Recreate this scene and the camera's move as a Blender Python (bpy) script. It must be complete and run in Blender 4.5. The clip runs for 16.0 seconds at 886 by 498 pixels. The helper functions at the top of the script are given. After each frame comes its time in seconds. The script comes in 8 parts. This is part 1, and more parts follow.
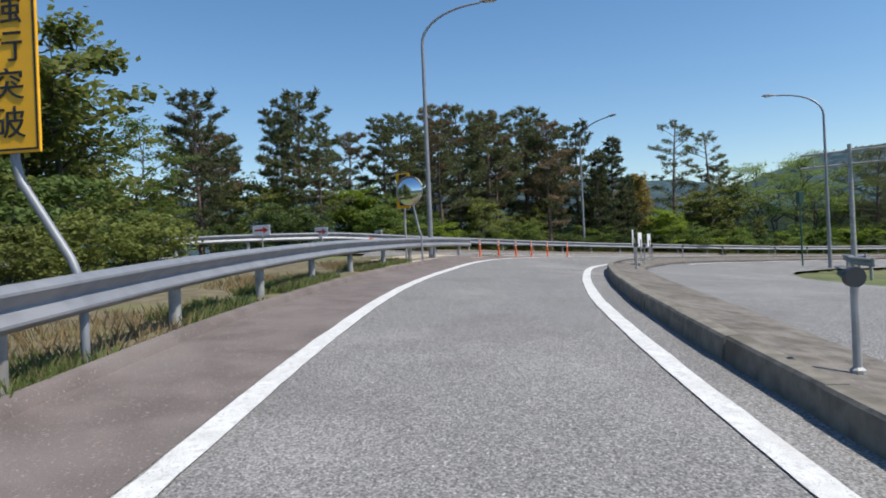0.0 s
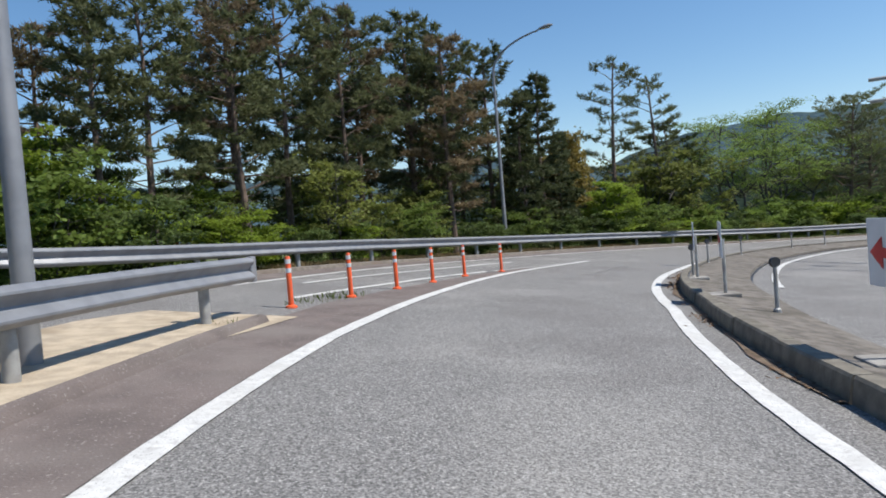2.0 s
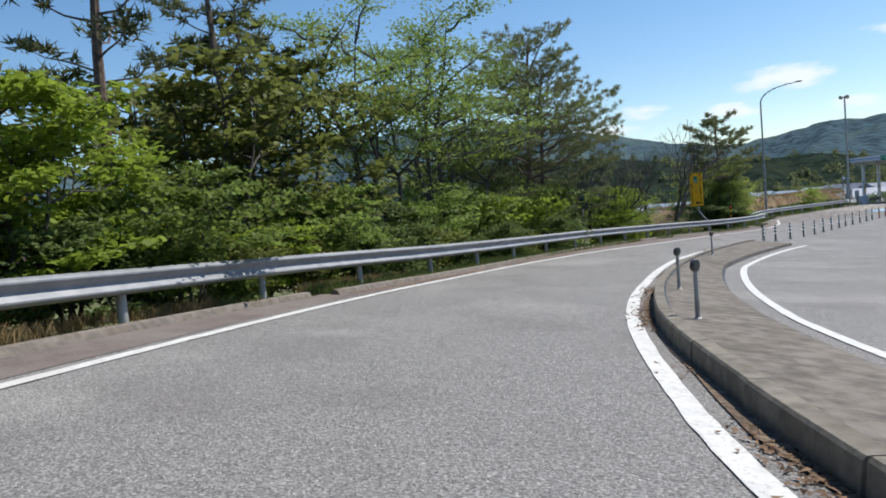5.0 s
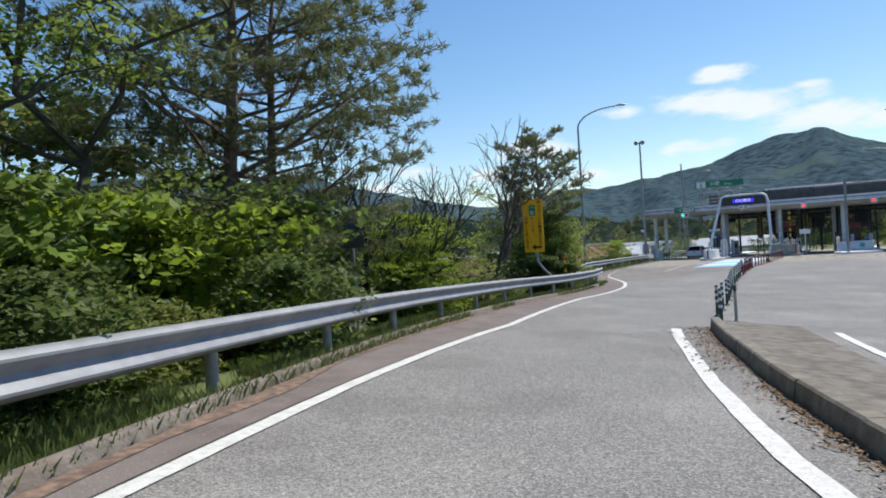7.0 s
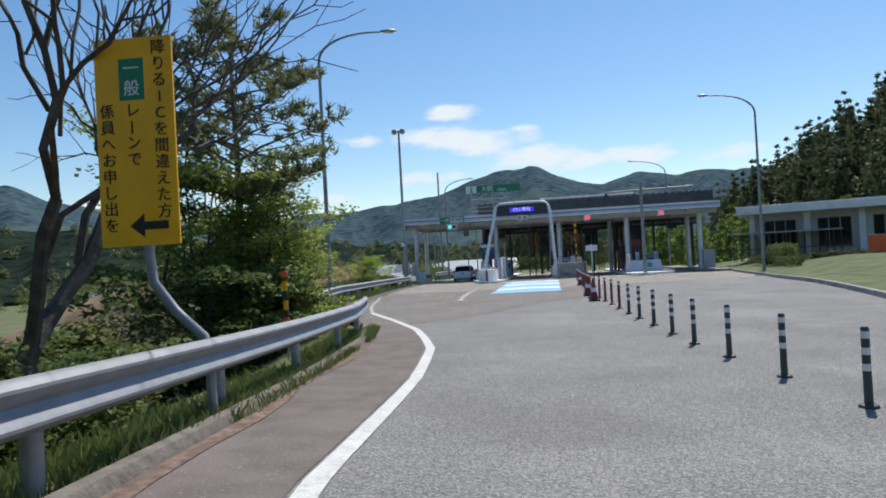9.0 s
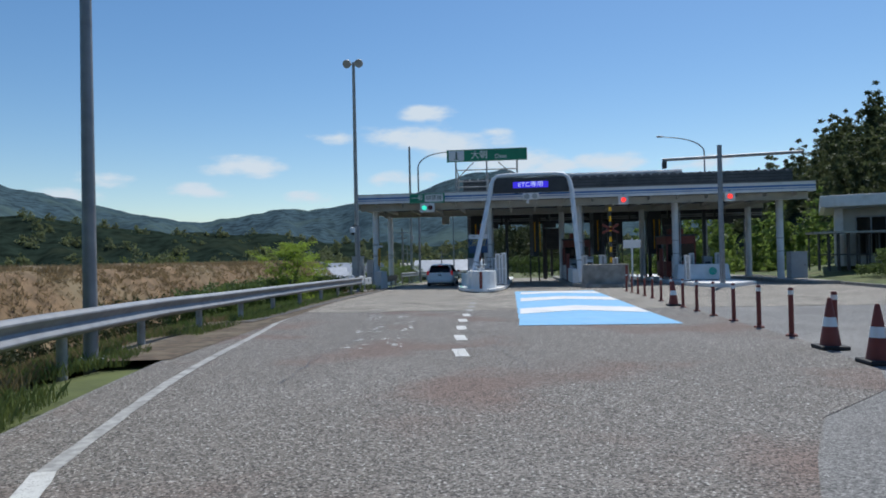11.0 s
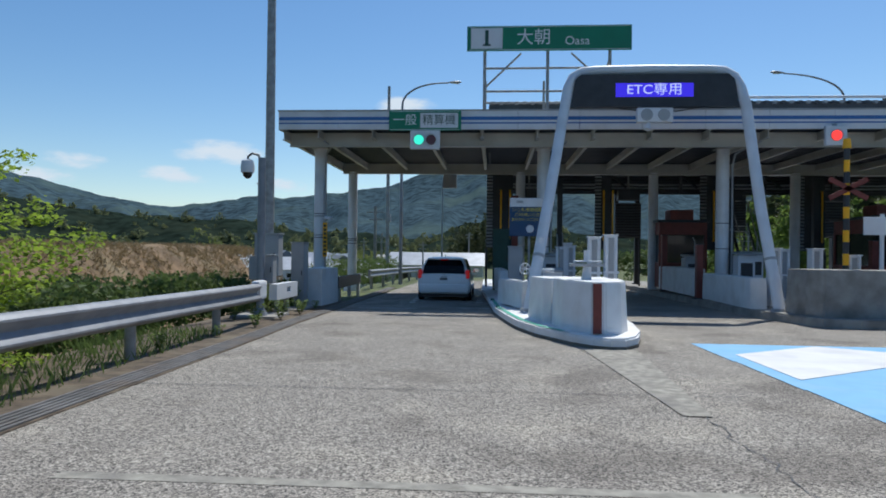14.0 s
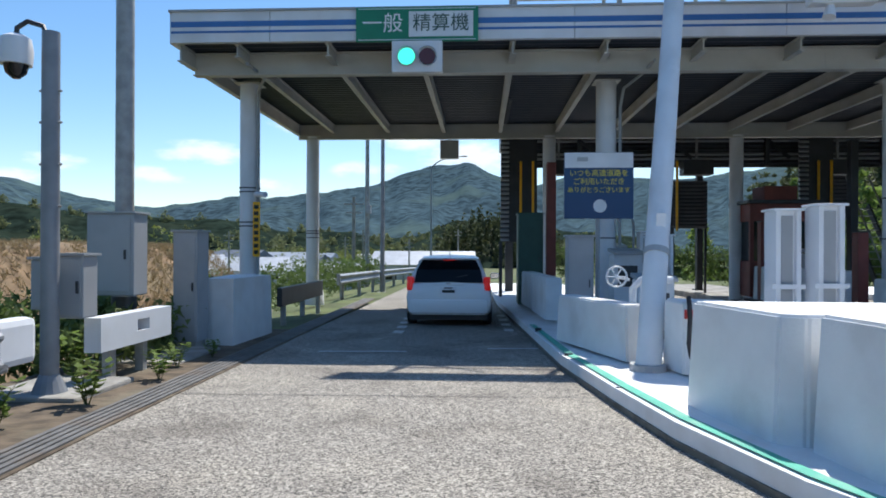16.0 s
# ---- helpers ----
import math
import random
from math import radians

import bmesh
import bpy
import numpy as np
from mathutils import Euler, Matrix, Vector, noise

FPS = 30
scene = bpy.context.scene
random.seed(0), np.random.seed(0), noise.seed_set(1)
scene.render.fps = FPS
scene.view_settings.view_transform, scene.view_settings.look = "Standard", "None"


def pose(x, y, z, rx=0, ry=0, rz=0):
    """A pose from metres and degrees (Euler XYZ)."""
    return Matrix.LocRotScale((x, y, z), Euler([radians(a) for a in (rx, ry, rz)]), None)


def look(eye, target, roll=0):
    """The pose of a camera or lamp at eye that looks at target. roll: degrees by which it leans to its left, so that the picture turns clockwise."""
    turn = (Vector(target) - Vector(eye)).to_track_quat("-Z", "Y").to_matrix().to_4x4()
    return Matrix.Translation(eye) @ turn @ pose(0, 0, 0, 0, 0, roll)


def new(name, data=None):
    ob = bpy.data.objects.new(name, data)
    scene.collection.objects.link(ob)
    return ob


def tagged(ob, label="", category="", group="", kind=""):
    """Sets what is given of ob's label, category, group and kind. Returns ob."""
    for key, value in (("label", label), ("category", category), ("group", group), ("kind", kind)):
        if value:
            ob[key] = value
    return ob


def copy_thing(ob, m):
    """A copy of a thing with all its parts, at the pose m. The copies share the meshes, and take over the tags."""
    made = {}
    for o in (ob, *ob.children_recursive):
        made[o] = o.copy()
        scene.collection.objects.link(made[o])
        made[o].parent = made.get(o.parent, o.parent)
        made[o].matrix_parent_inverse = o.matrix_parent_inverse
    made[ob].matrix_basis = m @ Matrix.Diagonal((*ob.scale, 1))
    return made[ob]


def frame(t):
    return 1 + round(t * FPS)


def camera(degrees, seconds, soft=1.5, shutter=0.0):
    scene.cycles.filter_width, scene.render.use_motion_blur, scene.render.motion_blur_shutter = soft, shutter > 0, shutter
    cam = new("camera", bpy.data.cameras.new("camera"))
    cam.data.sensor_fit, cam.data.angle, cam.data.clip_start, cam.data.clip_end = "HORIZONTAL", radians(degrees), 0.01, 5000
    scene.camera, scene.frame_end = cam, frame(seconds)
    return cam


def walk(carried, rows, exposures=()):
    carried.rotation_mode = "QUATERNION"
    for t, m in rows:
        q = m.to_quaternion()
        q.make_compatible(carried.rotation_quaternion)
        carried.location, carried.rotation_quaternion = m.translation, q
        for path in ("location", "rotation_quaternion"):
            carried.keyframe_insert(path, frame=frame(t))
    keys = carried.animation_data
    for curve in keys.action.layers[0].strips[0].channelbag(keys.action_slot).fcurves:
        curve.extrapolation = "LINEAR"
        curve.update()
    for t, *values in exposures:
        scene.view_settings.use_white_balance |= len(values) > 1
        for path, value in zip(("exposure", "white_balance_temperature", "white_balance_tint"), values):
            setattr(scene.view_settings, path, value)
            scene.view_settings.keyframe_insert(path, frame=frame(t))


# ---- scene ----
cam = camera(65.88, 16.0, soft=1.8, shutter=0.0)
PATH = [
    (0.0, pose(72.100, -95.648, 3.238, 90.210, 2.471, 92.820)),
    (0.5, pose(66.957, -95.684, 3.575, 89.987, 2.524, 91.138)),
    (1.0, pose(61.900, -95.525, 3.777, 89.885, 2.678, 88.765)),
    (1.5, pose(56.839, -95.080, 3.884, 89.372, 3.565, 85.877)),
    (2.0, pose(51.669, -94.377, 3.948, 88.410, 4.572, 82.977)),
    (2.5, pose(46.694, -93.448, 3.983, 87.606, 5.408, 79.847)),
    (3.0, pose(41.986, -92.208, 3.969, 87.506, 5.799, 75.166)),
    (3.5, pose(37.606, -90.362, 3.890, 87.528, 5.266, 68.076)),
    (4.0, pose(33.535, -87.960, 3.755, 87.309, 4.743, 60.304)),
    (4.5, pose(29.683, -85.181, 3.597, 86.608, 4.770, 53.884)),
    (5.0, pose(26.034, -82.119, 3.437, 86.728, 4.762, 49.350)),
    (5.5, pose(22.617, -78.780, 3.277, 87.582, 4.586, 45.910)),
    (6.0, pose(19.476, -75.124, 3.111, 88.619, 4.261, 42.227)),
    (6.5, pose(16.649, -71.104, 2.932, 89.322, 3.876, 37.176)),
    (7.0, pose(14.129, -66.698, 2.747, 89.886, 3.472, 30.564)),
    (7.5, pose(11.890, -61.980, 2.569, 90.204, 3.190, 23.843)),
    (8.0, pose(9.997, -57.128, 2.417, 90.303, 3.101, 18.205)),
    (8.5, pose(8.538, -52.279, 2.253, 90.365, 3.144, 13.228)),
    (9.0, pose(7.406, -47.520, 2.058, 90.715, 3.091, 9.072)),
    (9.5, pose(6.636, -42.843, 1.894, 91.184, 3.015, 6.310)),
    (10.0, pose(5.975, -38.227, 1.774, 91.379, 2.592, 5.012)),
    (10.5, pose(5.266, -33.701, 1.703, 91.155, 1.954, 5.429)),
    (11.0, pose(4.478, -29.333, 1.669, 90.694, 1.227, 6.523)),
    (11.5, pose(3.652, -25.195, 1.654, 90.263, 0.530, 7.067)),
    (12.0, pose(2.863, -21.330, 1.637, 90.067, -0.058, 6.377)),
    (12.5, pose(2.179, -17.711, 1.599, 90.021, -0.611, 5.406)),
    (13.0, pose(1.681, -14.306, 1.534, 90.067, -0.869, 4.770)),
    (13.5, pose(1.318, -11.141, 1.474, 90.149, -0.858, 4.563)),
    (14.0, pose(0.996, -8.244, 1.432, 90.154, -0.694, 4.398)),
    (14.5, pose(0.701, -5.690, 1.409, 90.113, -0.543, 4.291)),
    (15.0, pose(0.471, -3.471, 1.398, 90.000, -0.405, 4.100)),
    (15.5, pose(0.225, -1.571, 1.379, 89.950, -0.263, 3.722)),
    (16.0, pose(0.000, 0.000, 1.350, 90.074, -0.236, 3.173)),
]
walk(cam, PATH, [(0.0, 0.05, 6600, 10), (4.0, 0.08, 6600, 10), (9.0, -0.08, 6550, 9), (12.0, -0.48, 6100, 8), (13.5, -0.38, 6150, 8), (14.5, -0.22, 6200, 8), (15.2, 0.0, 6250, 9), (16.0, 0.25, 6300, 9)])

# ---- world and sun ----
SUN_AZ = math.atan2(0.344, 0.939)      # clockwise from +y
SUN_EL = radians(57.4)
world = bpy.data.worlds.new("world")
scene.world = world
world.use_nodes = True
wt = world.node_tree
wt.nodes.clear()
sky = wt.nodes.new("ShaderNodeTexSky")
sky.sky_type = "NISHITA"
sky.sun_disc = False
sky.sun_elevation, sky.sun_rotation = SUN_EL, SUN_AZ
sky.air_density, sky.dust_density, sky.ozone_density = 1.0, 0.3, 1.6
bg = wt.nodes.new("ShaderNodeBackground")
bg.inputs["Strength"].default_value = 0.132
wout = wt.nodes.new("ShaderNodeOutputWorld")
# fair-weather clouds low over the mountains
tc = wt.nodes.new("ShaderNodeTexCoord")
sep = wt.nodes.new("ShaderNodeSeparateXYZ")
wt.links.new(tc.outputs["Generated"], sep.inputs[0])
mp = wt.nodes.new("ShaderNodeMapping")
mp.inputs["Scale"].default_value, mp.inputs["Location"].default_value = (13.0, 13.0, 34.0), (2.35, 0.4, 1.1)
wt.links.new(tc.outputs["Generated"], mp.inputs[0])
nz = wt.nodes.new("ShaderNodeTexNoise")
nz.inputs["Scale"].default_value, nz.inputs["Detail"].default_value, nz.inputs["Roughness"].default_value = 1.0, 6.0, 0.55
wt.links.new(mp.outputs[0], nz.inputs["Vector"])


def wmap(sock, lo, hi, top=1.0):
    r = wt.nodes.new("ShaderNodeMapRange")
    r.interpolation_type = "SMOOTHSTEP"
    for k, v in (("From Min", lo), ("From Max", hi), ("To Max", top)):
        r.inputs[k].default_value = v
    wt.links.new(sock, r.inputs["Value"])
    return r.outputs["Result"]


def wmul(a, b):
    m = wt.nodes.new("ShaderNodeMath")
    m.operation = "MULTIPLY"
    wt.links.new(a, m.inputs[0])
    wt.links.new(b, m.inputs[1])
    return m.outputs[0]


# each cloud: direction x and z, and its half height
CLOUDS = ((-0.13, 0.207, 0.016), (-0.181, 0.176, 0.02), (-0.098, 0.170, 0.03), (-0.014, 0.134, 0.026), (-0.261, 0.173, 0.014), (0.126, 0.13, 0.018), (-0.162, 0.112, 0.018), (0.05, 0.125, 0.014),
          (-0.379, 0.132, 0.02), (-0.44, 0.097, 0.015), (-0.529, 0.112, 0.014), (-0.577, 0.086, 0.015), (-0.30, 0.09, 0.012), (0.24, 0.12, 0.016), (-0.04, 0.18, 0.012))
flat = wt.nodes.new("ShaderNodeVectorMath")
flat.operation = "MULTIPLY"
flat.inputs[1].default_value = (0.30, 0.0, 1.0)
wt.links.new(tc.outputs["Generated"], flat.inputs[0])
mask = None
for cx, cz, cr in CLOUDS:
    dist = wt.nodes.new("ShaderNodeVectorMath")
    dist.operation = "DISTANCE"
    dist.inputs[1].default_value = (cx * 0.30, 0.0, cz)
    wt.links.new(flat.outputs[0], dist.inputs[0])
    one = wt.nodes.new("ShaderNodeMapRange")
    one.inputs["From Min"].default_value, one.inputs["From Max"].default_value = cr * 1.05, 0.0
    wt.links.new(dist.outputs["Value"], one.inputs["Value"])
    if mask is None:
        mask = one.outputs["Result"]
    else:
        top_ = wt.nodes.new("ShaderNodeMath")
        top_.operation = "MAXIMUM"
        wt.links.new(mask, top_.inputs[0])
        wt.links.new(one.outputs["Result"], top_.inputs[1])
        mask = top_.outputs[0]
ragged = wt.nodes.new("ShaderNodeMath")
ragged.operation = "MULTIPLY_ADD"
wt.links.new(nz.outputs["Fac"], ragged.inputs[0])
ragged.inputs[1].default_value = 3.0
wt.links.new(mask, ragged.inputs[2])
edge_ = wt.nodes.new("ShaderNodeMath")
edge_.operation = "SUBTRACT"
wt.links.new(ragged.outputs[0], edge_.inputs[0])
edge_.inputs[1].default_value = 1.5
cover = wmul(wmap(edge_.outputs[0], 0.05, 0.9, 0.95), wmul(wmap(mask, 0.0, 0.3), wmap(sep.outputs["Y"], 0.3, 0.6)))
cmix = wt.nodes.new("ShaderNodeMix")
cmix.data_type = "RGBA"
wt.links.new(cover, cmix.inputs["Factor"])
hs_ = wt.nodes.new("ShaderNodeHueSaturation")
hs_.inputs["Saturation"].default_value, hs_.inputs["Hue"].default_value, hs_.inputs["Value"].default_value = 1.22, 0.5, 1.05
wt.links.new(sky.outputs[0], hs_.inputs["Color"])
wt.links.new(hs_.outputs[0], cmix.inputs["A"])
cmix.inputs["B"].default_value = (6.6, 7.2, 7.8, 1)
wt.links.new(cmix.outputs["Result"], bg.inputs[0])
wt.links.new(bg.outputs[0], wout.inputs[0])
sun = new("sun", bpy.data.lights.new("sun", "SUN"))
sun.data.energy, sun.data.angle, sun.data.color = 5.1, radians(0.55), (1.0, 0.955, 0.88)
sdir = Vector((math.sin(SUN_AZ) * math.cos(SUN_EL), math.cos(SUN_AZ) * math.cos(SUN_EL), math.sin(SUN_EL)))
sun.matrix_world = look(sdir * 50, (0, 0, 0))

# ---- materials ----
def mat(name, base, rough=0.8, metal=0.0, vary=0.0, scale=4.0, second=None, second_scale=0.6, second_amount=0.5,
        bump=0.0, bump_scale=40.0, speck=None, speck_scale=120.0, speck_cut=0.62, emit=None, power=0.0, island=0.0, spec=0.5, stain=None, stain_scale=1.2, stain_amount=0.6, grain=0.0, grain_scale=60.0):
    """Principled material with grain at two scales, bump and specks, in object space."""
    m = bpy.data.materials.new(name)
    m.use_nodes = True
    nt = m.node_tree
    n, l = nt.nodes, nt.links
    bs = n["Principled BSDF"]
    bs.inputs["Roughness"].default_value, bs.inputs["Metallic"].default_value = rough, metal
    bs.inputs["Specular IOR Level"].default_value = spec
    geo = n.new("ShaderNodeNewGeometry")
    pos = geo.outputs["Position"]

    def noise_at(sc, detail=4.0):
        t = n.new("ShaderNodeTexNoise")
        t.inputs["Scale"].default_value, t.inputs["Detail"].default_value = sc, detail
        l.new(pos, t.inputs["Vector"])
        return t.outputs["Fac"]

    def mixed(fac, a, b):
        x = n.new("ShaderNodeMix")
        x.data_type = "RGBA"
        l.new(fac, x.inputs["Factor"])
        for v, s in ((a, x.inputs["A"]), (b, x.inputs["B"])):
            if isinstance(v, tuple):
                s.default_value = (*v, 1)
            else:
                l.new(v, s)
        return x.outputs["Result"]

    def ramp(fac, lo, hi, top=1.0):
        r = n.new("ShaderNodeMapRange")
        r.interpolation_type = "SMOOTHSTEP"
        for k, v in (("From Min", lo), ("From Max", hi), ("To Max", top)):
            r.inputs[k].default_value = v
        l.new(fac, r.inputs["Value"])
        return r.outputs["Result"]

    col = base
    if vary:
        col = mixed(ramp(noise_at(scale), 0.25, 0.75), tuple(c * (1 - vary) for c in base), tuple(min(1, c * (1 + vary)) for c in base))
    if second:
        col = mixed(ramp(noise_at(second_scale, 6.0), 0.48, 0.72, second_amount), col, second)
    if speck:
        col = mixed(ramp(noise_at(speck_scale, 2.0), speck_cut, speck_cut + 0.08), col, speck)
    if stain:
        col = mixed(ramp(noise_at(stain_scale, 8.0), 0.50, 0.66, stain_amount), col, stain)
    if grain:      # aggregate: every small cell has its own tone
        cell = n.new("ShaderNodeTexVoronoi")
        cell.inputs["Scale"].default_value = grain_scale
        l.new(pos, cell.inputs["Vector"])
        tone = n.new("ShaderNodeMapRange")
        for k, v in (("To Min", 1 - grain), ("To Max", 1 + grain)):
            tone.inputs[k].default_value = v
        sepc = n.new("ShaderNodeSeparateColor")
        l.new(cell.outputs["Color"], sepc.inputs["Color"])
        l.new(sepc.outputs["Red"], tone.inputs["Value"])
        hv = n.new("ShaderNodeHueSaturation")
        l.new(tone.outputs["Result"], hv.inputs["Value"])
        l.new(col, hv.inputs["Color"])
        col = hv.outputs["Color"]
    if island:
        hsv = n.new("ShaderNodeHueSaturation")
        info = n.new("ShaderNodeObjectInfo")
        add = n.new("ShaderNodeMath")
        add.operation = "ADD"
        l.new(geo.outputs["Random Per Island"], add.inputs[0])
        l.new(info.outputs["Random"], add.inputs[1])
        r = n.new("ShaderNodeMapRange")
        for k, v in (("From Max", 2.0), ("To Min", 1 - island), ("To Max", 1 + island)):
            r.inputs[k].default_value = v
        l.new(add.outputs[0], r.inputs["Value"])
        l.new(r.outputs["Result"], hsv.inputs["Value"])
        if isinstance(col, tuple):
            hsv.inputs["Color"].default_value = (*col, 1)
        else:
            l.new(col, hsv.inputs["Color"])
        col = hsv.outputs["Color"]
    if isinstance(col, tuple):
        bs.inputs["Base Color"].default_value = (*col, 1)
    else:
        l.new(col, bs.inputs["Base Color"])
    if bump:
        b = n.new("ShaderNodeBump")
        b.inputs["Strength"].default_value, b.inputs["Distance"].default_value = bump, 0.02
        l.new(noise_at(bump_scale, 3.0), b.inputs["Height"])
        l.new(b.outputs["Normal"], bs.inputs["Normal"])
    if emit:
        bs.inputs["Emission Color"].default_value, bs.inputs["Emission Strength"].default_value = (*emit, 1), power
    return m


def leaf_mat(name, base, vary=0.35, through_=0.35):
    m = mat(name, base, rough=0.6, island=vary, spec=0.25)
    nt = m.node_tree
    bs = nt.nodes["Principled BSDF"]
    tr = nt.nodes.new("ShaderNodeBsdfTranslucent")
    src = bs.inputs["Base Color"].links[0].from_socket
    nt.links.new(src, tr.inputs["Color"])
    mx = nt.nodes.new("ShaderNodeMixShader")
    mx.inputs[0].default_value = through_
    out = nt.nodes["Material Output"]
    nt.links.new(bs.outputs[0], mx.inputs[1])
    nt.links.new(tr.outputs[0], mx.inputs[2])
    nt.links.new(mx.outputs[0], out.inputs["Surface"])
    return m


ASPHALT = mat("asphalt", (0.185, 0.18, 0.174), 0.9, vary=0.34, scale=42, second=(0.25, 0.242, 0.23), second_scale=0.35, second_amount=0.8,
              bump=0.6, bump_scale=60, speck=(0.36, 0.35, 0.335), speck_scale=48, speck_cut=0.61, stain=(0.15, 0.14, 0.135), stain_scale=0.55, stain_amount=0.5, grain=0.5, grain_scale=75)
ASPHALT_RED = mat("asphalt_stained", (0.145, 0.118, 0.108), 0.92, vary=0.2, scale=2.2, second=(0.19, 0.165, 0.15), second_scale=0.5, second_amount=0.8,
                  bump=0.5, bump_scale=55, speck=(0.26, 0.23, 0.21), speck_scale=38, speck_cut=0.62)
ASPHALT_OLD = mat("asphalt_old", (0.155, 0.14, 0.125), 0.92, vary=0.4, scale=40, second=(0.18, 0.165, 0.15), second_scale=0.35, second_amount=0.8,
                  bump=0.6, bump_scale=45, speck=(0.36, 0.35, 0.33), speck_scale=36, speck_cut=0.58, stain=(0.165, 0.118, 0.10), stain_scale=0.4, stain_amount=0.9, grain=0.75, grain_scale=65)
PAVING = mat("concrete_paving", (0.265, 0.24, 0.205), 0.9, vary=0.25, scale=20, second=(0.35, 0.315, 0.26), second_scale=0.9, second_amount=0.8,
             bump=0.5, bump_scale=60, speck=(0.12, 0.11, 0.10), speck_scale=58, speck_cut=0.60, stain=(0.165, 0.145, 0.122), stain_scale=0.7, stain_amount=0.8, grain=0.85, grain_scale=85)
CONCRETE = mat("concrete", (0.30, 0.285, 0.26), 0.9, vary=0.25, scale=3.0, second=(0.15, 0.135, 0.115), second_scale=1.1, second_amount=0.7, bump=0.4, bump_scale=30)
KERB = mat("kerb_concrete", (0.18, 0.162, 0.13), 0.9, vary=0.3, scale=6.0, second=(0.11, 0.095, 0.07), second_scale=1.4, second_amount=0.8, bump=0.4, bump_scale=30)
PAINT = mat("road_paint", (0.60, 0.60, 0.58), 0.7, vary=0.1, scale=6, second=(0.42, 0.41, 0.395), second_scale=17, second_amount=0.75, speck=(0.26, 0.255, 0.245), speck_scale=75, speck_cut=0.62, stain=(0.5, 0.49, 0.46), stain_scale=1.3, stain_amount=0.5, bump=0.3, bump_scale=60)
PAINT_BIG = mat("lane_paint_white", (0.72, 0.72, 0.71), 0.7, vary=0.06, scale=2.0, second=(0.55, 0.56, 0.57), second_scale=1.4, second_amount=0.6, bump=0.3, bump_scale=60)
PAINT_FADED = mat("road_paint_faded", (0.30, 0.28, 0.235), 0.85, vary=0.3, scale=9, second=(0.19, 0.175, 0.155), second_scale=2.2, second_amount=1.0, bump=0.4)
PAINT_TRACE = mat("road_paint_trace", (0.245, 0.24, 0.232), 0.88, vary=0.3, scale=30, second=(0.19, 0.186, 0.178), second_scale=6, second_amount=1.0, speck=(0.42, 0.41, 0.4), speck_scale=50, speck_cut=0.6, bump=0.5, bump_scale=60)
GRATING = mat("old_grating", (0.15, 0.145, 0.14), 0.7, 0.3, vary=0.25, scale=5, second=(0.20, 0.15, 0.11), second_scale=1.5, second_amount=0.7)
PAINT_WORN = mat("road_paint_worn", (0.36, 0.355, 0.34), 0.8, vary=0.3, scale=9, second=(0.19, 0.185, 0.178), second_scale=3.0, second_amount=1.0, bump=0.3)
PAINT_BLUE = mat("road_paint_blue", (0.20, 0.46, 0.72), 0.75, vary=0.06, scale=3, second=(0.26, 0.48, 0.66), second_scale=2.0, second_amount=0.6)
STEEL = mat("galvanised_steel", (0.25, 0.26, 0.28), 0.5, 0.35, vary=0.12, scale=5, second=(0.34, 0.34, 0.35), second_scale=1.4, second_amount=0.6)
STEEL_OLD = mat("weathered_steel", (0.36, 0.36, 0.35), 0.6, 0.3, vary=0.2, scale=6, second=(0.2, 0.17, 0.14), second_scale=2.5, second_amount=0.5)
WHITE = mat("white_paint", (0.74, 0.75, 0.77), 0.45, vary=0.05, scale=2.0, second=(0.56, 0.56, 0.56), second_scale=1.2, second_amount=0.5)
WHITE_CON = mat("white_painted_concrete", (0.77, 0.77, 0.765), 0.75, vary=0.05, scale=3.0, second=(0.62, 0.59, 0.55), second_scale=1.6, second_amount=0.55, bump=0.15, bump_scale=40)
GREY = mat("grey_paint", (0.36, 0.37, 0.38), 0.5, vary=0.08, scale=3.0, second=(0.26, 0.26, 0.26), second_scale=1.5, second_amount=0.4)
CREAM = mat("cream_steel_paint", (0.52, 0.51, 0.47), 0.5, vary=0.06, scale=2.0, second=(0.38, 0.35, 0.30), second_scale=1.1, second_amount=0.4)
DARK = mat("dark_paint", (0.035, 0.037, 0.042), 0.5, vary=0.2, scale=3.0)
BLACK = mat("black_rubber", (0.02, 0.02, 0.022), 0.7, vary=0.2, scale=6)
DECK = mat("corrugated_deck", (0.045, 0.05, 0.062), 0.5, 0.2, vary=0.15, scale=2.0)
ROOF_DARK = mat("dark_roof_metal", (0.10, 0.105, 0.115), 0.5, 0.3, vary=0.2, scale=1.5)
GREEN = mat("sign_green", (0.012, 0.20, 0.105), 0.4, vary=0.06, scale=3)
YELLOW = mat("sign_yellow", (0.93, 0.46, 0.008), 0.45, vary=0.08, scale=2.5, second=(0.70, 0.36, 0.02), second_scale=1.5, second_amount=0.4)
BLUE_SIGN = mat("sign_blue", (0.012, 0.058, 0.15), 0.4, vary=0.05, scale=3)
BLUE_STRIPE = mat("stripe_blue", (0.045, 0.16, 0.42), 0.4, vary=0.05, scale=3)
ORANGE = mat("orange_plastic", (0.78, 0.115, 0.03), 0.45, vary=0.1, scale=8, second=(0.55, 0.10, 0.04), second_scale=5, second_amount=0.4)
RED = mat("red_paint", (0.55, 0.03, 0.03), 0.5, vary=0.1, scale=6)
BRICK_RED = mat("brick_red_paint", (0.20, 0.045, 0.032), 0.6, vary=0.15, scale=4)
DARK_GREEN = mat("dark_green_paint", (0.03, 0.085, 0.065), 0.5, vary=0.1, scale=4)
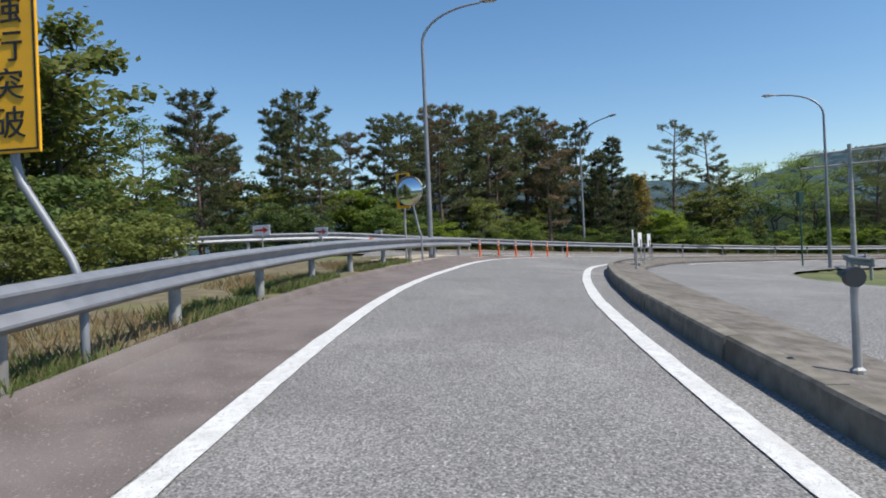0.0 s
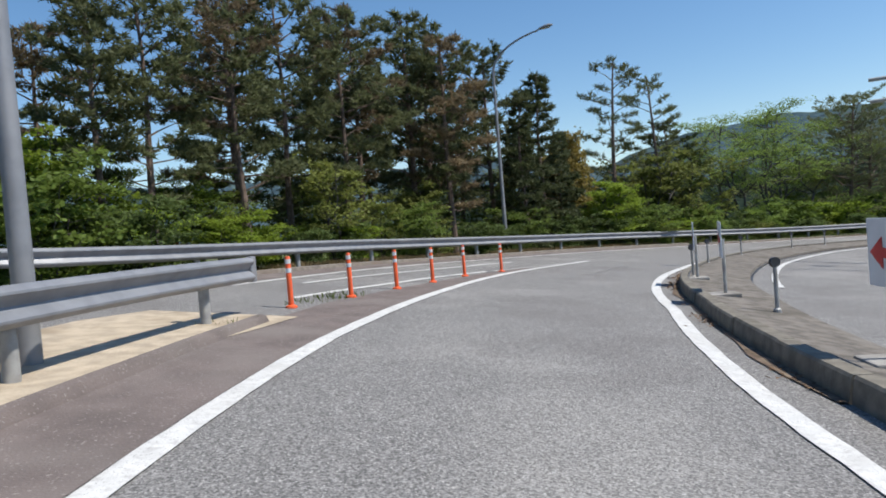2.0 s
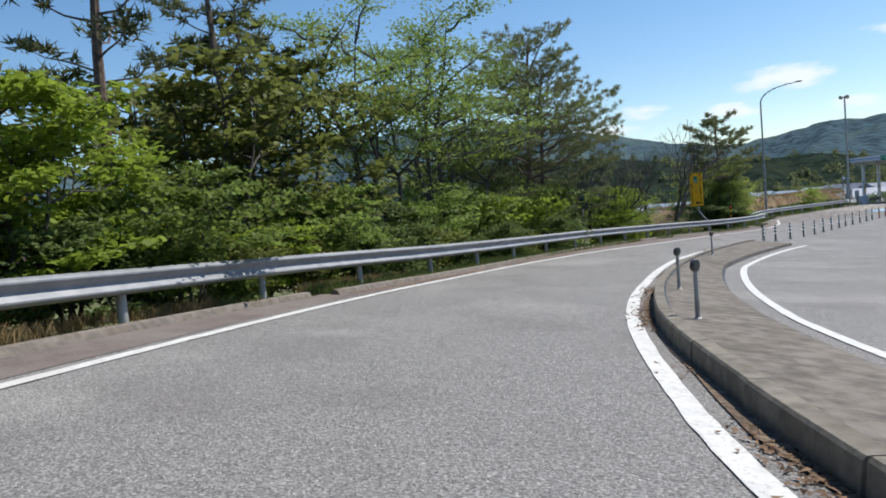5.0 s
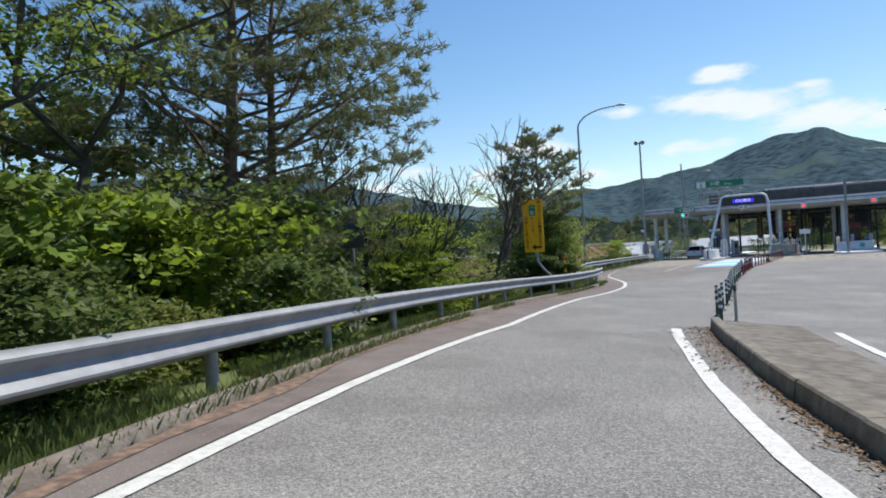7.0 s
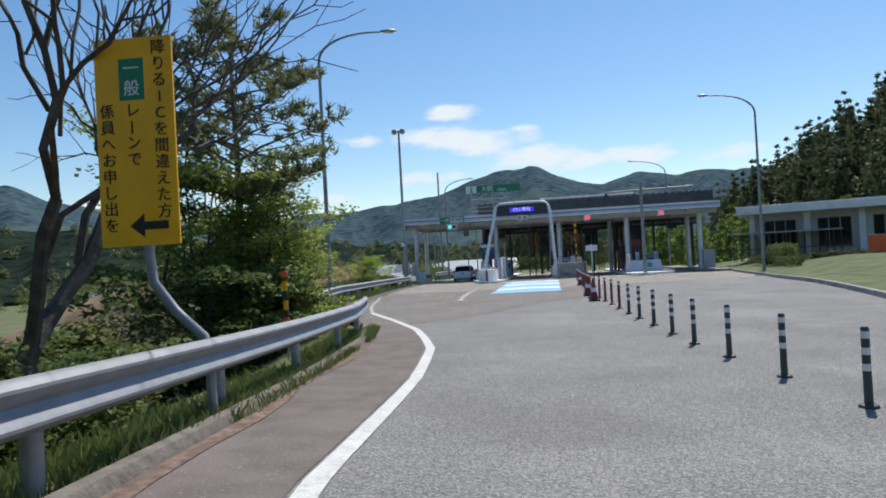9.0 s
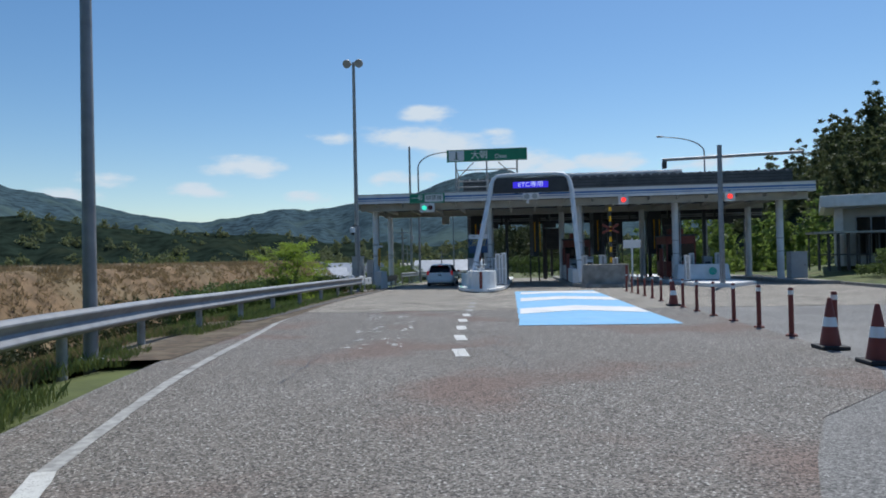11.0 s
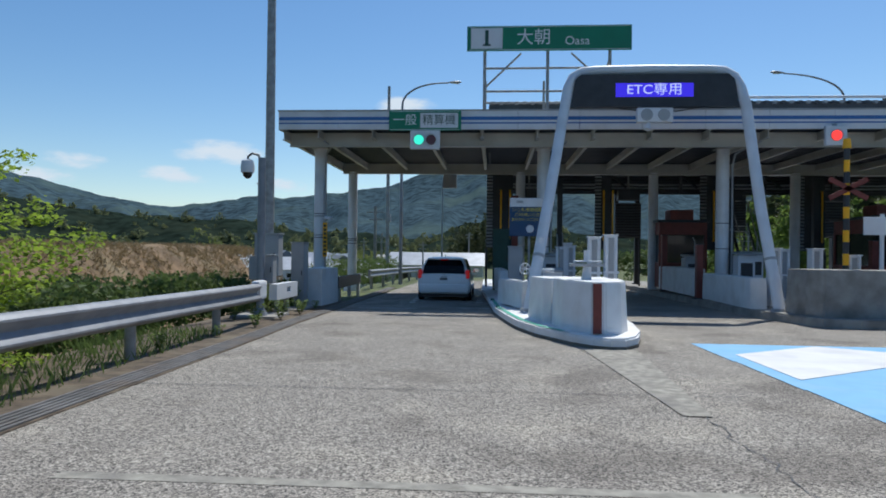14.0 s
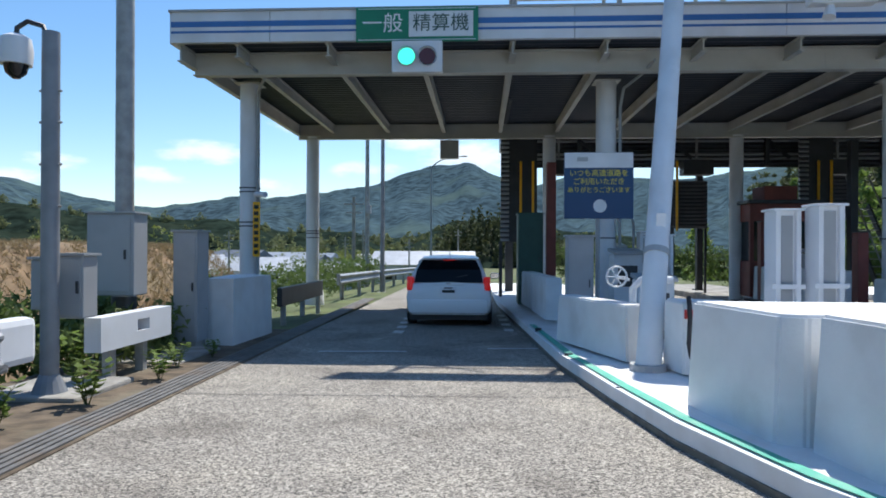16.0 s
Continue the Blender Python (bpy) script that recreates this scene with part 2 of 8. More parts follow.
REFLECT = mat("reflective_tape", (0.75, 0.76, 0.78), 0.35, 0.3, vary=0.05)
POST_GREEN = mat("post_dark_green", (0.05, 0.075, 0.065), 0.6, vary=0.15, scale=6)
SEAGREEN = mat("kerb_green_paint", (0.06, 0.42, 0.30), 0.6, vary=0.1, scale=5, second=(0.3, 0.42, 0.36), second_scale=3, second_amount=0.5)
SOIL = mat("brown_dry_soil", (0.11, 0.082, 0.055), 0.95, vary=0.45, scale=5.0, second=(0.19, 0.16, 0.11), second_scale=1.3, second_amount=0.8, bump=0.6, bump_scale=12)
KERB_EDGE = mat("asphalt_kerb", (0.175, 0.152, 0.128), 0.95, vary=0.3, scale=7.0, second=(0.15, 0.115, 0.09), second_scale=1.8, second_amount=0.8, bump=0.6, bump_scale=30)
SAND = mat("pale_dry_sand", (0.42, 0.35, 0.26), 0.95, vary=0.2, scale=4.0, second=(0.26, 0.20, 0.13), second_scale=1.2, second_amount=0.8, bump=0.5, bump_scale=25)
RUST_DIRT = mat("reddish_road_dirt", (0.17, 0.115, 0.085), 0.95, vary=0.5, scale=9.0, second=(0.12, 0.085, 0.07), second_scale=2.0, second_amount=0.9, bump=0.5, bump_scale=25)
LITTER = mat("dead_leaf_litter", (0.12, 0.085, 0.058), 0.95, vary=0.6, scale=16, second=(0.24, 0.19, 0.14), second_scale=7, second_amount=0.8, bump=0.8, bump_scale=30)
GROUND = mat("grassy_ground", (0.095, 0.115, 0.035), 0.95, vary=0.4, scale=0.8, second=(0.16, 0.125, 0.07), second_scale=0.09, second_amount=0.75, bump=0.5, bump_scale=9)
BARK = mat("pine_bark", (0.14, 0.10, 0.078), 0.95, vary=0.4, scale=7, bump=0.8, bump_scale=18)
BARK_GREY = mat("grey_bark", (0.075, 0.068, 0.062), 0.95, vary=0.35, scale=7, bump=0.6, bump_scale=18)
L_PINE = leaf_mat("pine_needles", (0.135, 0.152, 0.070), 0.55, 0.5)
L_GOLD = leaf_mat("golden_foliage", (0.22, 0.175, 0.05), 0.45, 0.5)
L_CEDAR = leaf_mat("cedar_needles", (0.080, 0.096, 0.042), 0.5, 0.4)
L_RUST = leaf_mat("rusty_needles", (0.19, 0.145, 0.085), 0.5, 0.45)
L_OLIVE = leaf_mat("olive_leaves", (0.165, 0.19, 0.050), 0.5, 0.5)
L_BRIGHT = leaf_mat("fresh_leaves", (0.25, 0.34, 0.045), 0.45, 0.55)
L_SPRING = leaf_mat("spring_leaves", (0.24, 0.29, 0.070), 0.5, 0.55)
L_MID = leaf_mat("green_leaves", (0.17, 0.24, 0.055), 0.5, 0.55)
L_BUSH = leaf_mat("hedge_leaves", (0.105, 0.15, 0.045), 0.5, 0.45)
L_LITTER = mat("fallen_leaves", (0.17, 0.105, 0.06), 0.9, island=0.6)
L_GRASS = leaf_mat("grass_blades", (0.14, 0.175, 0.055), 0.45)
L_DRY = leaf_mat("dry_grass_blades", (0.30, 0.225, 0.12), 0.4)
GLASS_DARK = mat("dark_glass", (0.012, 0.014, 0.018), 0.06, vary=0.0)
CAR_WHITE = mat("car_white_paint", (0.78, 0.79, 0.80), 0.18, vary=0.0)
LAMP_RED = mat("tail_lamp_red", (0.42, 0.012, 0.015), 0.2, emit=(1.0, 0.03, 0.02), power=0.16)
PLASTIC = mat("black_plastic", (0.03, 0.03, 0.032), 0.45)
ALLOY = mat("alloy_rim", (0.45, 0.45, 0.46), 0.3, 0.8)
SIG_GREEN = mat("signal_green_lit", (0.02, 0.5, 0.35), 0.3, emit=(0.08, 0.95, 0.68), power=1.1)
SIG_RED = mat("signal_red_lit", (0.6, 0.02, 0.02), 0.3, emit=(1.0, 0.05, 0.04), power=1.6)
SIG_DARK = mat("signal_lens_unlit", (0.10, 0.018, 0.022), 0.2)
LED_BLUE = mat("led_panel_blue", (0.02, 0.02, 0.4), 0.4, emit=(0.06, 0.03, 0.85), power=0.9)
LED_TEXT = mat("led_text", (0.8, 0.7, 0.7), 0.4, emit=(0.55, 0.62, 1.0), power=0.9)
TEXT_WHITE = mat("lettering_white", (0.8, 0.8, 0.8), 0.5)
TEXT_BLACK = mat("lettering_black", (0.015, 0.015, 0.015), 0.5)
TEXT_YELLOW = mat("lettering_yellow", (0.75, 0.62, 0.10), 0.5)
MIRROR = mat("mirror_glass", (0.85, 0.86, 0.88), 0.03, 1.0)
LEDGE = mat("lens_glass", (0.5, 0.5, 0.48), 0.2)


# ---- building helpers ----
def thing(name, label, category, group="", kind="", at=(0, 0, 0), rz=0.0):
    ob = tagged(new(name), label, category, group, kind)
    ob.empty_display_size = 0.2
    ob.matrix_basis = pose(*at, 0, 0, rz)
    return ob


def mesh_object(name, verts, faces, material, parent=None, label="", smooth=False):
    me = bpy.data.meshes.new(name)
    me.from_pydata([tuple(v) for v in verts], [], faces)
    me.update()
    me.materials.append(material)
    if smooth:
        me.polygons.foreach_set("use_smooth", [True] * len(me.polygons))
    ob = new(name, me)
    ob.parent = parent
    if label:
        ob["label"] = label
    return ob


def part(name, bm, material, parent, label="", smooth=False):
    bmesh.ops.recalc_face_normals(bm, faces=bm.faces)
    me = bpy.data.meshes.new(name)
    bm.to_mesh(me)
    bm.free()
    me.materials.append(material)
    if smooth:
        me.polygons.foreach_set("use_smooth", [True] * len(me.polygons))
        me.set_sharp_from_angle(angle=radians(40))
    ob = new(name, me)
    ob.parent = parent
    if label:
        ob["label"] = label
    return ob


def add_box(bm, c, size, m=None, bevel=0.0, taper=(1, 1)):
    before = set(bm.verts)
    vs = bmesh.ops.create_cube(bm, size=1.0)["verts"]
    for v in vs:
        k = taper if v.co.z > 0 else (1, 1)
        v.co = Vector((v.co.x * size[0] * k[0], v.co.y * size[1] * k[1], v.co.z * size[2]))
    if bevel:
        bmesh.ops.bevel(bm, geom=list({e for v in vs for e in v.link_edges}), offset=bevel, segments=2, affect="EDGES", profile=0.6)
        vs = [v for v in bm.verts if v not in before]
    t = Matrix.Translation(c)
    bmesh.ops.transform(bm, matrix=(t @ m) if m else t, verts=vs)
    return bm


def boxed(c, size, m=None, bevel=0.0, taper=(1, 1)):
    return add_box(bmesh.new(), c, size, m, bevel, taper)


def add_tube(bm, pts, radii, n=10, caps=True):
    """A round tube along a line of points."""
    pts = [Vector(p) for p in pts]
    if not isinstance(radii, (list, tuple)):
        radii = [radii] * len(pts)
    rings = []
    ref = None
    for i, p in enumerate(pts):
        d = (pts[min(i + 1, len(pts) - 1)] - pts[max(i - 1, 0)]).normalized()
        if ref is None:
            ref = d.orthogonal().normalized()
        a = (ref - d * ref.dot(d))
        a = a.normalized() if a.length > 1e-4 else d.orthogonal().normalized()
        ref = a
        b = d.cross(a)
        rings.append([bm.verts.new(p + (a * math.cos(2 * math.pi * k / n) + b * math.sin(2 * math.pi * k / n)) * radii[i]) for k in range(n)])
    for r0, r1 in zip(rings, rings[1:]):
        for k in range(n):
            bm.faces.new((r0[k], r0[(k + 1) % n], r1[(k + 1) % n], r1[k]))
    if caps:
        bm.faces.new(rings[0][::-1])
        bm.faces.new(rings[-1])
    return bm


def tube(pts, radii, n=10, caps=True):
    return add_tube(bmesh.new(), pts, radii, n, caps)


def sweep(stations, profile, closed=True):
    """Sweep a profile of (side, height) along stations (point, side vector)."""
    bm = bmesh.new()
    rings = [[bm.verts.new(Vector(p) + Vector(sv) * a + Vector((0, 0, h))) for a, h in profile] for p, sv in stations]
    m = len(profile)
    for r0, r1 in zip(rings, rings[1:]):
        for k in range(m if closed else m - 1):
            bm.faces.new((r0[k], r0[(k + 1) % m], r1[(k + 1) % m], r1[k]))
    if closed:
        bm.faces.new(rings[0][::-1])
        bm.faces.new(rings[-1])
    return bm


def lerp_table(table, s):
    return float(np.interp(s, [p[0] for p in table], [p[1] for p in table]))


def prism(outline, z0, z1, inset=0.0):
    """An upright block from a plan outline, its top drawn in by inset."""
    bm = bmesh.new()
    c = sum((Vector((x, y, 0)) for x, y in outline), Vector()) / len(outline)
    lo = [bm.verts.new((x, y, z0)) for x, y in outline]
    hi = []
    for x, y in outline:
        d = Vector((x, y, 0)) - c
        k = 1 - inset / max(d.length, 0.01)
        hi.append(bm.verts.new((c.x + d.x * k, c.y + d.y * k, z1)))
    n = len(outline)
    for k in range(n):
        bm.faces.new((lo[k], lo[(k + 1) % n], hi[(k + 1) % n], hi[k]))
    bm.faces.new(lo[::-1])
    bm.faces.new(hi)
    return bm


def lettering(name, text, size, material, parent, m, label="", depth=0.004, bold=0.0):
    cu = bpy.data.curves.new(name, "FONT")
    cu.body, cu.size, cu.align_x, cu.align_y, cu.extrude = text, size, "CENTER", "CENTER", depth
    cu.offset = bold
    tmp = bpy.data.objects.new("tmp", cu)
    scene.collection.objects.link(tmp)
    me = bpy.data.meshes.new_from_object(tmp.evaluated_get(bpy.context.evaluated_depsgraph_get()))
    bpy.data.objects.remove(tmp)
    bpy.data.curves.remove(cu)
    me.name = name
    me.materials.clear()
    me.materials.append(material)
    ob = new(name, me)
    ob.parent = parent
    ob.matrix_basis = m
    if label:
        ob["label"] = label
    return ob

# ---- alignment of the road: x, y, level and cross fall, every 9 m ----
ROAD = (
    (99.10, -95.41, 1.37, 0.043), (90.10, -95.49, 1.53, 0.043), (81.10, -95.57, 1.71, 0.043), (72.10, -95.65, 1.93, 0.043),
    (63.10, -95.59, 2.37, 0.049), (54.14, -94.74, 2.57, 0.071), (45.29, -93.13, 2.62, 0.094), (36.89, -89.99, 2.51, 0.091),
    (29.42, -84.98, 2.24, 0.083), (22.77, -78.94, 1.93, 0.079), (17.17, -71.90, 1.62, 0.069), (12.81, -64.04, 1.30, 0.059),
    (9.52, -55.67, 1.02, 0.055), (7.30, -46.95, 0.69, 0.052), (5.95, -38.05, 0.43, 0.026), (4.45, -29.18, 0.32, 0.004),
    (2.67, -20.36, 0.27, 0.0), (1.35, -11.46, 0.13, 0.0), (0.35, -2.51, 0.04, 0.0), (0.0, 6.46, -0.08, 0.0), (0.0, 15.46, -0.18, 0.0),
    (0.0, 33.46, -0.4, 0.0), (0.0, 60.0, -0.8, 0.0))


def catmull(rows, per=24):
    a = np.array(rows)
    a = np.vstack([2 * a[0] - a[1], a, 2 * a[-1] - a[-2]])
    out = []
    for i in range(1, len(a) - 2):
        for k in range(per):
            u = k / per
            out.append(0.5 * (2 * a[i] + (a[i + 1] - a[i - 1]) * u + (2 * a[i - 1] - 5 * a[i] + 4 * a[i + 1] - a[i + 2]) * u * u
                              + (3 * a[i] - a[i - 1] - 3 * a[i + 1] + a[i + 2]) * u ** 3))
    out.append(a[-2])
    return np.array(out)


LINE = catmull(ROAD)
RUN = np.r_[0, np.cumsum(np.hypot(*np.diff(LINE[:, :2], axis=0).T))]
RUN = RUN - RUN[3 * 24]
TAN = np.gradient(LINE[:, :2], axis=0)
TAN = TAN / np.linalg.norm(TAN, axis=1)[:, None]


def at_run(s, d=0.0):
    """Plan point and right-hand vector at run s, d metres to the right."""
    x, y = np.interp(s, RUN, LINE[:, 0]), np.interp(s, RUN, LINE[:, 1])
    t = np.array([np.interp(s, RUN, TAN[:, 0]), np.interp(s, RUN, TAN[:, 1])])
    t = t / np.linalg.norm(t)
    return x + t[1] * d, y - t[0] * d, np.array([t[1], -t[0]])


def smooth01(v):
    v = np.clip(v, 0, 1)
    return v * v * (3 - 2 * v)


EDGE_LEFT = ((-40, -4.4), (4, -5), (9, -24), (17, -23), (23, -16), (28.7, -12.4), (33, -9.2), (36, -8.2), (43, -7.6), (50, -7.0), (56, -6.2), (62, -5.2), (66, -4.4),
             (70, -4.0), (78, -3.6), (93, -3.1), (104, -2.5), (110, -3.4), (120, -4.6), (128, -4.8), (140, -4.6), (200, -5.5))


def heights(x, y):
    """Ground level at plan points (arrays)."""
    x, y = np.asarray(x, float), np.asarray(y, float)
    sub = slice(0, None, 3)
    lx, ly, lz, lb, tx, ty, rs = LINE[sub, 0], LINE[sub, 1], LINE[sub, 2], LINE[sub, 3], TAN[sub, 0], TAN[sub, 1], RUN[sub]
    shape, x, y = x.shape, x.ravel(), y.ravel()
    out = np.empty(x.size)
    for k in range(0, x.size, 4000):
        px, py = x[k:k + 4000], y[k:k + 4000]
        dx, dy = px[:, None] - lx, py[:, None] - ly
        q = dx * dx + dy * dy
        i = q.argmin(1)
        r = np.arange(len(i))
        along = dx[r, i] * tx[i] + dy[r, i] * ty[i]
        d = dx[r, i] * ty[i] - dy[r, i] * tx[i]
        s = np.interp(i, np.arange(len(rs)), rs) + along
        z = np.interp(s, RUN, LINE[:, 2]) - np.interp(s, RUN, LINE[:, 3]) * np.clip(d, -10, 13)
        w = 1 / (q + 40) ** 1.5
        base = (w * lz).sum(1) / w.sum(1) - 0.3
        far = smooth01((np.abs(d) - 13) / 14)
        z = z * (1 - far) + base * far
        edge = np.interp(s, [p[0] for p in EDGE_LEFT], [p[1] for p in EDGE_LEFT])
        out_by = np.clip(edge - d, 0, None)
        drop = np.interp(s, (0, 60, 80, 110, 140), (1.2, 1.6, 2.6, 3.0, 2.0))
        z = z - drop * smooth01(out_by / 7) - np.clip(out_by - 40, 0, 160) * 0.03
        # the valley floor lies lower ahead
        z = z - 3.0 * smooth01((py - 45) / 60) - 2.0 * smooth01((py - 150) / 300)
        out[k:k + 4000] = z
    return out.reshape(shape)


def level(x, y):
    return float(heights(np.array([x]), np.array([y]))[0])


def stations(table, s0, s1, step=1.0, up=0.0):
    """Points and side vectors along a line at offsets given by a table of (run, offset)."""
    n = max(2, int(round((s1 - s0) / step)) + 1)
    res = [at_run(s, lerp_table(table, s)) for s in np.linspace(s0, s1, n)]
    xs, ys = np.array([r[0] for r in res]), np.array([r[1] for r in res])
    zs = heights(xs, ys)
    t = np.gradient(np.stack([xs, ys], 1), axis=0)
    t = t / np.linalg.norm(t, axis=1)[:, None]
    return [((x, y, z + up), (a[1], -a[0], 0)) for x, y, z, a in zip(xs, ys, zs, t)]


def plan_stations(points, step=1.0, up=0.0):
    """The same along a line of plan points."""
    p = np.array(points, float)
    run = np.r_[0, np.cumsum(np.hypot(*np.diff(p, axis=0).T))]
    n = max(2, int(round(run[-1] / step)) + 1)
    q = np.linspace(0, run[-1], n)
    xs, ys = np.interp(q, run, p[:, 0]), np.interp(q, run, p[:, 1])
    zs = heights(xs, ys)
    t = np.gradient(np.stack([xs, ys], 1), axis=0)
    t = t / np.linalg.norm(t, axis=1)[:, None]
    return [((x, y, z + up), (a[1], -a[0], 0)) for x, y, z, a in zip(xs, ys, zs, t)]


# ---- ground: one sheet out to the horizon ----
def axis_steps(lo, hi, step, far):
    core = np.arange(lo, hi + 0.01, step)
    g, out = step, []
    v = hi
    while v < far:
        g *= 1.22
        v += g
        out.append(v)
    g, low = step, []
    v = lo
    while v > -far:
        g *= 1.22
        v -= g
        low.append(v)
    return np.array(low[::-1] + list(core) + out)


gx, gy = axis_steps(-40, 112, 1.6, 3500), axis_steps(-125, 70, 1.6, 3500)
GX, GY = np.meshgrid(gx, gy)
GZ = heights(GX.ravel(), GY.ravel()).reshape(GX.shape)
rng = np.random.default_rng(3)
GZ = GZ - 0.12 + rng.normal(0, 0.03, GZ.shape)
nx, ny = len(gx), len(gy)
gi = np.arange(nx * ny).reshape(ny, nx)
gf = np.stack([gi[:-1, :-1], gi[:-1, 1:], gi[1:, 1:], gi[1:, :-1]], -1).reshape(-1, 4)
ground = mesh_object("ground", np.stack([GX.ravel(), GY.ravel(), GZ.ravel()], 1), gf.tolist(), GROUND, smooth=True)
tagged(ground, "rough grass and bare earth beside the road", "ground", kind="structure")


# ---- carriageways ----
def ribbon(name, left, right, s0, s1, material, lift, cols=8, step=1.0, label="", category="road", kind="structure", parent=None):
    """A sheet between two offsets from the road line, laid on the ground level."""
    n = max(2, int((s1 - s0) / step) + 1)
    xs, ys = [], []
    for s in np.linspace(s0, s1, n):
        a, b = lerp_table(left, s), lerp_table(right, s)
        for k in range(cols + 1):
            x, y, _ = at_run(s, a + (b - a) * k / cols)
            xs.append(x), ys.append(y)
    zs = heights(np.array(xs), np.array(ys)) + lift
    idx = np.arange(n * (cols + 1)).reshape(n, cols + 1)
    f = np.stack([idx[:-1, :-1], idx[:-1, 1:], idx[1:, 1:], idx[1:, :-1]], -1).reshape(-1, 4)
    ob = mesh_object(name, np.stack([xs, ys, zs], 1), f.tolist(), material, parent, smooth=True)
    if parent is None:
        tagged(ob, label, category, kind=kind)
    elif label:
        ob["label"] = label
    return ob


ROAD_L = ((-40, -4.2), (14, -4.2), (20, -4.6), (26, -7), (30, -8.2), (33, -7.6), (36, -7.2), (43, -6.7), (50, -5.95), (56, -5.2), (62, -4.2), (66, -3.45),
          (70, -3.1), (78, -2.6), (93, -2.25), (104, -1.7), (107, -2.2), (112, -3.1), (128, -3.6))
ROAD_R = ((-40, 8.5), (20, 9), (60, 10), (75, 14), (90, 16), (105, 16.5), (118, 18.5), (128.5, 20.5))
ribbon("road", ROAD_L, ROAD_R, -26, 128.4, ASPHALT, 0.0, cols=16, label="grey worn asphalt carriageway of a curving slip road")
ribbon("road", ((107, -1.9), (112, -3.05), (128.4, -3.55)), ((107, -1.7), (109, 0.8), (113, 3.4), (114.5, 5.4), (118, 6.4), (128.4, 8.2)), 107, 128.4,
       ASPHALT_OLD, 0.006, cols=8, label="older cracked dark asphalt before the toll gate")
LINE_L = ((-40, -1.62), (8, -1.62), (13, -1.76), (20, -1.84), (28, -2.05), (34, -2.0), (40, -2.1), (45.5, -2.1))
LINE_R = ((-40, 1.62), (0, 1.62), (11, 1.72), (20, 1.95), (28, 2.15), (32, 2.25), (36, 2.0), (40, 1.75), (47, 1.45), (54, 1.36), (60, 1.47), (66, 1.78), (74, 1.9), (80, 2.28), (84, 2.42))
KERB_FOOT = ((-40, 2.15), (0, 2.15), (10, 2.2), (20, 2.5), (26, 2.68), (33, 2.65), (40, 2.25), (46, 1.98), (50, 1.8), (59, 1.72), (66, 2.1), (74, 2.5), (80, 2.9), (84.3, 3.1))
MEDIAN_BACK = ((-40, 3.25), (0, 3.2), (22, 3.75), (34, 4.1), (49, 3.45), (60, 3.25), (71, 3.5), (80, 4.5), (84.3, 4.8))
OUTER_LINE = ((32, -6.4),  (41, -5.75), (48, -5.05), (50, -4.9), (58, -3.85), (65.5, -2.92), (68, -2.7), (71.5, -2.45), (77, -1.85), (80.6, -1.41),
              (84, -1.0), (90, -0.92), (94, -0.9), (98.7, -0.5), (102, -0.36), (104, -0.52), (106, -0.75), (109, -1.4), (112.6, -2.25), (119, -2.5), (124, -2.8), (128, -3.0))


def offset_table(table, by):
    return tuple((s, d + by) for s, d in table)


def line(table, s0, s1, width=0.18, material=PAINT, label="worn white painted edge line on the asphalt", lift=0.012):
    """A painted line with slightly ragged edges."""
    rg = np.random.default_rng(int(abs(s0 * 131 + table[0][1] * 977)))
    ss = np.linspace(s0, s1, max(3, int((s1 - s0) / 0.22)))
    wob = min(0.005, width * 0.03)
    lo_, hi_ = (tuple((q, lerp_table(table, q) + k * width / 2 + rg.normal(0, wob)) for q in ss) for k in (-1, 1))
    return ribbon("road_marking", lo_, hi_, s0, s1, material, lift, cols=1, step=0.22 if s1 - s0 < 60 else 0.3, label=label, category="road marking")


def flake(s, d, length, width, material, label, rg):
    """What is left of a painted stroke: a ragged patch."""
    n = 13
    pts = []
    for k in range(n):
        a = 2 * math.pi * k / n
        r = rg.uniform(0.45, 1.0)
        x, y, _ = at_run(s + math.cos(a) * r * length / 2, d + math.sin(a) * r * width / 2)
        pts.append((x, y))
    zs = heights(np.array([p[0] for p in pts]), np.array([p[1] for p in pts])) + 0.013
    ob = mesh_object("road_marking", [(x, y, z) for (x, y), z in zip(pts, zs)], [tuple(range(n))], material)
    return tagged(ob, label, "road marking", kind="structure")


# stained shoulder between the edge line and the kerb
ribbon("shoulder", ((-26, -3.05), (16, -3.15), (26, -3.2), (31, -3.3), (36, -2.75), (41, -2.5)), offset_table(LINE_L, -0.12), -26, 41, ASPHALT_RED, 0.006, cols=4,
       label="brown stained asphalt shoulder", category="road")
ribbon("shoulder", ((62, -3.9), (66, -3.25), (70, -2.95), (78, -2.6), (93, -2.2), (104, -1.7), (108, -2.0)), offset_table(OUTER_LINE, -0.12), 62, 108, ASPHALT_RED, 0.010, cols=3,
       label="brown stained asphalt shoulder", category="road")
ribbon("shoulder", ((30, -8.0), (43, -6.9), (50, -6.2), (56, -5.3), (62, -4.4)), offset_table(OUTER_LINE, -0.25), 30, 62, ASPHALT_RED, 0.006, cols=3,
       label="brown stained asphalt shoulder", category="road")
line(LINE_L, -26, 45.7, 0.2)
line(LINE_R, -26, 84, 0.2)
line(OUTER_LINE, 33, 104, 0.17)
line(OUTER_LINE, 104, 112.6, 0.17)
line(((30, -4.35), (33, -3.85), (35, -3.45), (36.1, -3.31), (37.5, -3.06), (38.7, -2.86)), 31.5, 38.9, 0.18, PAINT)
line(((38, -2.9), (40.2, -2.6), (42, -2.44), (44, -2.28)), 38.9, 43.6, 0.13, PAINT_WORN)
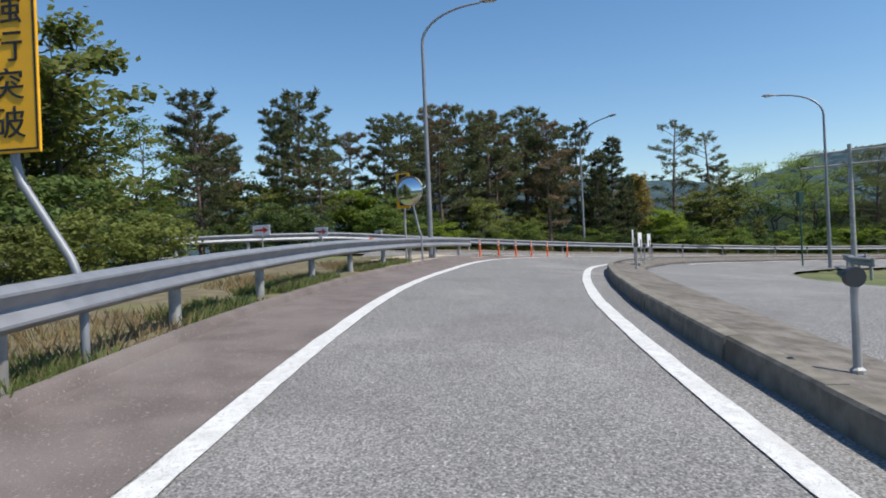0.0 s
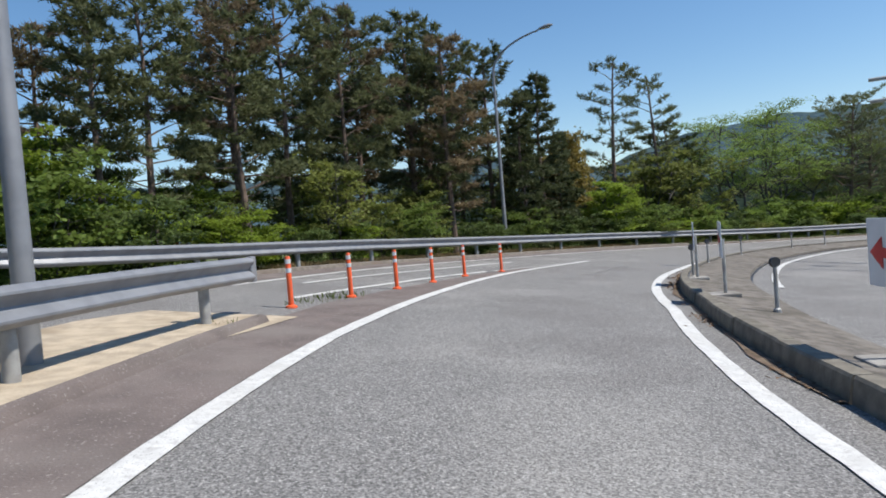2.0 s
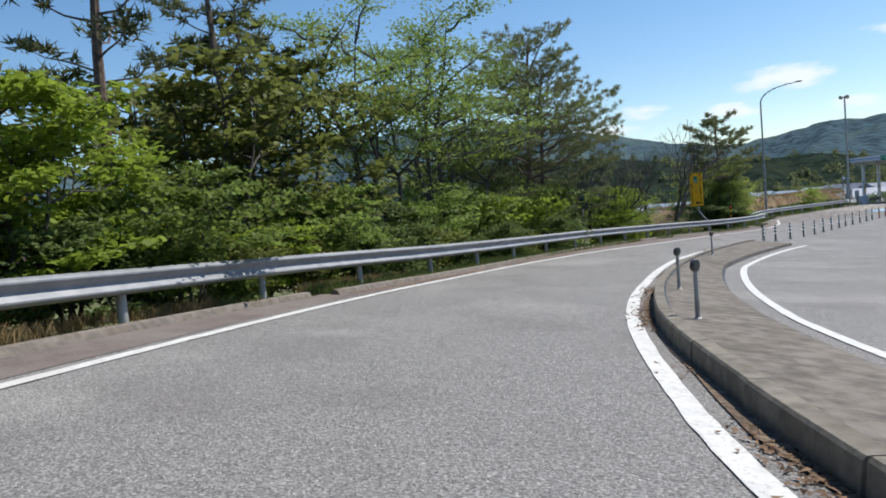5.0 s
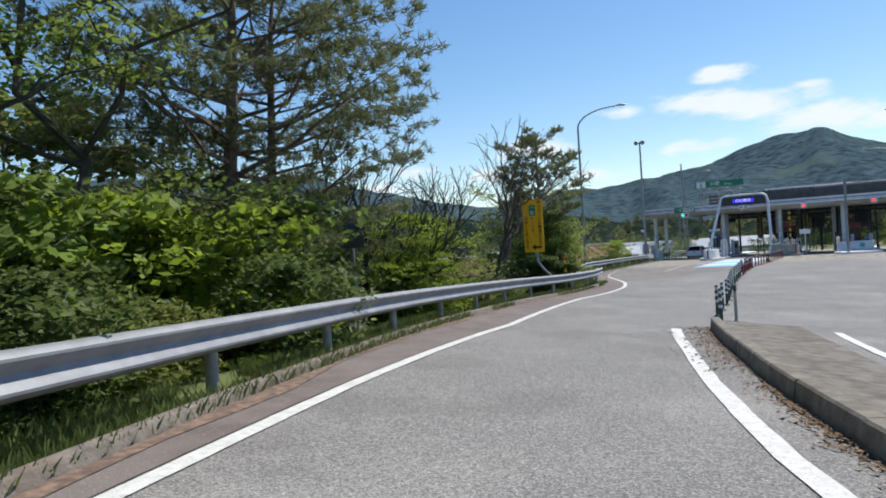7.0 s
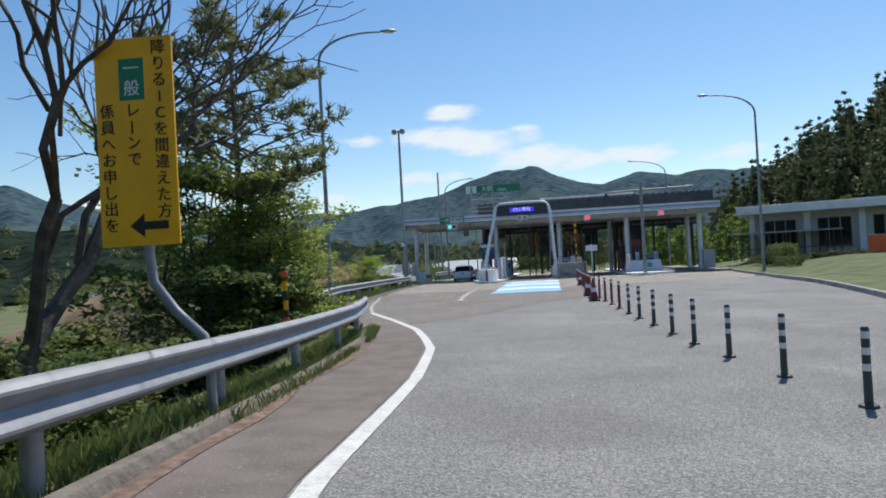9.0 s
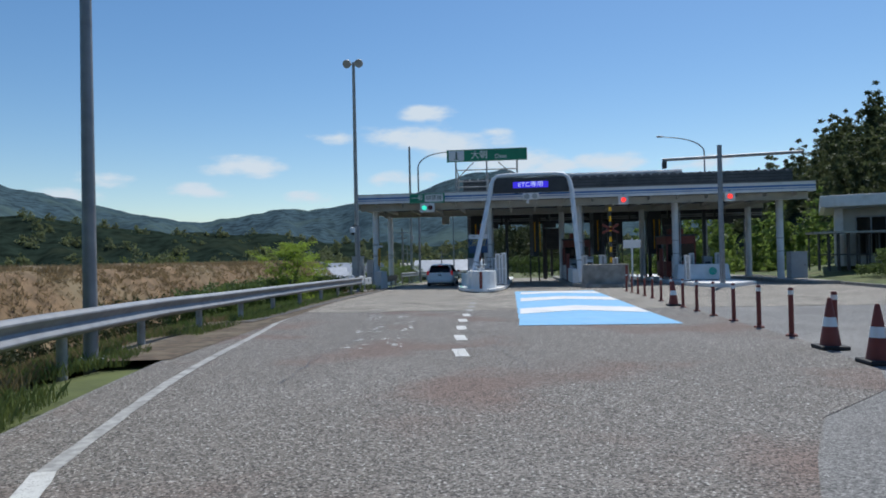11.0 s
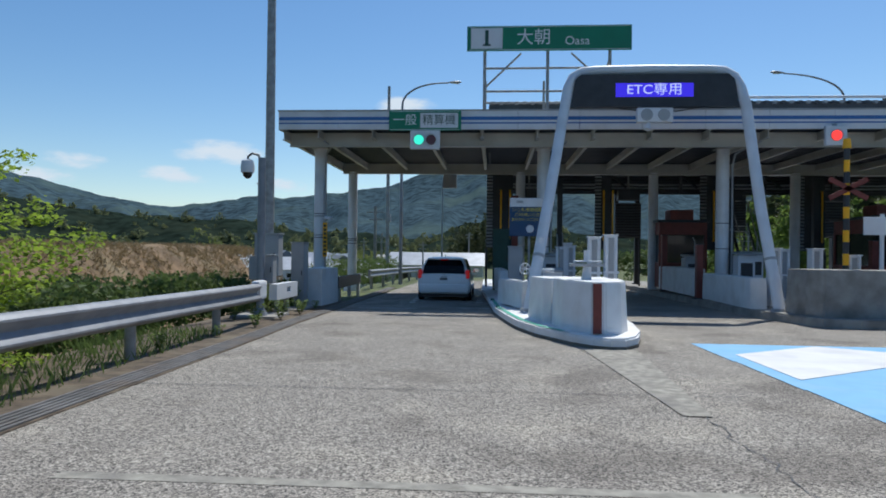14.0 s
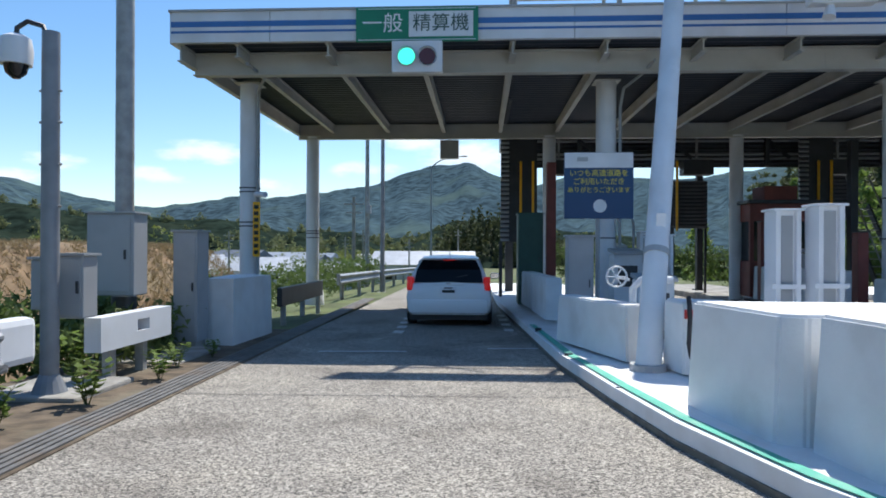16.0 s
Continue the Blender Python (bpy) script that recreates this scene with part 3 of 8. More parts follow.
line(((34, -5.25), (35.8, -4.97), (38.2, -4.55), (40.3, -4.25), (43.3, -4.03)), 34, 43.4, 0.15, PAINT)
line(((38, -4.75), (40.3, -4.42), (42, -4.25)), 39.6, 42, 0.09, PAINT_WORN)
line(((22, 4.35), (34, 4.7), (49, 4.0), (60, 3.75), (71, 4.0), (80, 5.0), (84, 5.4)), 38, 84, 0.16)
line(((105, 13.2), (109, 14.2), (117, 17.2), (124, 19.2)), 104, 124, 0.18)
for s0, s1, d0 in ((117.4, 118.3, 1.05), (119.5, 120.45, 1.2), (121.55, 122.5, 1.35), (123.6, 124.45, 1.48), (125.35, 126.25, 1.66), (127.2, 128.1, 1.84), (128.85, 129.8, 1.98), (130.55, 131.55, 2.1)):
    line(((110, d0), (140, d0)), s0, s1, 0.2, PAINT if s0 < 127 else PAINT_WORN, "worn white dash on the asphalt")
line(((112, -2.2), (116, -2.5), (120.8, -2.71), (122.8, -2.86), (124.6, -3.03), (127.1, -3.12)), 112.6, 127.1, 0.13, PAINT_WORN, "worn white edge line beside the soil")
# remains of two painted characters, worn to flakes
fl = np.random.default_rng(14)
for s0, s1, d0, d1, n, hh in ((124.9, 126.7, -0.92, -0.5, 26, 0.12), (125.2, 126.5, -0.1, 0.15, 12, 0.12), (123.6, 124.1, -0.85, -0.6, 7, 0.1), (123.6, 124.1, -0.2, 0.3, 9, 0.1), (121.4, 122.8, -0.8, -0.3, 16, 0.12), (121.6, 122.9, 0.0, 0.35, 10, 0.12), (118.6, 120.4, -0.8, 0.2, 22, 0.12)):
    for k in range(n):
        u, v = fl.uniform(0, 1), fl.uniform(0, 1)
        ss, dd = s0 + (s1 - s0) * u, d0 + (d1 - d0) * v
        flake(ss, dd, hh * fl.uniform(0.7, 1.8), 0.14 * fl.uniform(0.5, 1.3), PAINT if fl.uniform() < 0.35 else PAINT_WORN, "flaked illegible white lettering on the asphalt", fl)
line(((110, -0.2), (129, -0.2)), 127.9, 128.15, 3.6, PAINT_FADED, "faded white line across the lane")
# traces of a painted arrow on the curve, worn to flakes
fm = np.random.default_rng(15)
for k in range(70):
    s_ = fm.uniform(39.4, 44.0)
    wide = 0.42 if s_ < 40.6 else 0.10 + 0.28 * (44.0 - s_) / 3.4 * (s_ > 42.4)
    d_ = -0.12 + wide * fm.uniform(-0.8, 0.8)
    flake(s_, d_, fm.uniform(0.08, 0.4), fm.uniform(0.03, 0.11), PAINT_TRACE, "remnant of a worn white road arrow", fm)

# the ramp that joins from the side
rst = plan_stations([(56.5, -121), (52.4, -115.4), (46.6, -107.2), (43.0, -102.4), (40.0, -98.6), (37.6, -96.0)], 1.0)
rw = np.linspace(1.9, 0.6, len(rst))
rxy = [(p[0] + sv[0] * o, p[1] + sv[1] * o) for (p, sv), w in zip(rst, rw) for o in (-2.2, -1.0, 0.6, 1.5 + w)]
rz_ = heights(np.array([q[0] for q in rxy]), np.array([q[1] for q in rxy])) + 0.003
ri = np.arange(len(rxy)).reshape(-1, 4)
ramp = mesh_object("road", [(x, y, z) for (x, y), z in zip(rxy, rz_)], np.stack([ri[:-1, :-1], ri[:-1, 1:], ri[1:, 1:], ri[1:, :-1]], -1).reshape(-1, 4).tolist(), ASPHALT)
tagged(ramp, "pale asphalt of a joining ramp", "road", kind="structure")
# plaza in front of and under the gate
plaza_x = np.linspace(-3.0, 24, 19)
plaza_y = np.r_[np.linspace(-9.5, 34, 44)]
PX, PY = np.meshgrid(plaza_x, plaza_y)
PX = np.where(PX < -2.9, np.interp(PY, (-9.5, -1, 6, 34), (-2.3, -2.75, -3.0, -3.4)), PX)
PZ = heights(PX, PY)
pi_ = np.arange(PX.size).reshape(PX.shape)
paving = mesh_object("pavement", np.stack([PX.ravel(), PY.ravel(), PZ.ravel() + 0.008], 1),
                     np.stack([pi_[:-1, :-1], pi_[:-1, 1:], pi_[1:, 1:], pi_[1:, :-1]], -1).reshape(-1, 4).tolist(), PAVING)
tagged(paving, "pale exposed-aggregate concrete paving at the toll gate", "pavement", kind="structure")


def patch(name, outline, material, lift, label, category="road marking", parent=None, z=None):
    zs = [(level(x, y) if z is None else z) + lift for x, y in outline]
    ob = mesh_object(name, [(x, y, zz) for (x, y), zz in zip(outline, zs)], [tuple(range(len(outline)))], material, parent)
    return tagged(ob, label, category, kind="structure") if parent is None else ob


for yj in (-9.45, -1.5, 6.55):
    patch("pavement_joint", [(-3.0, yj), (1.2 if yj > 5 else 3.4, yj + 0.1), (1.2 if yj > 5 else 3.4, yj + 0.114), (-3.0, yj + 0.014)], DARK, 0.014, "dark joint across the concrete paving", "pavement")
for yj, w in ((-4.4, 0.12), (-9.2, 0.4)):
    patch("road_marking", [(-1.6, yj), (2.5, yj + 0.05), (2.5, yj + 0.05 + w), (-1.6, yj + w)], PAINT_FADED, 0.011, "faded white line across the lane")
# blue lane surfacing with white chevrons
for k in range(9):
    y0, y1 = -14.9 + k * 2.0, -12.9 + k * 2.0
    patch("lane_surfacing", [(4.4 - k * 0.03, y0), (7.75, y0), (7.75, y1), (4.4 - k * 0.03, y1)], PAINT_BLUE, 0.016, "light blue painted lane surface")
for y0 in (-11.4, -5.6, -0.3):
    for a, b in ((0, 1), (1, 0)):
        xa, xb = (4.42, 6.05) if a == 0 else (6.05, 7.72)
        patch("road_marking", [(xa, y0 + a * 1.2), (xb, y0 + b * 1.2), (xb, y0 + b * 1.2 + 2.1), (xa, y0 + a * 1.2 + 2.1)], PAINT_BIG, 0.022, "white chevron on the blue lane surface")
for k in range(4):
    for x0, y0 in ((-1.47 - k * 0.04, 12.0 + k * 0.88), (0.52 - k * 0.02, 12.5 + k * 1.05)):
        patch("road_marking", [(x0 - 0.09, y0), (x0 + 0.09, y0), (x0 + 0.09, y0 + 0.42), (x0 - 0.09, y0 + 0.42)], PAINT, 0.02, "small white dash beside the lane")
patch("road_marking", [(-2.3, 9.55), (-1.05, 9.65), (-1.05, 9.73), (-2.3, 9.63)], PAINT, 0.02, "thin white stop line")
patch("road_marking", [(0.1, 10.05), (0.85, 10.12), (0.85, 10.2), (0.1, 10.13)], PAINT, 0.02, "thin white stop line")
patch("road_marking", [(2.6, -2.3), (2.85, -2.3), (3.1, 2.1), (2.3, 2.1)], PAINT_FADED, 0.018, "worn white paint at the island nose")

# ---- kerbs and median ----
kerb = tagged(new("median"), "raised concrete median with a kerb and weedy paving", "median", kind="structure")
kst = stations(KERB_FOOT, -26, 84.3, 0.9)
for a in range(0, len(kst) - 1, 2):
    seg = kst[a:a + 3]
    j = 0.008 * math.sin(a * 1.7)
    seg = [(Vector(p) + (Vector(seg[1][0]) - Vector(p)).normalized() * (0.008 if n != 1 else 0), sv) for n, (p, sv) in enumerate(seg)] if len(seg) == 3 else seg
    part("kerb_stone", sweep(seg, [(0 + j, -0.05), (0.03 + j, 0.20), (0.05 + j, 0.225), (0.2 + j, 0.225), (0.2 + j, -0.05)]), KERB, kerb)
ms, mb = stations(offset_table(KERB_FOOT, 0.195), -26, 84.2, 0.9, 0.19), stations(MEDIAN_BACK, -26, 84.2, 0.9, 0.10)
nm = len(ms)
mv = [p for p, _ in ms] + [p for p, _ in mb] + [(p[0], p[1], p[2] - 0.14) for p, _ in mb]
mf = [(k, nm + k, nm + k + 1, k + 1) for k in range(nm - 1)] + [(nm + k, 2 * nm + k, 2 * nm + k + 1, nm + k + 1) for k in range(nm - 1)]
mesh_object("median_paving", mv, mf, mat("median_paving", (0.145, 0.128, 0.108), 0.95, vary=0.4, scale=5.0, second=(0.085, 0.073, 0.055), second_scale=0.9, second_amount=0.85, stain=(0.21, 0.19, 0.165), stain_scale=2.2, stain_amount=0.6, bump=0.8, bump_scale=20), kerb, "weathered grey median paving")
# leaf litter along the kerb foot
ribbon("leaf_litter", tuple((s, lerp_table(KERB_FOOT, s) - 0.03 - 0.12 * max(0, math.sin(s * 1.3) * math.sin(s * 0.37 + 1)) - 0.06 * abs(math.sin(s * 3.1))) for s in np.arange(24, 86, 0.5)), offset_table(KERB_FOOT, 0.0), 26, 84, LITTER, 0.016, cols=2, label="brown leaf litter in the gutter", category="leaf litter", kind="stuff")
# low asphalt kerb on the outside
for tab, s0, s1, nm_ in ((((-26, -3.05), (14, -3.15), (26, -3.2), (29, -3.3)), -26, 29, "kerb"),
                         (((62, -4.1), (66, -3.4), (70, -3.1), (78, -2.75), (93, -2.32), (104, -1.8), (108, -2.2)), 62, 108, "kerb"),
                         (((34, -7.6), (43, -6.75), (50, -6.05), (56, -5.35), (62, -4.35)), 34, 61.5, "kerb")):
    o = part(nm_, sweep(stations(tab, s0, s1, 1.0), [(-0.12, -0.05), (-0.10, 0.08), (-0.05, 0.11), (0.04, 0.09), (0.10, -0.02), (0.10, -0.05)]), ASPHALT_RED if s0 < 0 else KERB_EDGE, None, smooth=True)
    tagged(o, "low rounded asphalt kerb stained brown", "kerb", kind="structure")

# dark joints beside the kerb stones, and dirt and sand at the road edge
line(offset_table(KERB_FOOT, 0.215), -26, 84, 0.035, DARK, "dark open joint behind the kerb stones", 0.203)
line(offset_table(MEDIAN_BACK, 0.03), -26, 84, 0.06, DARK, "dark joint at the back of the median", 0.02)
ribbon("road_dirt", ((62, -3.95), (66, -3.25), (70, -2.98), (78, -2.63), (93, -2.2), (104, -1.7)), tuple((s, lerp_table(((62, -3.95), (66, -3.25), (70, -2.98), (78, -2.63), (93, -2.2), (104, -1.7)), s) + 0.16 + 0.13 * math.sin(s * 1.1) * math.sin(s * 0.43)) for s in np.arange(62, 104.1, 0.5)),
       62, 104, RUST_DIRT, 0.018, cols=2, label="reddish dirt along the kerb", category="dirt", kind="stuff")
ribbon("verge", ((-26, -7.2), (16, -7.0), (24, -6.2), (30, -5.0)), ((-26, -3.3), (30, -3.6)), -26, 29, mat("dry_verge", (0.135, 0.112, 0.066), 0.95, vary=0.4, scale=3.0, second=(0.13, 0.135, 0.05), second_scale=0.7, second_amount=0.8, bump=0.6, bump_scale=14), 0.008, cols=5, label="dry grassy verge behind the guard rail", category="verge", kind="structure")
ribbon("sand", ((10, -3.75), (19, -3.8), (22, -5.2), (29, -5.6), (31, -4.4), (34, -3.0)), tuple((s, -3.38 + 0.1 * math.sin(s * 0.9) + (0.25 if s > 27 else 0)) for s in np.arange(10, 34.1, 0.5)), 19, 29.5, SAND, 0.014, cols=2, label="pale dry sand under the end of the guard rail", category="sand", kind="stuff")

ribbon("soil", ((118, -5.6), (126, -5.4), (137, -4.9), (150, -5.2)), ((118, -3.15), (126, -3.05), (133, -2.98), (137, -3.05), (142, -3.28), (150, -3.5)), 118, 150, SOIL, 0.012, cols=4, label="dry brown soil strip beside the lane", category="soil", kind="stuff")

# ---- guard rails ----
RAIL_FACE = [(0.0, 0.0), (0.05, 0.022), (0.083, 0.052), (0.085, 0.075), (0.062, 0.105), (0.008, 0.155), (0.0, 0.175), (0.008, 0.195), (0.062, 0.245), (0.085, 0.275), (0.083, 0.298), (0.05, 0.328), (0.0, 0.35)]
BEAM = RAIL_FACE + [(a - 0.012, h) for a, h in RAIL_FACE[::-1]]


def guard_rail(pts, spacing, label, end=True, side=1, top=0.78, post_r=0.07):
    """Corrugated beam on round posts; pts are (point, side) stations about 1 m apart."""
    ob = thing("guard_rail", label, "guard rail")
    prof = [(a * side, h + top - 0.35) for a, h in BEAM]
    part("beam", sweep(pts, prof), STEEL, ob, smooth=True)
    n = len(pts)
    for k in range(1, n - 1, spacing):
        p, sv = Vector(pts[k][0]), Vector(pts[k][1])
        c = p - sv * side * 0.13
        part("post", tube([c - Vector((0, 0, 0.7)), c + Vector((0, 0, top - 0.06)), c + Vector((0, 0, top - 0.04))], [post_r, post_r, post_r * 0.6], 10), STEEL_OLD, ob, smooth=True)
        part("bracket", boxed(p - sv * side * 0.055 + Vector((0, 0, top - 0.175)), (0.09, 0.09, 0.1)), STEEL_OLD, ob)
    if end:
        for k in (0, n - 1):
            p, sv = Vector(pts[k][0]), Vector(pts[k][1])
            d = (p - Vector(pts[1 if k == 0 else n - 2][0])).normalized()
            b = d.to_track_quat("X", "Z").to_matrix().to_4x4()
            part("end_plate", boxed(p + d * 0.05 + Vector((0, 0, top - 0.175)), (0.16, 0.1, 0.37), b, 0.03), STEEL, ob)
    return ob


RAIL_1 = ((-26, -3.3), (4, -3.3), (8, -3.45), (16, -3.85), (22, -3.8), (29.6, -3.75))
guard_rail(stations(RAIL_1, -26, 29.6), 3, "long grey galvanised guard rail beside the slip road", top=0.82)
RAIL_2 = ((33, -7.9), (38, -7.3), (43, -7.0), (50, -6.3), (56, -5.6), (62, -4.7), (66, -3.8), (70, -3.45), (78, -2.95), (86, -2.65), (93, -2.5), (98, -2.3), (104, -1.95), (107.6, -2.1))
ramp_rail = plan_stations([(54, -121), (50, -115.4), (44.3, -107.4), (40.8, -102.8), (38.6, -99.9)])
guard_rail(ramp_rail + stations(RAIL_2, 33, 107.6), 3, "long curving galvanised guard rail along the outside of the bend", top=0.8)
guard_rail(plan_stations([(0.2, -27.5), (-1.3, -22), (-2.3, -17), (-3.0, -10), (-3.3, -3), (-3.6, 3.6), (-3.7, 5.0)]), 3, "galvanised guard rail with a white end cap before the toll gate", top=0.8)
guard_rail(plan_stations([(-4.6, 22), (-4.4, 34), (-3.6, 50), (-1.0, 66)]), 3, "galvanised guard rail beyond the toll gate", top=0.8)
guard_rail(stations(((34, 12.2), (46, 10.6), (52, 9.0), (60, 7.9)), 34, 59), 3, "galvanised guard rail on the inside of the bend", side=-1, top=0.8)


# ---- street lamps ----
def street_lamp(x, y, z0, crook, reach, rz, label="tall grey steel street lamp with a curved arm"):
    """crook: height where the arm begins; reach: arm length."""
    ob = thing("street_lamp", label, "street lamp", "street lamps along the road", at=(x, y, z0), rz=rz)
    part("base_plate", boxed((0, 0, 0.02), (0.4, 0.4, 0.04), None, 0.01), STEEL_OLD, ob)
    part("pole", tube([(0, 0, -0.2), (0, 0, 1.2), (0, 0, crook)], [0.105, 0.10, 0.062], 14), STEEL, ob, smooth=True)
    arm = [(0, 0, crook)]
    for k in range(1, 11):
        u = k / 10
        a = u * math.pi / 2 * 0.9
        arm.append((reach * (0.42 * (1 - math.cos(a)) + 0.55 * u * u), 0, crook + 1.45 * math.sin(a)))
    part("arm", tube(arm, [0.06 - 0.002 * k for k in range(11)], 10), STEEL, ob, smooth=True)
    e = arm[-1]
    head = bmesh.new()
    rings = []
    for u, w, h in ((0, 0.05, 0.04), (0.12, 0.10, 0.07), (0.35, 0.16, 0.10), (0.6, 0.15, 0.09), (0.75, 0.04, 0.03)):
        rings.append([head.verts.new((e[0] + u, w * math.cos(t), e[2] + 0.02 + u * 0.08 + h * math.sin(t) * (1 if math.sin(t) > 0 else 0.45))) for t in np.linspace(0, 2 * math.pi, 13)[:-1]])
    for r0, r1 in zip(rings, rings[1:]):
        for k in range(12):
            head.faces.new((r0[k], r0[(k + 1) % 12], r1[(k + 1) % 12], r1[k]))
    head.faces.new(rings[0][::-1])
    head.faces.new(rings[-1])
    part("lamp_head", head, STEEL, ob, smooth=True)
    part("lens", boxed((e[0] + 0.4, 0, e[2] + 0.01), (0.4, 0.2, 0.03), None, 0.01), LEDGE, ob)
    return ob


street_lamp(45.0, -97.45, level(45, -97.45) - 0.1, 8.6, 2.6, 85)
street_lamp(19.8, -87.48, level(19.8, -87.48), 8.5, 2.8, 45)
street_lamp(33.35, -76.2, level(33.35, -76.2), 8.5, 2.6, 238)
street_lamp(-1.85, -19.9, level(-1.85, -19.9), 10.3, 3.0, 27)
street_lamp(20.55, -1.7, 0.05, 10.1, 2.9, 168)
street_lamp(-4.2, 29.0, -0.5, 9.9, 2.9, 20)
street_lamp(20.3, 31.5, -0.4, 10.6, 3.6, 180)


# ---- delineator posts ----
def delineator(x, y, h, material, label, group, bands=(0.72, 0.58), lean=0):
    ob = thing("delineator_post", label, "delineator post", group, at=(x, y, level(x, y)), rz=lean)
    part("base", tube([(0, 0, 0), (0, 0, 0.03), (0, 0, 0.05)], [0.095, 0.09, 0.05], 16), material, ob, smooth=True)
    part("post", tube([(0, 0, 0.04), (0, 0, h - 0.02), (0, 0, h)], [0.042, 0.04, 0.03], 14), material, ob, smooth=True)
    for b in bands:
        part("reflective_band", tube([(0, 0, b * h / 0.8 - 0.035), (0, 0, b * h / 0.8 + 0.035)], 0.044, 14), REFLECT, ob, "pale reflective band", smooth=True)
    return ob


for x, y in ((40.9, -95.5), (39.4, -94.6), (37.8, -93.7), (36.25, -92.8), (34.5, -91.8), (32.85, -90.5)):
    delineator(x, y, 0.8, ORANGE, "orange plastic delineator post with reflective bands", "orange posts at the merge")
for y in (-50.4, -48.2, -46.1, -44.0, -42.0, -40.2, -38.4, -36.6, -35.0, -33.45, -31.8, -30.2, -28.8):
    delineator(float(np.interp(y, (-50.4, -48.2, -44, -42, -35, -28), (11.62, 11.2, 10.83, 10.62, 9.78, 9.28))), y, 0.8, POST_GREEN, "dark green delineator post with pale bands", "dark green posts before the gate", (0.72, 0.56, 0.4))
for k in range(19):
    y = -27.1 + k * 1.6
    delineator(float(np.interp(y, (-28, -19, 3), (9.3, 8.85, 9.1))), y, 0.8, BRICK_RED, "faded red delineator post", "red posts before the gate", (0.72,))


def cone(x, y):
    ob = thing("traffic_cone", "faded red traffic cone with a white band on a black base", "traffic cone", "cones before the gate", at=(x, y, level(x, y)))
    part("base", boxed((0, 0, 0.03), (0.38, 0.38, 0.06), None, 0.02), BLACK, ob)
    part("cone_body", tube([(0, 0, 0.05), (0, 0, 0.70), (0, 0, 0.72)], [0.14, 0.03, 0.02], 16), BRICK_RED, ob, smooth=True)
    part("band", tube([(0, 0, 0.32), (0, 0, 0.45)], [0.098, 0.076], 16), REFLECT, ob, smooth=True)


for x, y in ((8.75, -23.6), (8.8, -22.2), (8.7, -20.6), (8.75, -19.2), (8.85, -8.8)):
    cone(x, y)


def crack(points, width, label="dark meandering crack in the asphalt"):
    """A thin uneven crack along plan points."""
    rg = np.random.default_rng(len(points) * 7 + int(abs(points[0][1]) * 10))
    stn = plan_stations(points, 0.11, 0.014)
    vs_, fs_ = [], []
    for k, (p, sv) in enumerate(stn):
        o_, w_ = rg.normal(0, 0.028), width * rg.uniform(0.15, 0.75)
        vs_ += [(p[0] + sv[0] * (o_ - w_), p[1] + sv[1] * (o_ - w_), p[2]), (p[0] + sv[0] * (o_ + w_), p[1] + sv[1] * (o_ + w_), p[2])]
        if k:
            fs_.append((2 * k - 2, 2 * k - 1, 2 * k + 1, 2 * k))
    return tagged(mesh_object("pavement_crack", vs_, fs_, DARK), label, "crack", kind="structure")


crack([(1.75, -22.0), (1.5, -19), (1.55, -16), (1.15, -13), (1.2, -9.6)], 0.012)
crack([(1.9, -19.5), (1.1, -18.4), (0.5, -18.2)], 0.008)
crack([(3.6, -17), (3.2, -14.4), (3.3, -12.6), (2.9, -9.6), (2.85, -6), (2.75, -1)], 0.012)
crack([(-0.9, -10.6), (0.4, -10.2), (1.4, -10.5), (2.6, -10.0)], 0.009)
crack([(0.2, -11.6), (0.7, -10.8), (1.6, -11.2)], 0.008)
crack([(4.6, -21), (4.0, -18.5), (4.3, -16.5)], 0.009)
cr_ = np.random.default_rng(33)
for k in range(14):
    x, y, a = cr_.uniform(-0.9, 4.2), cr_.uniform(-21, -10.5), cr_.uniform(0, 3.14)
    pts_ = [(x, y)]
    for j in range(4):
        a += cr_.normal(0, 0.45)
        x, y = x + 0.55 * math.cos(a), y + 0.55 * math.sin(a)
        pts_.append((x, y))
    crack(pts_, 0.008)
crack([(64.3, -98.1), (63.4, -97.5), (62.5, -97.35)], 0.005)
crack([(48.8, -97.2), (48.0, -96.6)], 0.01)

# ---- trees and undergrowth ----
def unit(v):
    return v / np.maximum(np.linalg.norm(v, axis=-1, keepdims=True), 1e-6)


def leaves(centres, spread, count, length, width, rg, droop=0.0, up=0.0):
    """Pointed leaf blades scattered about each centre."""
    c = np.repeat(np.asarray(centres, float), count, axis=0)
    n = len(c)
    r = np.repeat(np.broadcast_to(np.asarray(spread, float), (len(centres),)), count)
    off = rg.normal(0, 0.55, (n, 3))
    k = np.linalg.norm(off, axis=1)
    off = off / np.maximum(k, 1)[:, None]
    c = c + off * r[:, None] * np.array([1, 1, 0.7])
    a = unit(rg.normal(0, 1, (n, 3)) + off * 1.2 + np.array([0, 0, up - droop]))
    b = unit(np.cross(a, rg.normal(0, 1, (n, 3)) + np.array([0, 0, 0.8])))
    ln = (length * rg.uniform(0.65, 1.35, n))[:, None] / 2
    wd = (width * rg.uniform(0.65, 1.35, n))[:, None] / 2
    v = np.stack([c - a * ln + b * wd, c - a * ln - b * wd, c + a * ln], 1).reshape(-1, 3)
    return v, np.arange(3 * n).reshape(-1, 3)


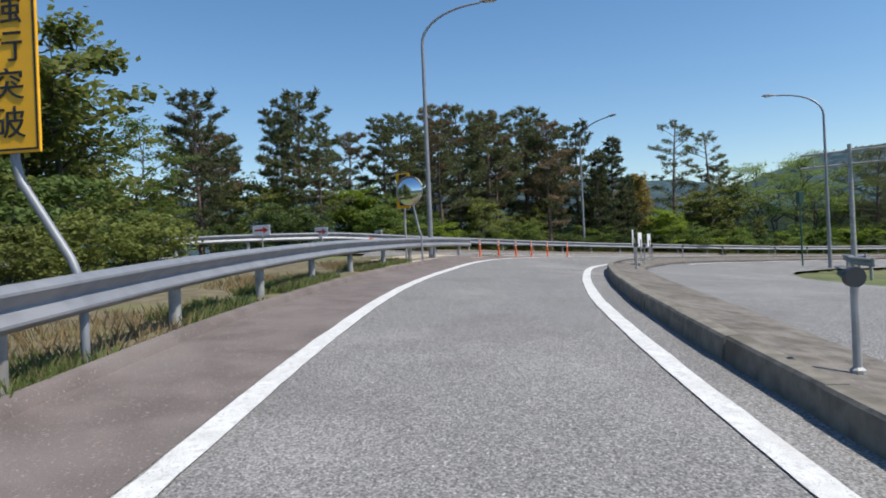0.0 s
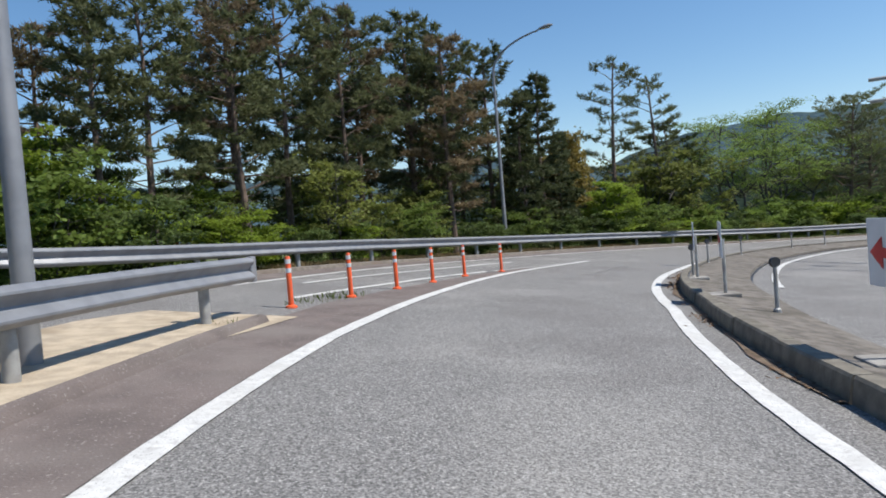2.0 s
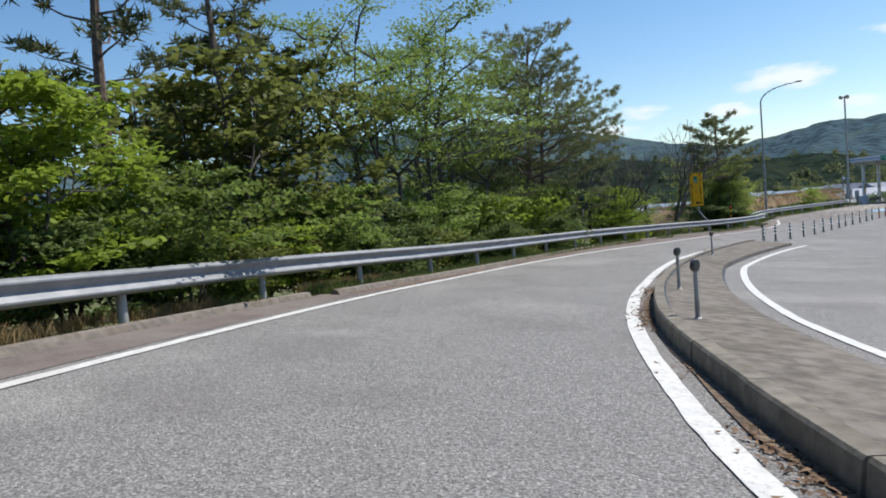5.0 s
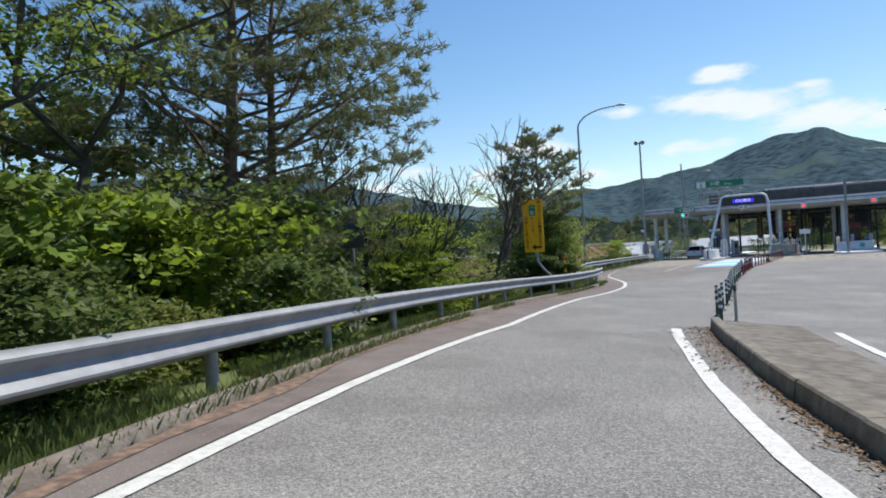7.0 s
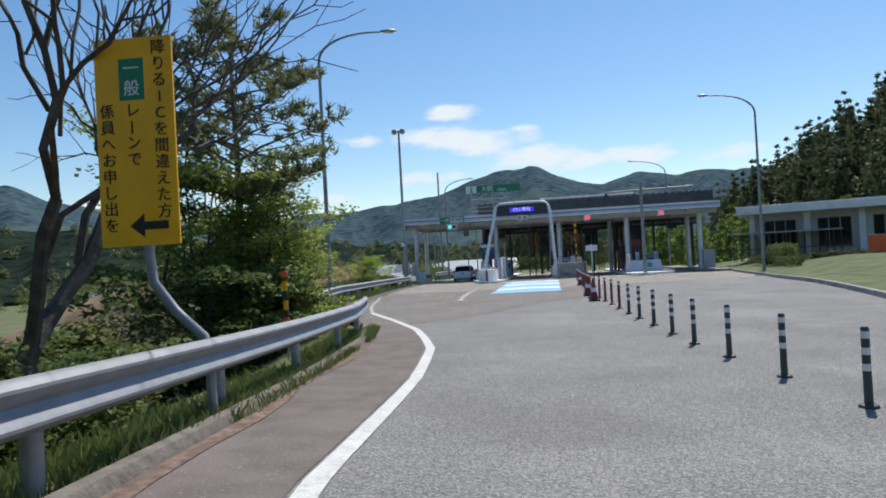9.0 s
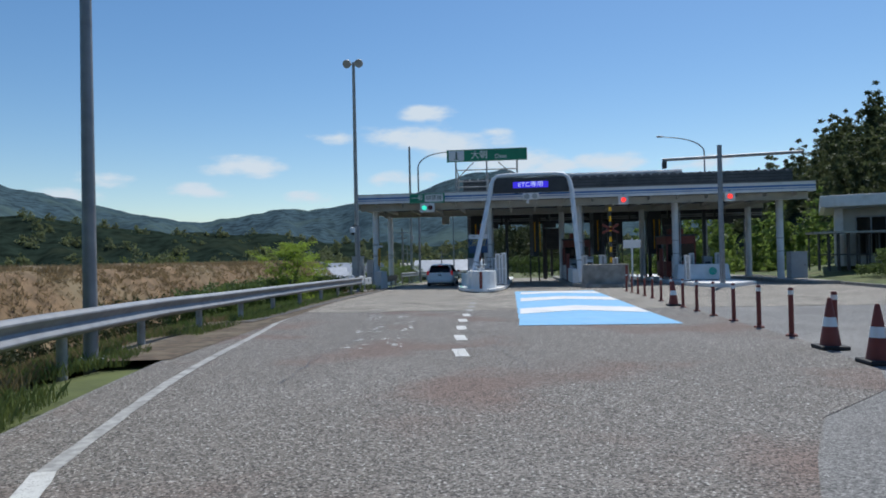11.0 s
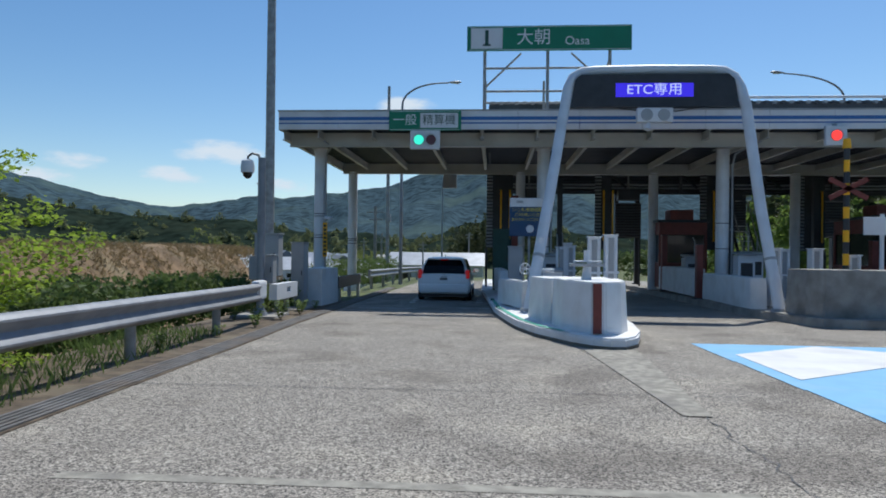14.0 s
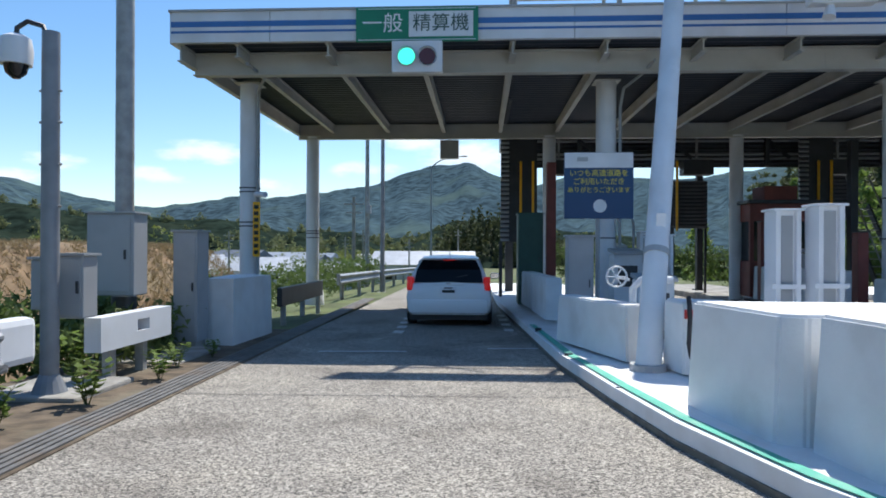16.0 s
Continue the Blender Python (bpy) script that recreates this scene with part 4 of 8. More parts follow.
def tufts(centres, axes, count, length, width, rg):
    """Bursts of needles round twig ends: each needle a thin blade pointing out of the burst."""
    c = np.repeat(np.asarray(centres, float), count, axis=0)
    ax = np.repeat(unit(np.asarray(axes, float)), count, axis=0)
    n = len(c)
    d = unit(ax * 0.55 + unit(rg.normal(0, 1, (n, 3))) * np.array([1, 1, 0.75]) + np.array([0, 0, 0.12]))
    b = unit(np.cross(d, rg.normal(0, 1, (n, 3)))) * (width * rg.uniform(0.7, 1.3, n))[:, None] / 2
    ln = (length * rg.uniform(0.6, 1.25, n))[:, None]
    c = c + rg.normal(0, 0.045, (n, 3))
    v = np.stack([c + b, c - b, c + d * ln], 1).reshape(-1, 3)
    return v, np.arange(3 * n).reshape(-1, 3)


def sprays(centres, radius, count, length, width, rg, flat=0.3, hang=0.0):
    """Flat sprays of lozenge leaves, each lying near level about its twig."""
    c = np.repeat(np.asarray(centres, float), count, axis=0)
    n = len(c)
    r = np.repeat(np.broadcast_to(np.asarray(radius, float), (len(centres),)), count)
    off = rg.normal(0, 0.5, (n, 3))
    off = off / np.maximum(np.linalg.norm(off, axis=1), 1)[:, None]
    off[:, 2] *= flat
    c = c + off * r[:, None] + np.stack([np.zeros(n), np.zeros(n), -hang * r * (off[:, 0] ** 2 + off[:, 1] ** 2)], 1)
    t = rg.uniform(0, 2 * math.pi, n)
    a = unit(np.stack([np.cos(t), np.sin(t), rg.normal(-0.15 - hang, 0.45, n)], 1))
    b = unit(np.cross(a, np.stack([rg.normal(0, 0.5, n), rg.normal(0, 0.5, n), np.ones(n)], 1)))
    k = rg.uniform(0.6, 1.3, n)[:, None]
    a, b = a * k * length / 2, b * k * width / 2
    v = np.stack([c - a, c + b + a * 0.15, c + a, c - b + a * 0.15], 1).reshape(-1, 3)
    return v, np.arange(4 * n).reshape(-1, 4)


def leaf_object(name, sets, material, parent, label=""):
    vs, fs, o = [], [], 0
    for v, f in sets:
        vs.append(v)
        fs.append(f + o)
        o += len(v)
    return mesh_object(name, np.vstack(vs), np.vstack(fs).tolist(), material, parent, label)


def bent(p0, p1, rg, sag=0.0, n=5, wob=0.06):
    p0, p1 = np.array(p0, float), np.array(p1, float)
    ln = np.linalg.norm(p1 - p0)
    w = rg.normal(0, wob * ln, (n, 3))
    return [tuple(p0 + (p1 - p0) * u + w[i] * math.sin(math.pi * u) + np.array([0, 0, -sag * ln * math.sin(math.pi * u)])) for i, u in enumerate(np.linspace(0, 1, n))]


def pine(seed, h, first=0.4, spread=2.5, branches_=30, crown=L_PINE, label="tall dark green pine tree with open layered branches", rust=0.0, cone=0.0, lean=(0.0, 0.0), needle=0.33, per=13, dead=7, stem=1.0, thin=0.25):
    """cone 0: rounded open crown of flat pads; 1: dense pointed cone. rust: share of brown branches."""
    rg = np.random.default_rng(seed)
    ob = thing("pine_tree", label, "tree", "trees behind the guard rail")
    us = np.linspace(0, 1, 10)
    bow = rg.normal(0, 0.022, 2) * h
    tr = np.array([(lean[0] * h * u + bow[0] * math.sin(u * 3.1) + 0.08 * math.sin(u * 9 + seed), lean[1] * h * u + bow[1] * math.sin(u * 2.6), h * u - 0.5 * (1 - u)) for u in us])
    bm = tube([tuple(p) for p in tr], [stem * 0.165 * (1 - 0.86 * u) * h / 11 + 0.012 for u in us], 8)

    def on_trunk(u):
        return np.array([np.interp(u, us, tr[:, k]) for k in range(3)])

    for k in range(dead):      # bare dead branches below the crown
        u = first * rg.uniform(0.45, 1.0)
        p, a, ln = on_trunk(u), rg.uniform(0, 6.28), rg.uniform(0.5, 1.5)
        add_tube(bm, bent(p, p + np.array([math.cos(a) * ln, math.sin(a) * ln, ln * rg.uniform(-0.1, 0.35)]), rg, 0, 3, 0.06), [0.022, 0.014, 0.005], 3, False)
    green, brown = ([], []), ([], [])
    for k in range(branches_):
        w = ((k + rg.uniform(0, 0.9)) / branches_) ** (0.9 - 0.1 * cone)
        u = first + (0.985 - first) * w
        p = on_trunk(u)
        a = k * 2.4 + rg.uniform(-0.6, 0.6)
        full = (1 - cone) * (math.sin(math.pi * min(1.0, 0.3 + 0.68 * w)) ** 0.7 * 0.82 + 0.16) + cone * (1.02 - 0.9 * w)
        ln = max(0.35, spread * full * rg.uniform(0.55, 1.15))
        rise = rg.uniform(0.05, 0.4) * (1 - cone) - 0.12 * cone + 0.35 * w
        e = p + np.array([math.cos(a) * ln, math.sin(a) * ln, ln * rise])
        pts = bent(p, e, rg, 0.04, 4, 0.05)
        add_tube(bm, pts, [0.016 + 0.011 * ln, 0.012 + 0.008 * ln, 0.018, 0.006], 4, False)
        side = np.array([-math.sin(a), math.cos(a), 0])
        out = unit(e - p)
        cs, ax = brown if rg.uniform() < rust else green
        m = max(3, int(ln * 2.6))
        for j in range(m):
            f = 0.32 + 0.68 * (j + rg.uniform(0, 1)) / m
            q = p + (e - p) * f
            reach = (0.22 + 0.34 * (1 - f)) * ln * rg.uniform(0.5, 1.1)
            for s in (-1, 1):
                tw = unit(side * s + out * 0.7 + np.array([0, 0, rg.uniform(0.0, 0.35)]))
                t = q + tw * reach
                for g in ((1.0, 0.55) if reach > 0.3 else (1.0,)):
                    cs.append(q + (t - q) * g + rg.normal(0, 0.05, 3))
                    ax.append(tw + np.array([0, 0, 0.35]))
        for g in (1.0, 0.86):
            cs.append(p + (e - p) * g)
            ax.append(out + np.array([0, 0, 0.3]))
    for g in (0.0, 0.25, 0.5):
        green[0].append(tr[-1] - np.array([0, 0, g]))
        green[1].append(np.array([0, 0, 1.0]))
    part("trunk", bm, BARK, ob, smooth=True)
    leaf_object("crown", [tufts(green[0], green[1], per, needle, needle * thin, rg)], crown, ob)
    if brown[0]:
        leaf_object("dead_needles", [tufts(brown[0], brown[1], per, needle, needle * thin, rg)], L_RUST, ob, "rusty brown dying needles")
    return ob


def broadleaf(seed, h, w, material, label, name="broadleaf_tree", stems=3, clear=0.25, limbs=8, per=24, leaf=0.18, radius=0.5, trunk_r=0.1, flat=0.3, hang=0.0, bark=BARK_GREY):
    """Stems that fork into rising limbs, limbs into twigs, each twig bearing flat sprays of leaves."""
    rg = np.random.default_rng(seed)
    small = h < 2.6
    ob = thing(name, label, "bush" if small else "tree", "bushes behind the guard rail" if small else "trees behind the guard rail")
    bm, cs = bmesh.new(), []
    for s in range(stems):
        a0 = s * 6.283 / stems + rg.uniform(-0.4, 0.4)
        top = np.array([math.cos(a0) * w * 0.42, math.sin(a0) * w * 0.42, h * rg.uniform(0.82, 1.0)]) if stems > 1 else np.array([rg.normal(0, 0.1 * w), rg.normal(0, 0.1 * w), h])
        base = (rg.normal(0, 0.06), rg.normal(0, 0.06), -0.5)
        ax = bent(base, top, rg, 0.0, 7, 0.035)
        add_tube(bm, ax, [trunk_r * f for f in (1.15, 1.0, 0.82, 0.64, 0.46, 0.28, 0.08)], 6, False)
        axn = np.array(ax)
        for k in range(limbs):
            f = clear + (0.96 - clear) * (k + rg.uniform(0, 0.9)) / limbs
            p = np.array([np.interp(f, np.linspace(0, 1, 7), axn[:, i]) for i in range(3)])
            a = a0 + k * 2.4 + rg.uniform(-0.5, 0.5)
            ln = w * (math.sin(math.pi * (0.25 + 0.68 * (f - clear) / (1 - clear))) * 0.75 + 0.2) * rg.uniform(0.6, 1.1)
            e = p + np.array([math.cos(a) * ln, math.sin(a) * ln, ln * rg.uniform(0.1, 0.6)])
            lb = bent(p, e, rg, -0.06, 5, 0.05)
            add_tube(bm, lb, [trunk_r * 0.42, trunk_r * 0.34, trunk_r * 0.26, trunk_r * 0.17, 0.006], 5, False)
            cs.append(e)
            for j in range(4):
                b0 = np.array(lb[1 + j % 4])
                sd = np.array([-math.sin(a), math.cos(a), 0]) * (1 if j % 2 else -1)
                e2 = b0 + (sd * rg.uniform(0.25, 0.6) + unit(e - p) * rg.uniform(0.1, 0.5) + np.array([0, 0, rg.uniform(-0.05, 0.3)])) * ln * 0.75
                add_tube(bm, bent(b0, e2, rg, 0, 3, 0.05), [trunk_r * 0.2, trunk_r * 0.12, 0.004], 3, False)
                cs += [b0 + (e2 - b0) * 0.55, e2]
    part("trunk", bm, bark, ob, smooth=True)
    cs = np.array(cs)
    leaf_object("crown", [sprays(cs, radius * rg.uniform(0.7, 1.35, len(cs)), per, leaf, leaf * 0.64, rg, flat, hang)], material, ob)
    return ob


def bare_tree(seed, h, lean=(0.0, 0.0), stems=(0.3, 2.5, 4.4), fan=1.0, label="leafless grey tree with a wide tangle of branches"):
    rg = np.random.default_rng(seed)
    ob = thing("bare_tree", label, "tree", "trees behind the guard rail")
    bm, twigs = bmesh.new(), bmesh.new()

    def grow(p, d, ln, r, depth):
        p = np.array(p, float)
        e = p + d * ln
        pts = bent(p, e, rg, 0, 4 if depth < 5 else 3, 0.06)
        add_tube(bm if depth < 2 else twigs, pts, [r * (1 - 0.3 * i / (len(pts) - 1)) for i in range(len(pts))], 7 if depth < 2 else (4 if depth < 4 else 3), False)
        if depth > 5:
            return
        n = 3 if depth in (1, 2, 3, 4) else 2
        u = unit(np.cross(d, (0.3, 0.9, 0.2)))
        v = np.cross(d, u)
        a0 = rg.uniform(0, 6.28)
        for k in range(n):
            az, ang = a0 + k * 6.28 / n + rg.uniform(-0.4, 0.4), fan * (rg.uniform(0.1, 0.3) if k == 0 else rg.uniform(0.32, 0.62))
            t = d * math.cos(ang) + (u * math.cos(az) + v * math.sin(az)) * math.sin(ang) + np.array([lean[0] * 0.22, lean[1] * 0.22, 0.09])
            grow(e if k < 2 else p + d * ln * 0.6, unit(t), ln * rg.uniform(0.62, 0.84), r * (0.72 if k == 0 else 0.55), depth + 1)

    for a in stems:
        d = np.array([0.32 * math.cos(a) + lean[0], 0.32 * math.sin(a) + lean[1], 0.9])
        grow((0, 0, -0.5), unit(d), h * 0.27, 0.165, 0)
    part("trunk", bm, BARK_GREY, ob, smooth=True)
    part("crown", twigs, BARK_GREY, ob, "fine grey leafless branchwork", smooth=True)
    return ob


PROTO = {
    "p1": (pine(1, 12.0, 0.30, 2.7, 40), 12.0), "p2": (pine(2, 12.0, 0.42, 2.5, 34, dead=10), 12.0),
    "p3": (pine(5, 11.0, 0.10, 2.6, 60, L_CEDAR, "dense dark conifer with drooping branches", cone=0.8, needle=0.36, per=13, dead=2, thin=0.27), 11.0),
    "p4": (pine(6, 12.0, 0.34, 2.8, 38, rust=0.22, label="tall pine with some browned branches"), 12.0),
    "pr": (pine(7, 11.5, 0.25, 2.6, 38, rust=0.6, label="half-dead pine with rusty brown needles"), 11.5),
    "pk": (pine(8, 13.0, 0.40, 2.4, 24, L_PINE, "lone tall pine with well spaced tiers of branches", needle=0.30, per=11, dead=8, thin=0.2), 13.0),
    "pw": (pine(3, 11.5, 0.25, 4.3, 58, L_PINE, "broad leaning pine spreading towards the road", lean=(0.12, 0.04), needle=0.21, per=27, dead=4, stem=1.25, thin=0.14), 11.5),
    "ps": (pine(9, 8.6, 0.42, 2.7, 34, L_PINE, "small flat-topped pine behind the yellow sign", needle=0.26, per=16, dead=3, thin=0.22), 8.6),
    "b1": (broadleaf(11, 8.0, 2.7, L_OLIVE, "olive green broadleaf tree with layered foliage", limbs=8, per=22, leaf=0.275, radius=0.62), 8.0),
    "b2": (broadleaf(12, 8.0, 2.9, L_MID, "green broadleaf tree with an open crown", stems=2, limbs=10, per=38, leaf=0.17, radius=0.55, clear=0.3), 8.0),
    "b3": (broadleaf(13, 5.2, 2.1, L_BRIGHT, "young tree with fresh bright green leaves", limbs=8, per=34, leaf=0.2, radius=0.45, clear=0.18, trunk_r=0.07), 5.2),
    "bg": (broadleaf(15, 9.0, 1.7, L_GOLD, "tall narrow tree with drooping golden brown foliage", stems=1, limbs=30, per=30, leaf=0.26, radius=0.52, clear=0.12, flat=0.7, hang=0.6), 9.0),
    "fol": (broadleaf(14, 9.0, 3.4, L_MID, "tall broadleaf tree with thin limbs and fresh leaves", limbs=9, per=46, leaf=0.115, radius=0.56, clear=0.38, trunk_r=0.11), 9.0),
    "m1": (broadleaf(21, 3.5, 1.9, L_BRIGHT, "layered maple shrub with bright yellow-green leaves", "shrub", 4, 0.15, 6, 32, 0.17, 0.45, 0.035, 0.16, 0.25), 3.5),
    "m2": (broadleaf(22, 3.4, 1.9, L_MID, "layered green shrub behind the guard rail", "shrub", 4, 0.1, 6, 32, 0.17, 0.45, 0.035, 0.2, 0.2), 3.4),
    "m3": (broadleaf(23, 3.2, 1.9, L_BUSH, "dark green layered shrub behind the guard rail", "shrub", 4, 0.08, 6, 24, 0.185, 0.48, 0.035, 0.25, 0.2), 3.2),
    "s1": (broadleaf(24, 2.2, 1.5, L_OLIVE, "olive green shrub behind the guard rail", "shrub", 4, 0.1, 5, 21, 0.17, 0.38, 0.03, 0.5), 2.2),
    "s2": (broadleaf(25, 2.2, 1.6, L_BUSH, "low dark green shrub behind the guard rail", "shrub", 4, 0.1, 5, 21, 0.17, 0.4, 0.03, 0.5), 2.2),
    "n1": (broadleaf(26, 5.0, 2.2, L_BRIGHT, "leafy young tree with fresh green leaves leaning over the rail", "broadleaf_tree", 4, 0.12, 8, 38, 0.13, 0.42, 0.05, 0.35), 5.0),
    "n2": (broadleaf(27, 6.5, 1.9, L_SPRING, "dense green broadleaf tree beside the street lamp", "broadleaf_tree", 4, 0.12, 9, 30, 0.125, 0.42, 0.06, 0.4), 6.5),
    "bare1": (bare_tree(31, 8.2, (0.40, 0.0), (0.3, 4.6)), 8.2), "bare2": (bare_tree(34, 8.4, (0.0, 0.0), (0.6, 3.7), 1.3), 8.4),
}
USED = set()
trees = np.random.default_rng(77)


def plant(kind, x, y, top=None, turn=None, scale=None):
    """Stand a tree at x, y, scaled to reach the level top, or by scale."""
    p, h = PROTO[kind]
    z = level(x, y) - 0.12
    k = scale if top is None else (top - z) / h
    m = pose(x, y, z, 0, 0, trees.uniform(0, 360) if turn is None else turn) @ Matrix.Diagonal((k, k, k, 1))
    if kind in USED:
        return copy_thing(p, m)
    USED.add(kind)
    p.matrix_basis = m
    return p


def belt(s0, s1, step, d_lo, d_hi, kinds, lo=0.85, hi=1.15, edge=RAIL_2):
    s = s0
    while s < s1:
        d = lerp_table(edge, max(s, 33)) - trees.uniform(d_lo, d_hi)
        x, y, _ = at_run(s, d)
        kind, size = kinds[int(trees.integers(len(kinds)))], trees.uniform(lo, hi)
        u = min(1, max(0, ((x - 2.6) * 3.4 + (y + 52.0) * -3.6) / 24.5))
        if math.hypot(x - 2.6 - 3.4 * u, y + 52.0 + 3.6 * u) > 1.6:      # a clearing round the small sign
            plant(kind, x, y, scale=size)
        s += step * trees.uniform(0.75, 1.25)


def grove(p0, p1, n, side_lo, side_hi, kinds, lo=0.85, hi=1.15):
    """Trees strewn to the left of the line from p0 to p1."""
    p0, p1 = np.array(p0, float), np.array(p1, float)
    t = (p1 - p0) / np.linalg.norm(p1 - p0)
    for k in range(n):
        q = p0 + (p1 - p0) * (k + trees.uniform(0, 1)) / n + np.array([-t[1], t[0]]) * trees.uniform(side_lo, side_hi)
        plant(kinds[int(trees.integers(len(kinds)))], q[0], q[1], scale=trees.uniform(lo, hi))


# beside the slip road, before the joining ramp
for k_, x_, y_, t_ in (("b1", 54.6, -106.9, 10.4), ("b1", 56.8, -107.6, 9.8), ("b1", 53.0, -108.4, 9.6), ("b2", 51.6, -106.4, 7.6), ("b1", 58.6, -108.8, 10.0), ("p1", 52.6, -117.6, 13.6), ("p4", 58.8, -112.6, 12.6), ("b1", 50.4, -106.0, 6.0),
                       ("b1", 62.0, -110.0, 9.6), ("m3", 57.4, -105.6, 5.6), ("m3", 54.4, -105.0, 5.2)):
    plant(k_, x_, y_, t_)
grove((70, -104.8), (56, -103.6), 6, -1, 1, ("s1", "s1", "s2"), 0.5, 0.85)
# behind the joining ramp
for k_, x_, y_, t_ in (("p1", 40.2, -108.6, 11.6), ("p4", 35.9, -110.5, 12.8), ("p1", 30.0, -112.3, 11.8), ("p1", 33.5, -105.3, 13.0), ("p2", 29.4, -107.6, 12.4), ("p4", 31.4, -102.8, 12.2), ("p1", 32.4, -99.9, 11.6), ("b2", 33.3, -101.3, 9.6), ("b2", 31.2, -99.2, 8.8), ("n1", 34.0, -102.6, 7.4), ("n1", 30.9, -99.4, 6.4),
                       ("p1", 44.6, -113.6, 11.6), ("p2", 48.5, -117.6, 12.0), ("p4", 41.0, -115.5, 12.4), ("b1", 46.6, -110.6, 8.2), ("b1", 36.0, -106.3, 8.0), ("b3", 34.2, -102.0, 7.0), ("b2", 43.0, -110.0, 7.8)):
    plant(k_, x_, y_, t_)
grove((52, -118), (39.5, -101.4), 9, 1.6, 3.2, ("s1", "m3", "m2", "s2"), 0.75, 1.1)
# outside of the bend: a pine wood with maples below it
for k_, x_, y_, t_ in (("p4", 28.6, -98.0, 14.5), ("p4", 26.0, -95.0, 14.0), ("p4", 31.0, -97.6, 12.6), ("p2", 27.6, -96.6, 13.2), ("p4", 24.4, -98.6, 13.4), ("p2", 23.6, -94.2, 13.6), ("p1", 21.0, -91.9, 14.0), ("pr", 21.9, -90.2, 12.4),
                       ("p2", 18.4, -90.6, 13.2), ("p4", 19.0, -93.6, 13.4), ("p1", 16.8, -87.2, 13.4), ("p3", 14.9, -84.2, 12.0), ("p3", 17.4, -85.6, 11.4), ("p3", 13.2, -82.4, 9.6), ("p2", 15.0, -88.6, 12.4), ("bg", 10.9, -81.0, 9.5),
                       ("bg", 12.0, -82.4, 8.6), ("b3", 14.4, -80.2, 6.9), ("b3", 12.6, -79.4, 6.4), ("p2", 33.6, -100.6, 11.4), ("p2", 20.6, -95.6, 13.0), ("pk", 8.0, -76.6, 14.3), ("pk", 5.7, -73.7, 12.8)):
    plant(k_, x_, y_, t_)
for k_, x_, y_, t_ in (("m1", 32.6, -100.6, 5.4), ("m1", 30.2, -97.4, 5.3), ("m2", 35.6, -101.2, 6.2), ("m1", 27.8, -94.6, 5.0), ("m2", 25.4, -92.6, 5.2), ("b1", 29.2, -99.0, 6.8), ("b1", 22.8, -91.6, 6.6), ("m3", 20.4, -88.8, 4.6), ("m2", 18.6, -86.6, 4.8),
                       ("b1", 28.4, -95.2, 7.2), ("b2", 24.8, -96.4, 6.4), ("m3", 16.6, -84.0, 4.7), ("b1", 26.6, -93.6, 5.8)):
    plant(k_, x_, y_, t_)
belt(34, 60, 1.9, 1.3, 2.2, ("m3", "s2", "s1", "m1", "m3"), 0.5, 0.8)
for k_, x_, y_, t_ in (("b1", 18.6, -95.6, 8.4), ("p1", 15.6, -91.4, 12.6), ("b1", 14.6, -90.4, 8.6), ("b1", 12.2, -86.6, 8.2), ("p1", 36.6, -103.6, 10.4),
                       ("b1", 37.6, -112.6, 8.6), ("b1", 9.0, -83.2, 7.6), ("p3", 11.8, -84.4, 10.4), ("b1", 20.0, -97.6, 8.0), ("p4", 17.8, -97.2, 12.6), ("b1", 33.0, -109.0, 8.8)):
    plant(k_, x_, y_, t_)
# mixed trees along the descending side
for k_, x_, y_, t_ in (("b1", 10.4, -75.4, 8.6), ("b2", 11.6, -77.6, 7.6), ("b1", 8.4, -72.4, 9.2), ("b1", 6.8, -75.6, 8.8), ("fol", 7.2, -69.0, 10.2), ("fol", 5.4, -65.6, 10.6), ("b2", 2.6, -68.6, 8.8), ("fol", 3.2, -61.8, 10.6), 
                       ("pw", 1.2, -55.6, 11.6), ("pw", -0.5, -52.7, 9.8), ("b2", 0.2, -59.8, 9.6), ("b1", -2.0, -57.2, 8.4), ("p1", 4.6, -72.0, 10.8)):
    plant(k_, x_, y_, t_, 0 if k_ == "pw" else None)
for k_, x_, y_, t_ in (("m1", 6.6, -66.4, 3.7), ("m3", 8.2, -69.6, 4.2), ("m2", 5.0, -63.8, 4.4), ("m1", 3.9, -60.6, 5.6), ("m1", 2.7, -58.6, 5.7), ("m1", 1.6, -56.2, 5.2), ("m2", 0.4, -54.2, 4.8), ("m3", 2.2, -56.8, 3.9), ("m2", 10.6, -73.2, 4.4), ("m1", 12.2, -75.4, 4.2), ("m3", 1.0, -53.4, 3.2), ("m2", -0.6, -52.4, 3.4), ("b2", -3.4, -51.6, 7.2), ("m3", 2.4, -54.6, 2.6), ("s2", 2.6, -53.6, 1.9), ("m3", -2.4, -49.2, 3.2), ("m3", 6.0, -62.4, 2.9),
                       ("m2", 7.2, -67.4, 4.2), ("m3", 3.0, -63.2, 4.8), ("m2", 13.8, -77.6, 4.6), ("m3", 9.4, -71.6, 3.6), ("m1", 9.6, -75.0, 4.8)):
    plant(k_, x_, y_, t_)
belt(60, 86, 1.9, 1.2, 2.0, ("s2", "s1", "s2"), 0.55, 0.9)
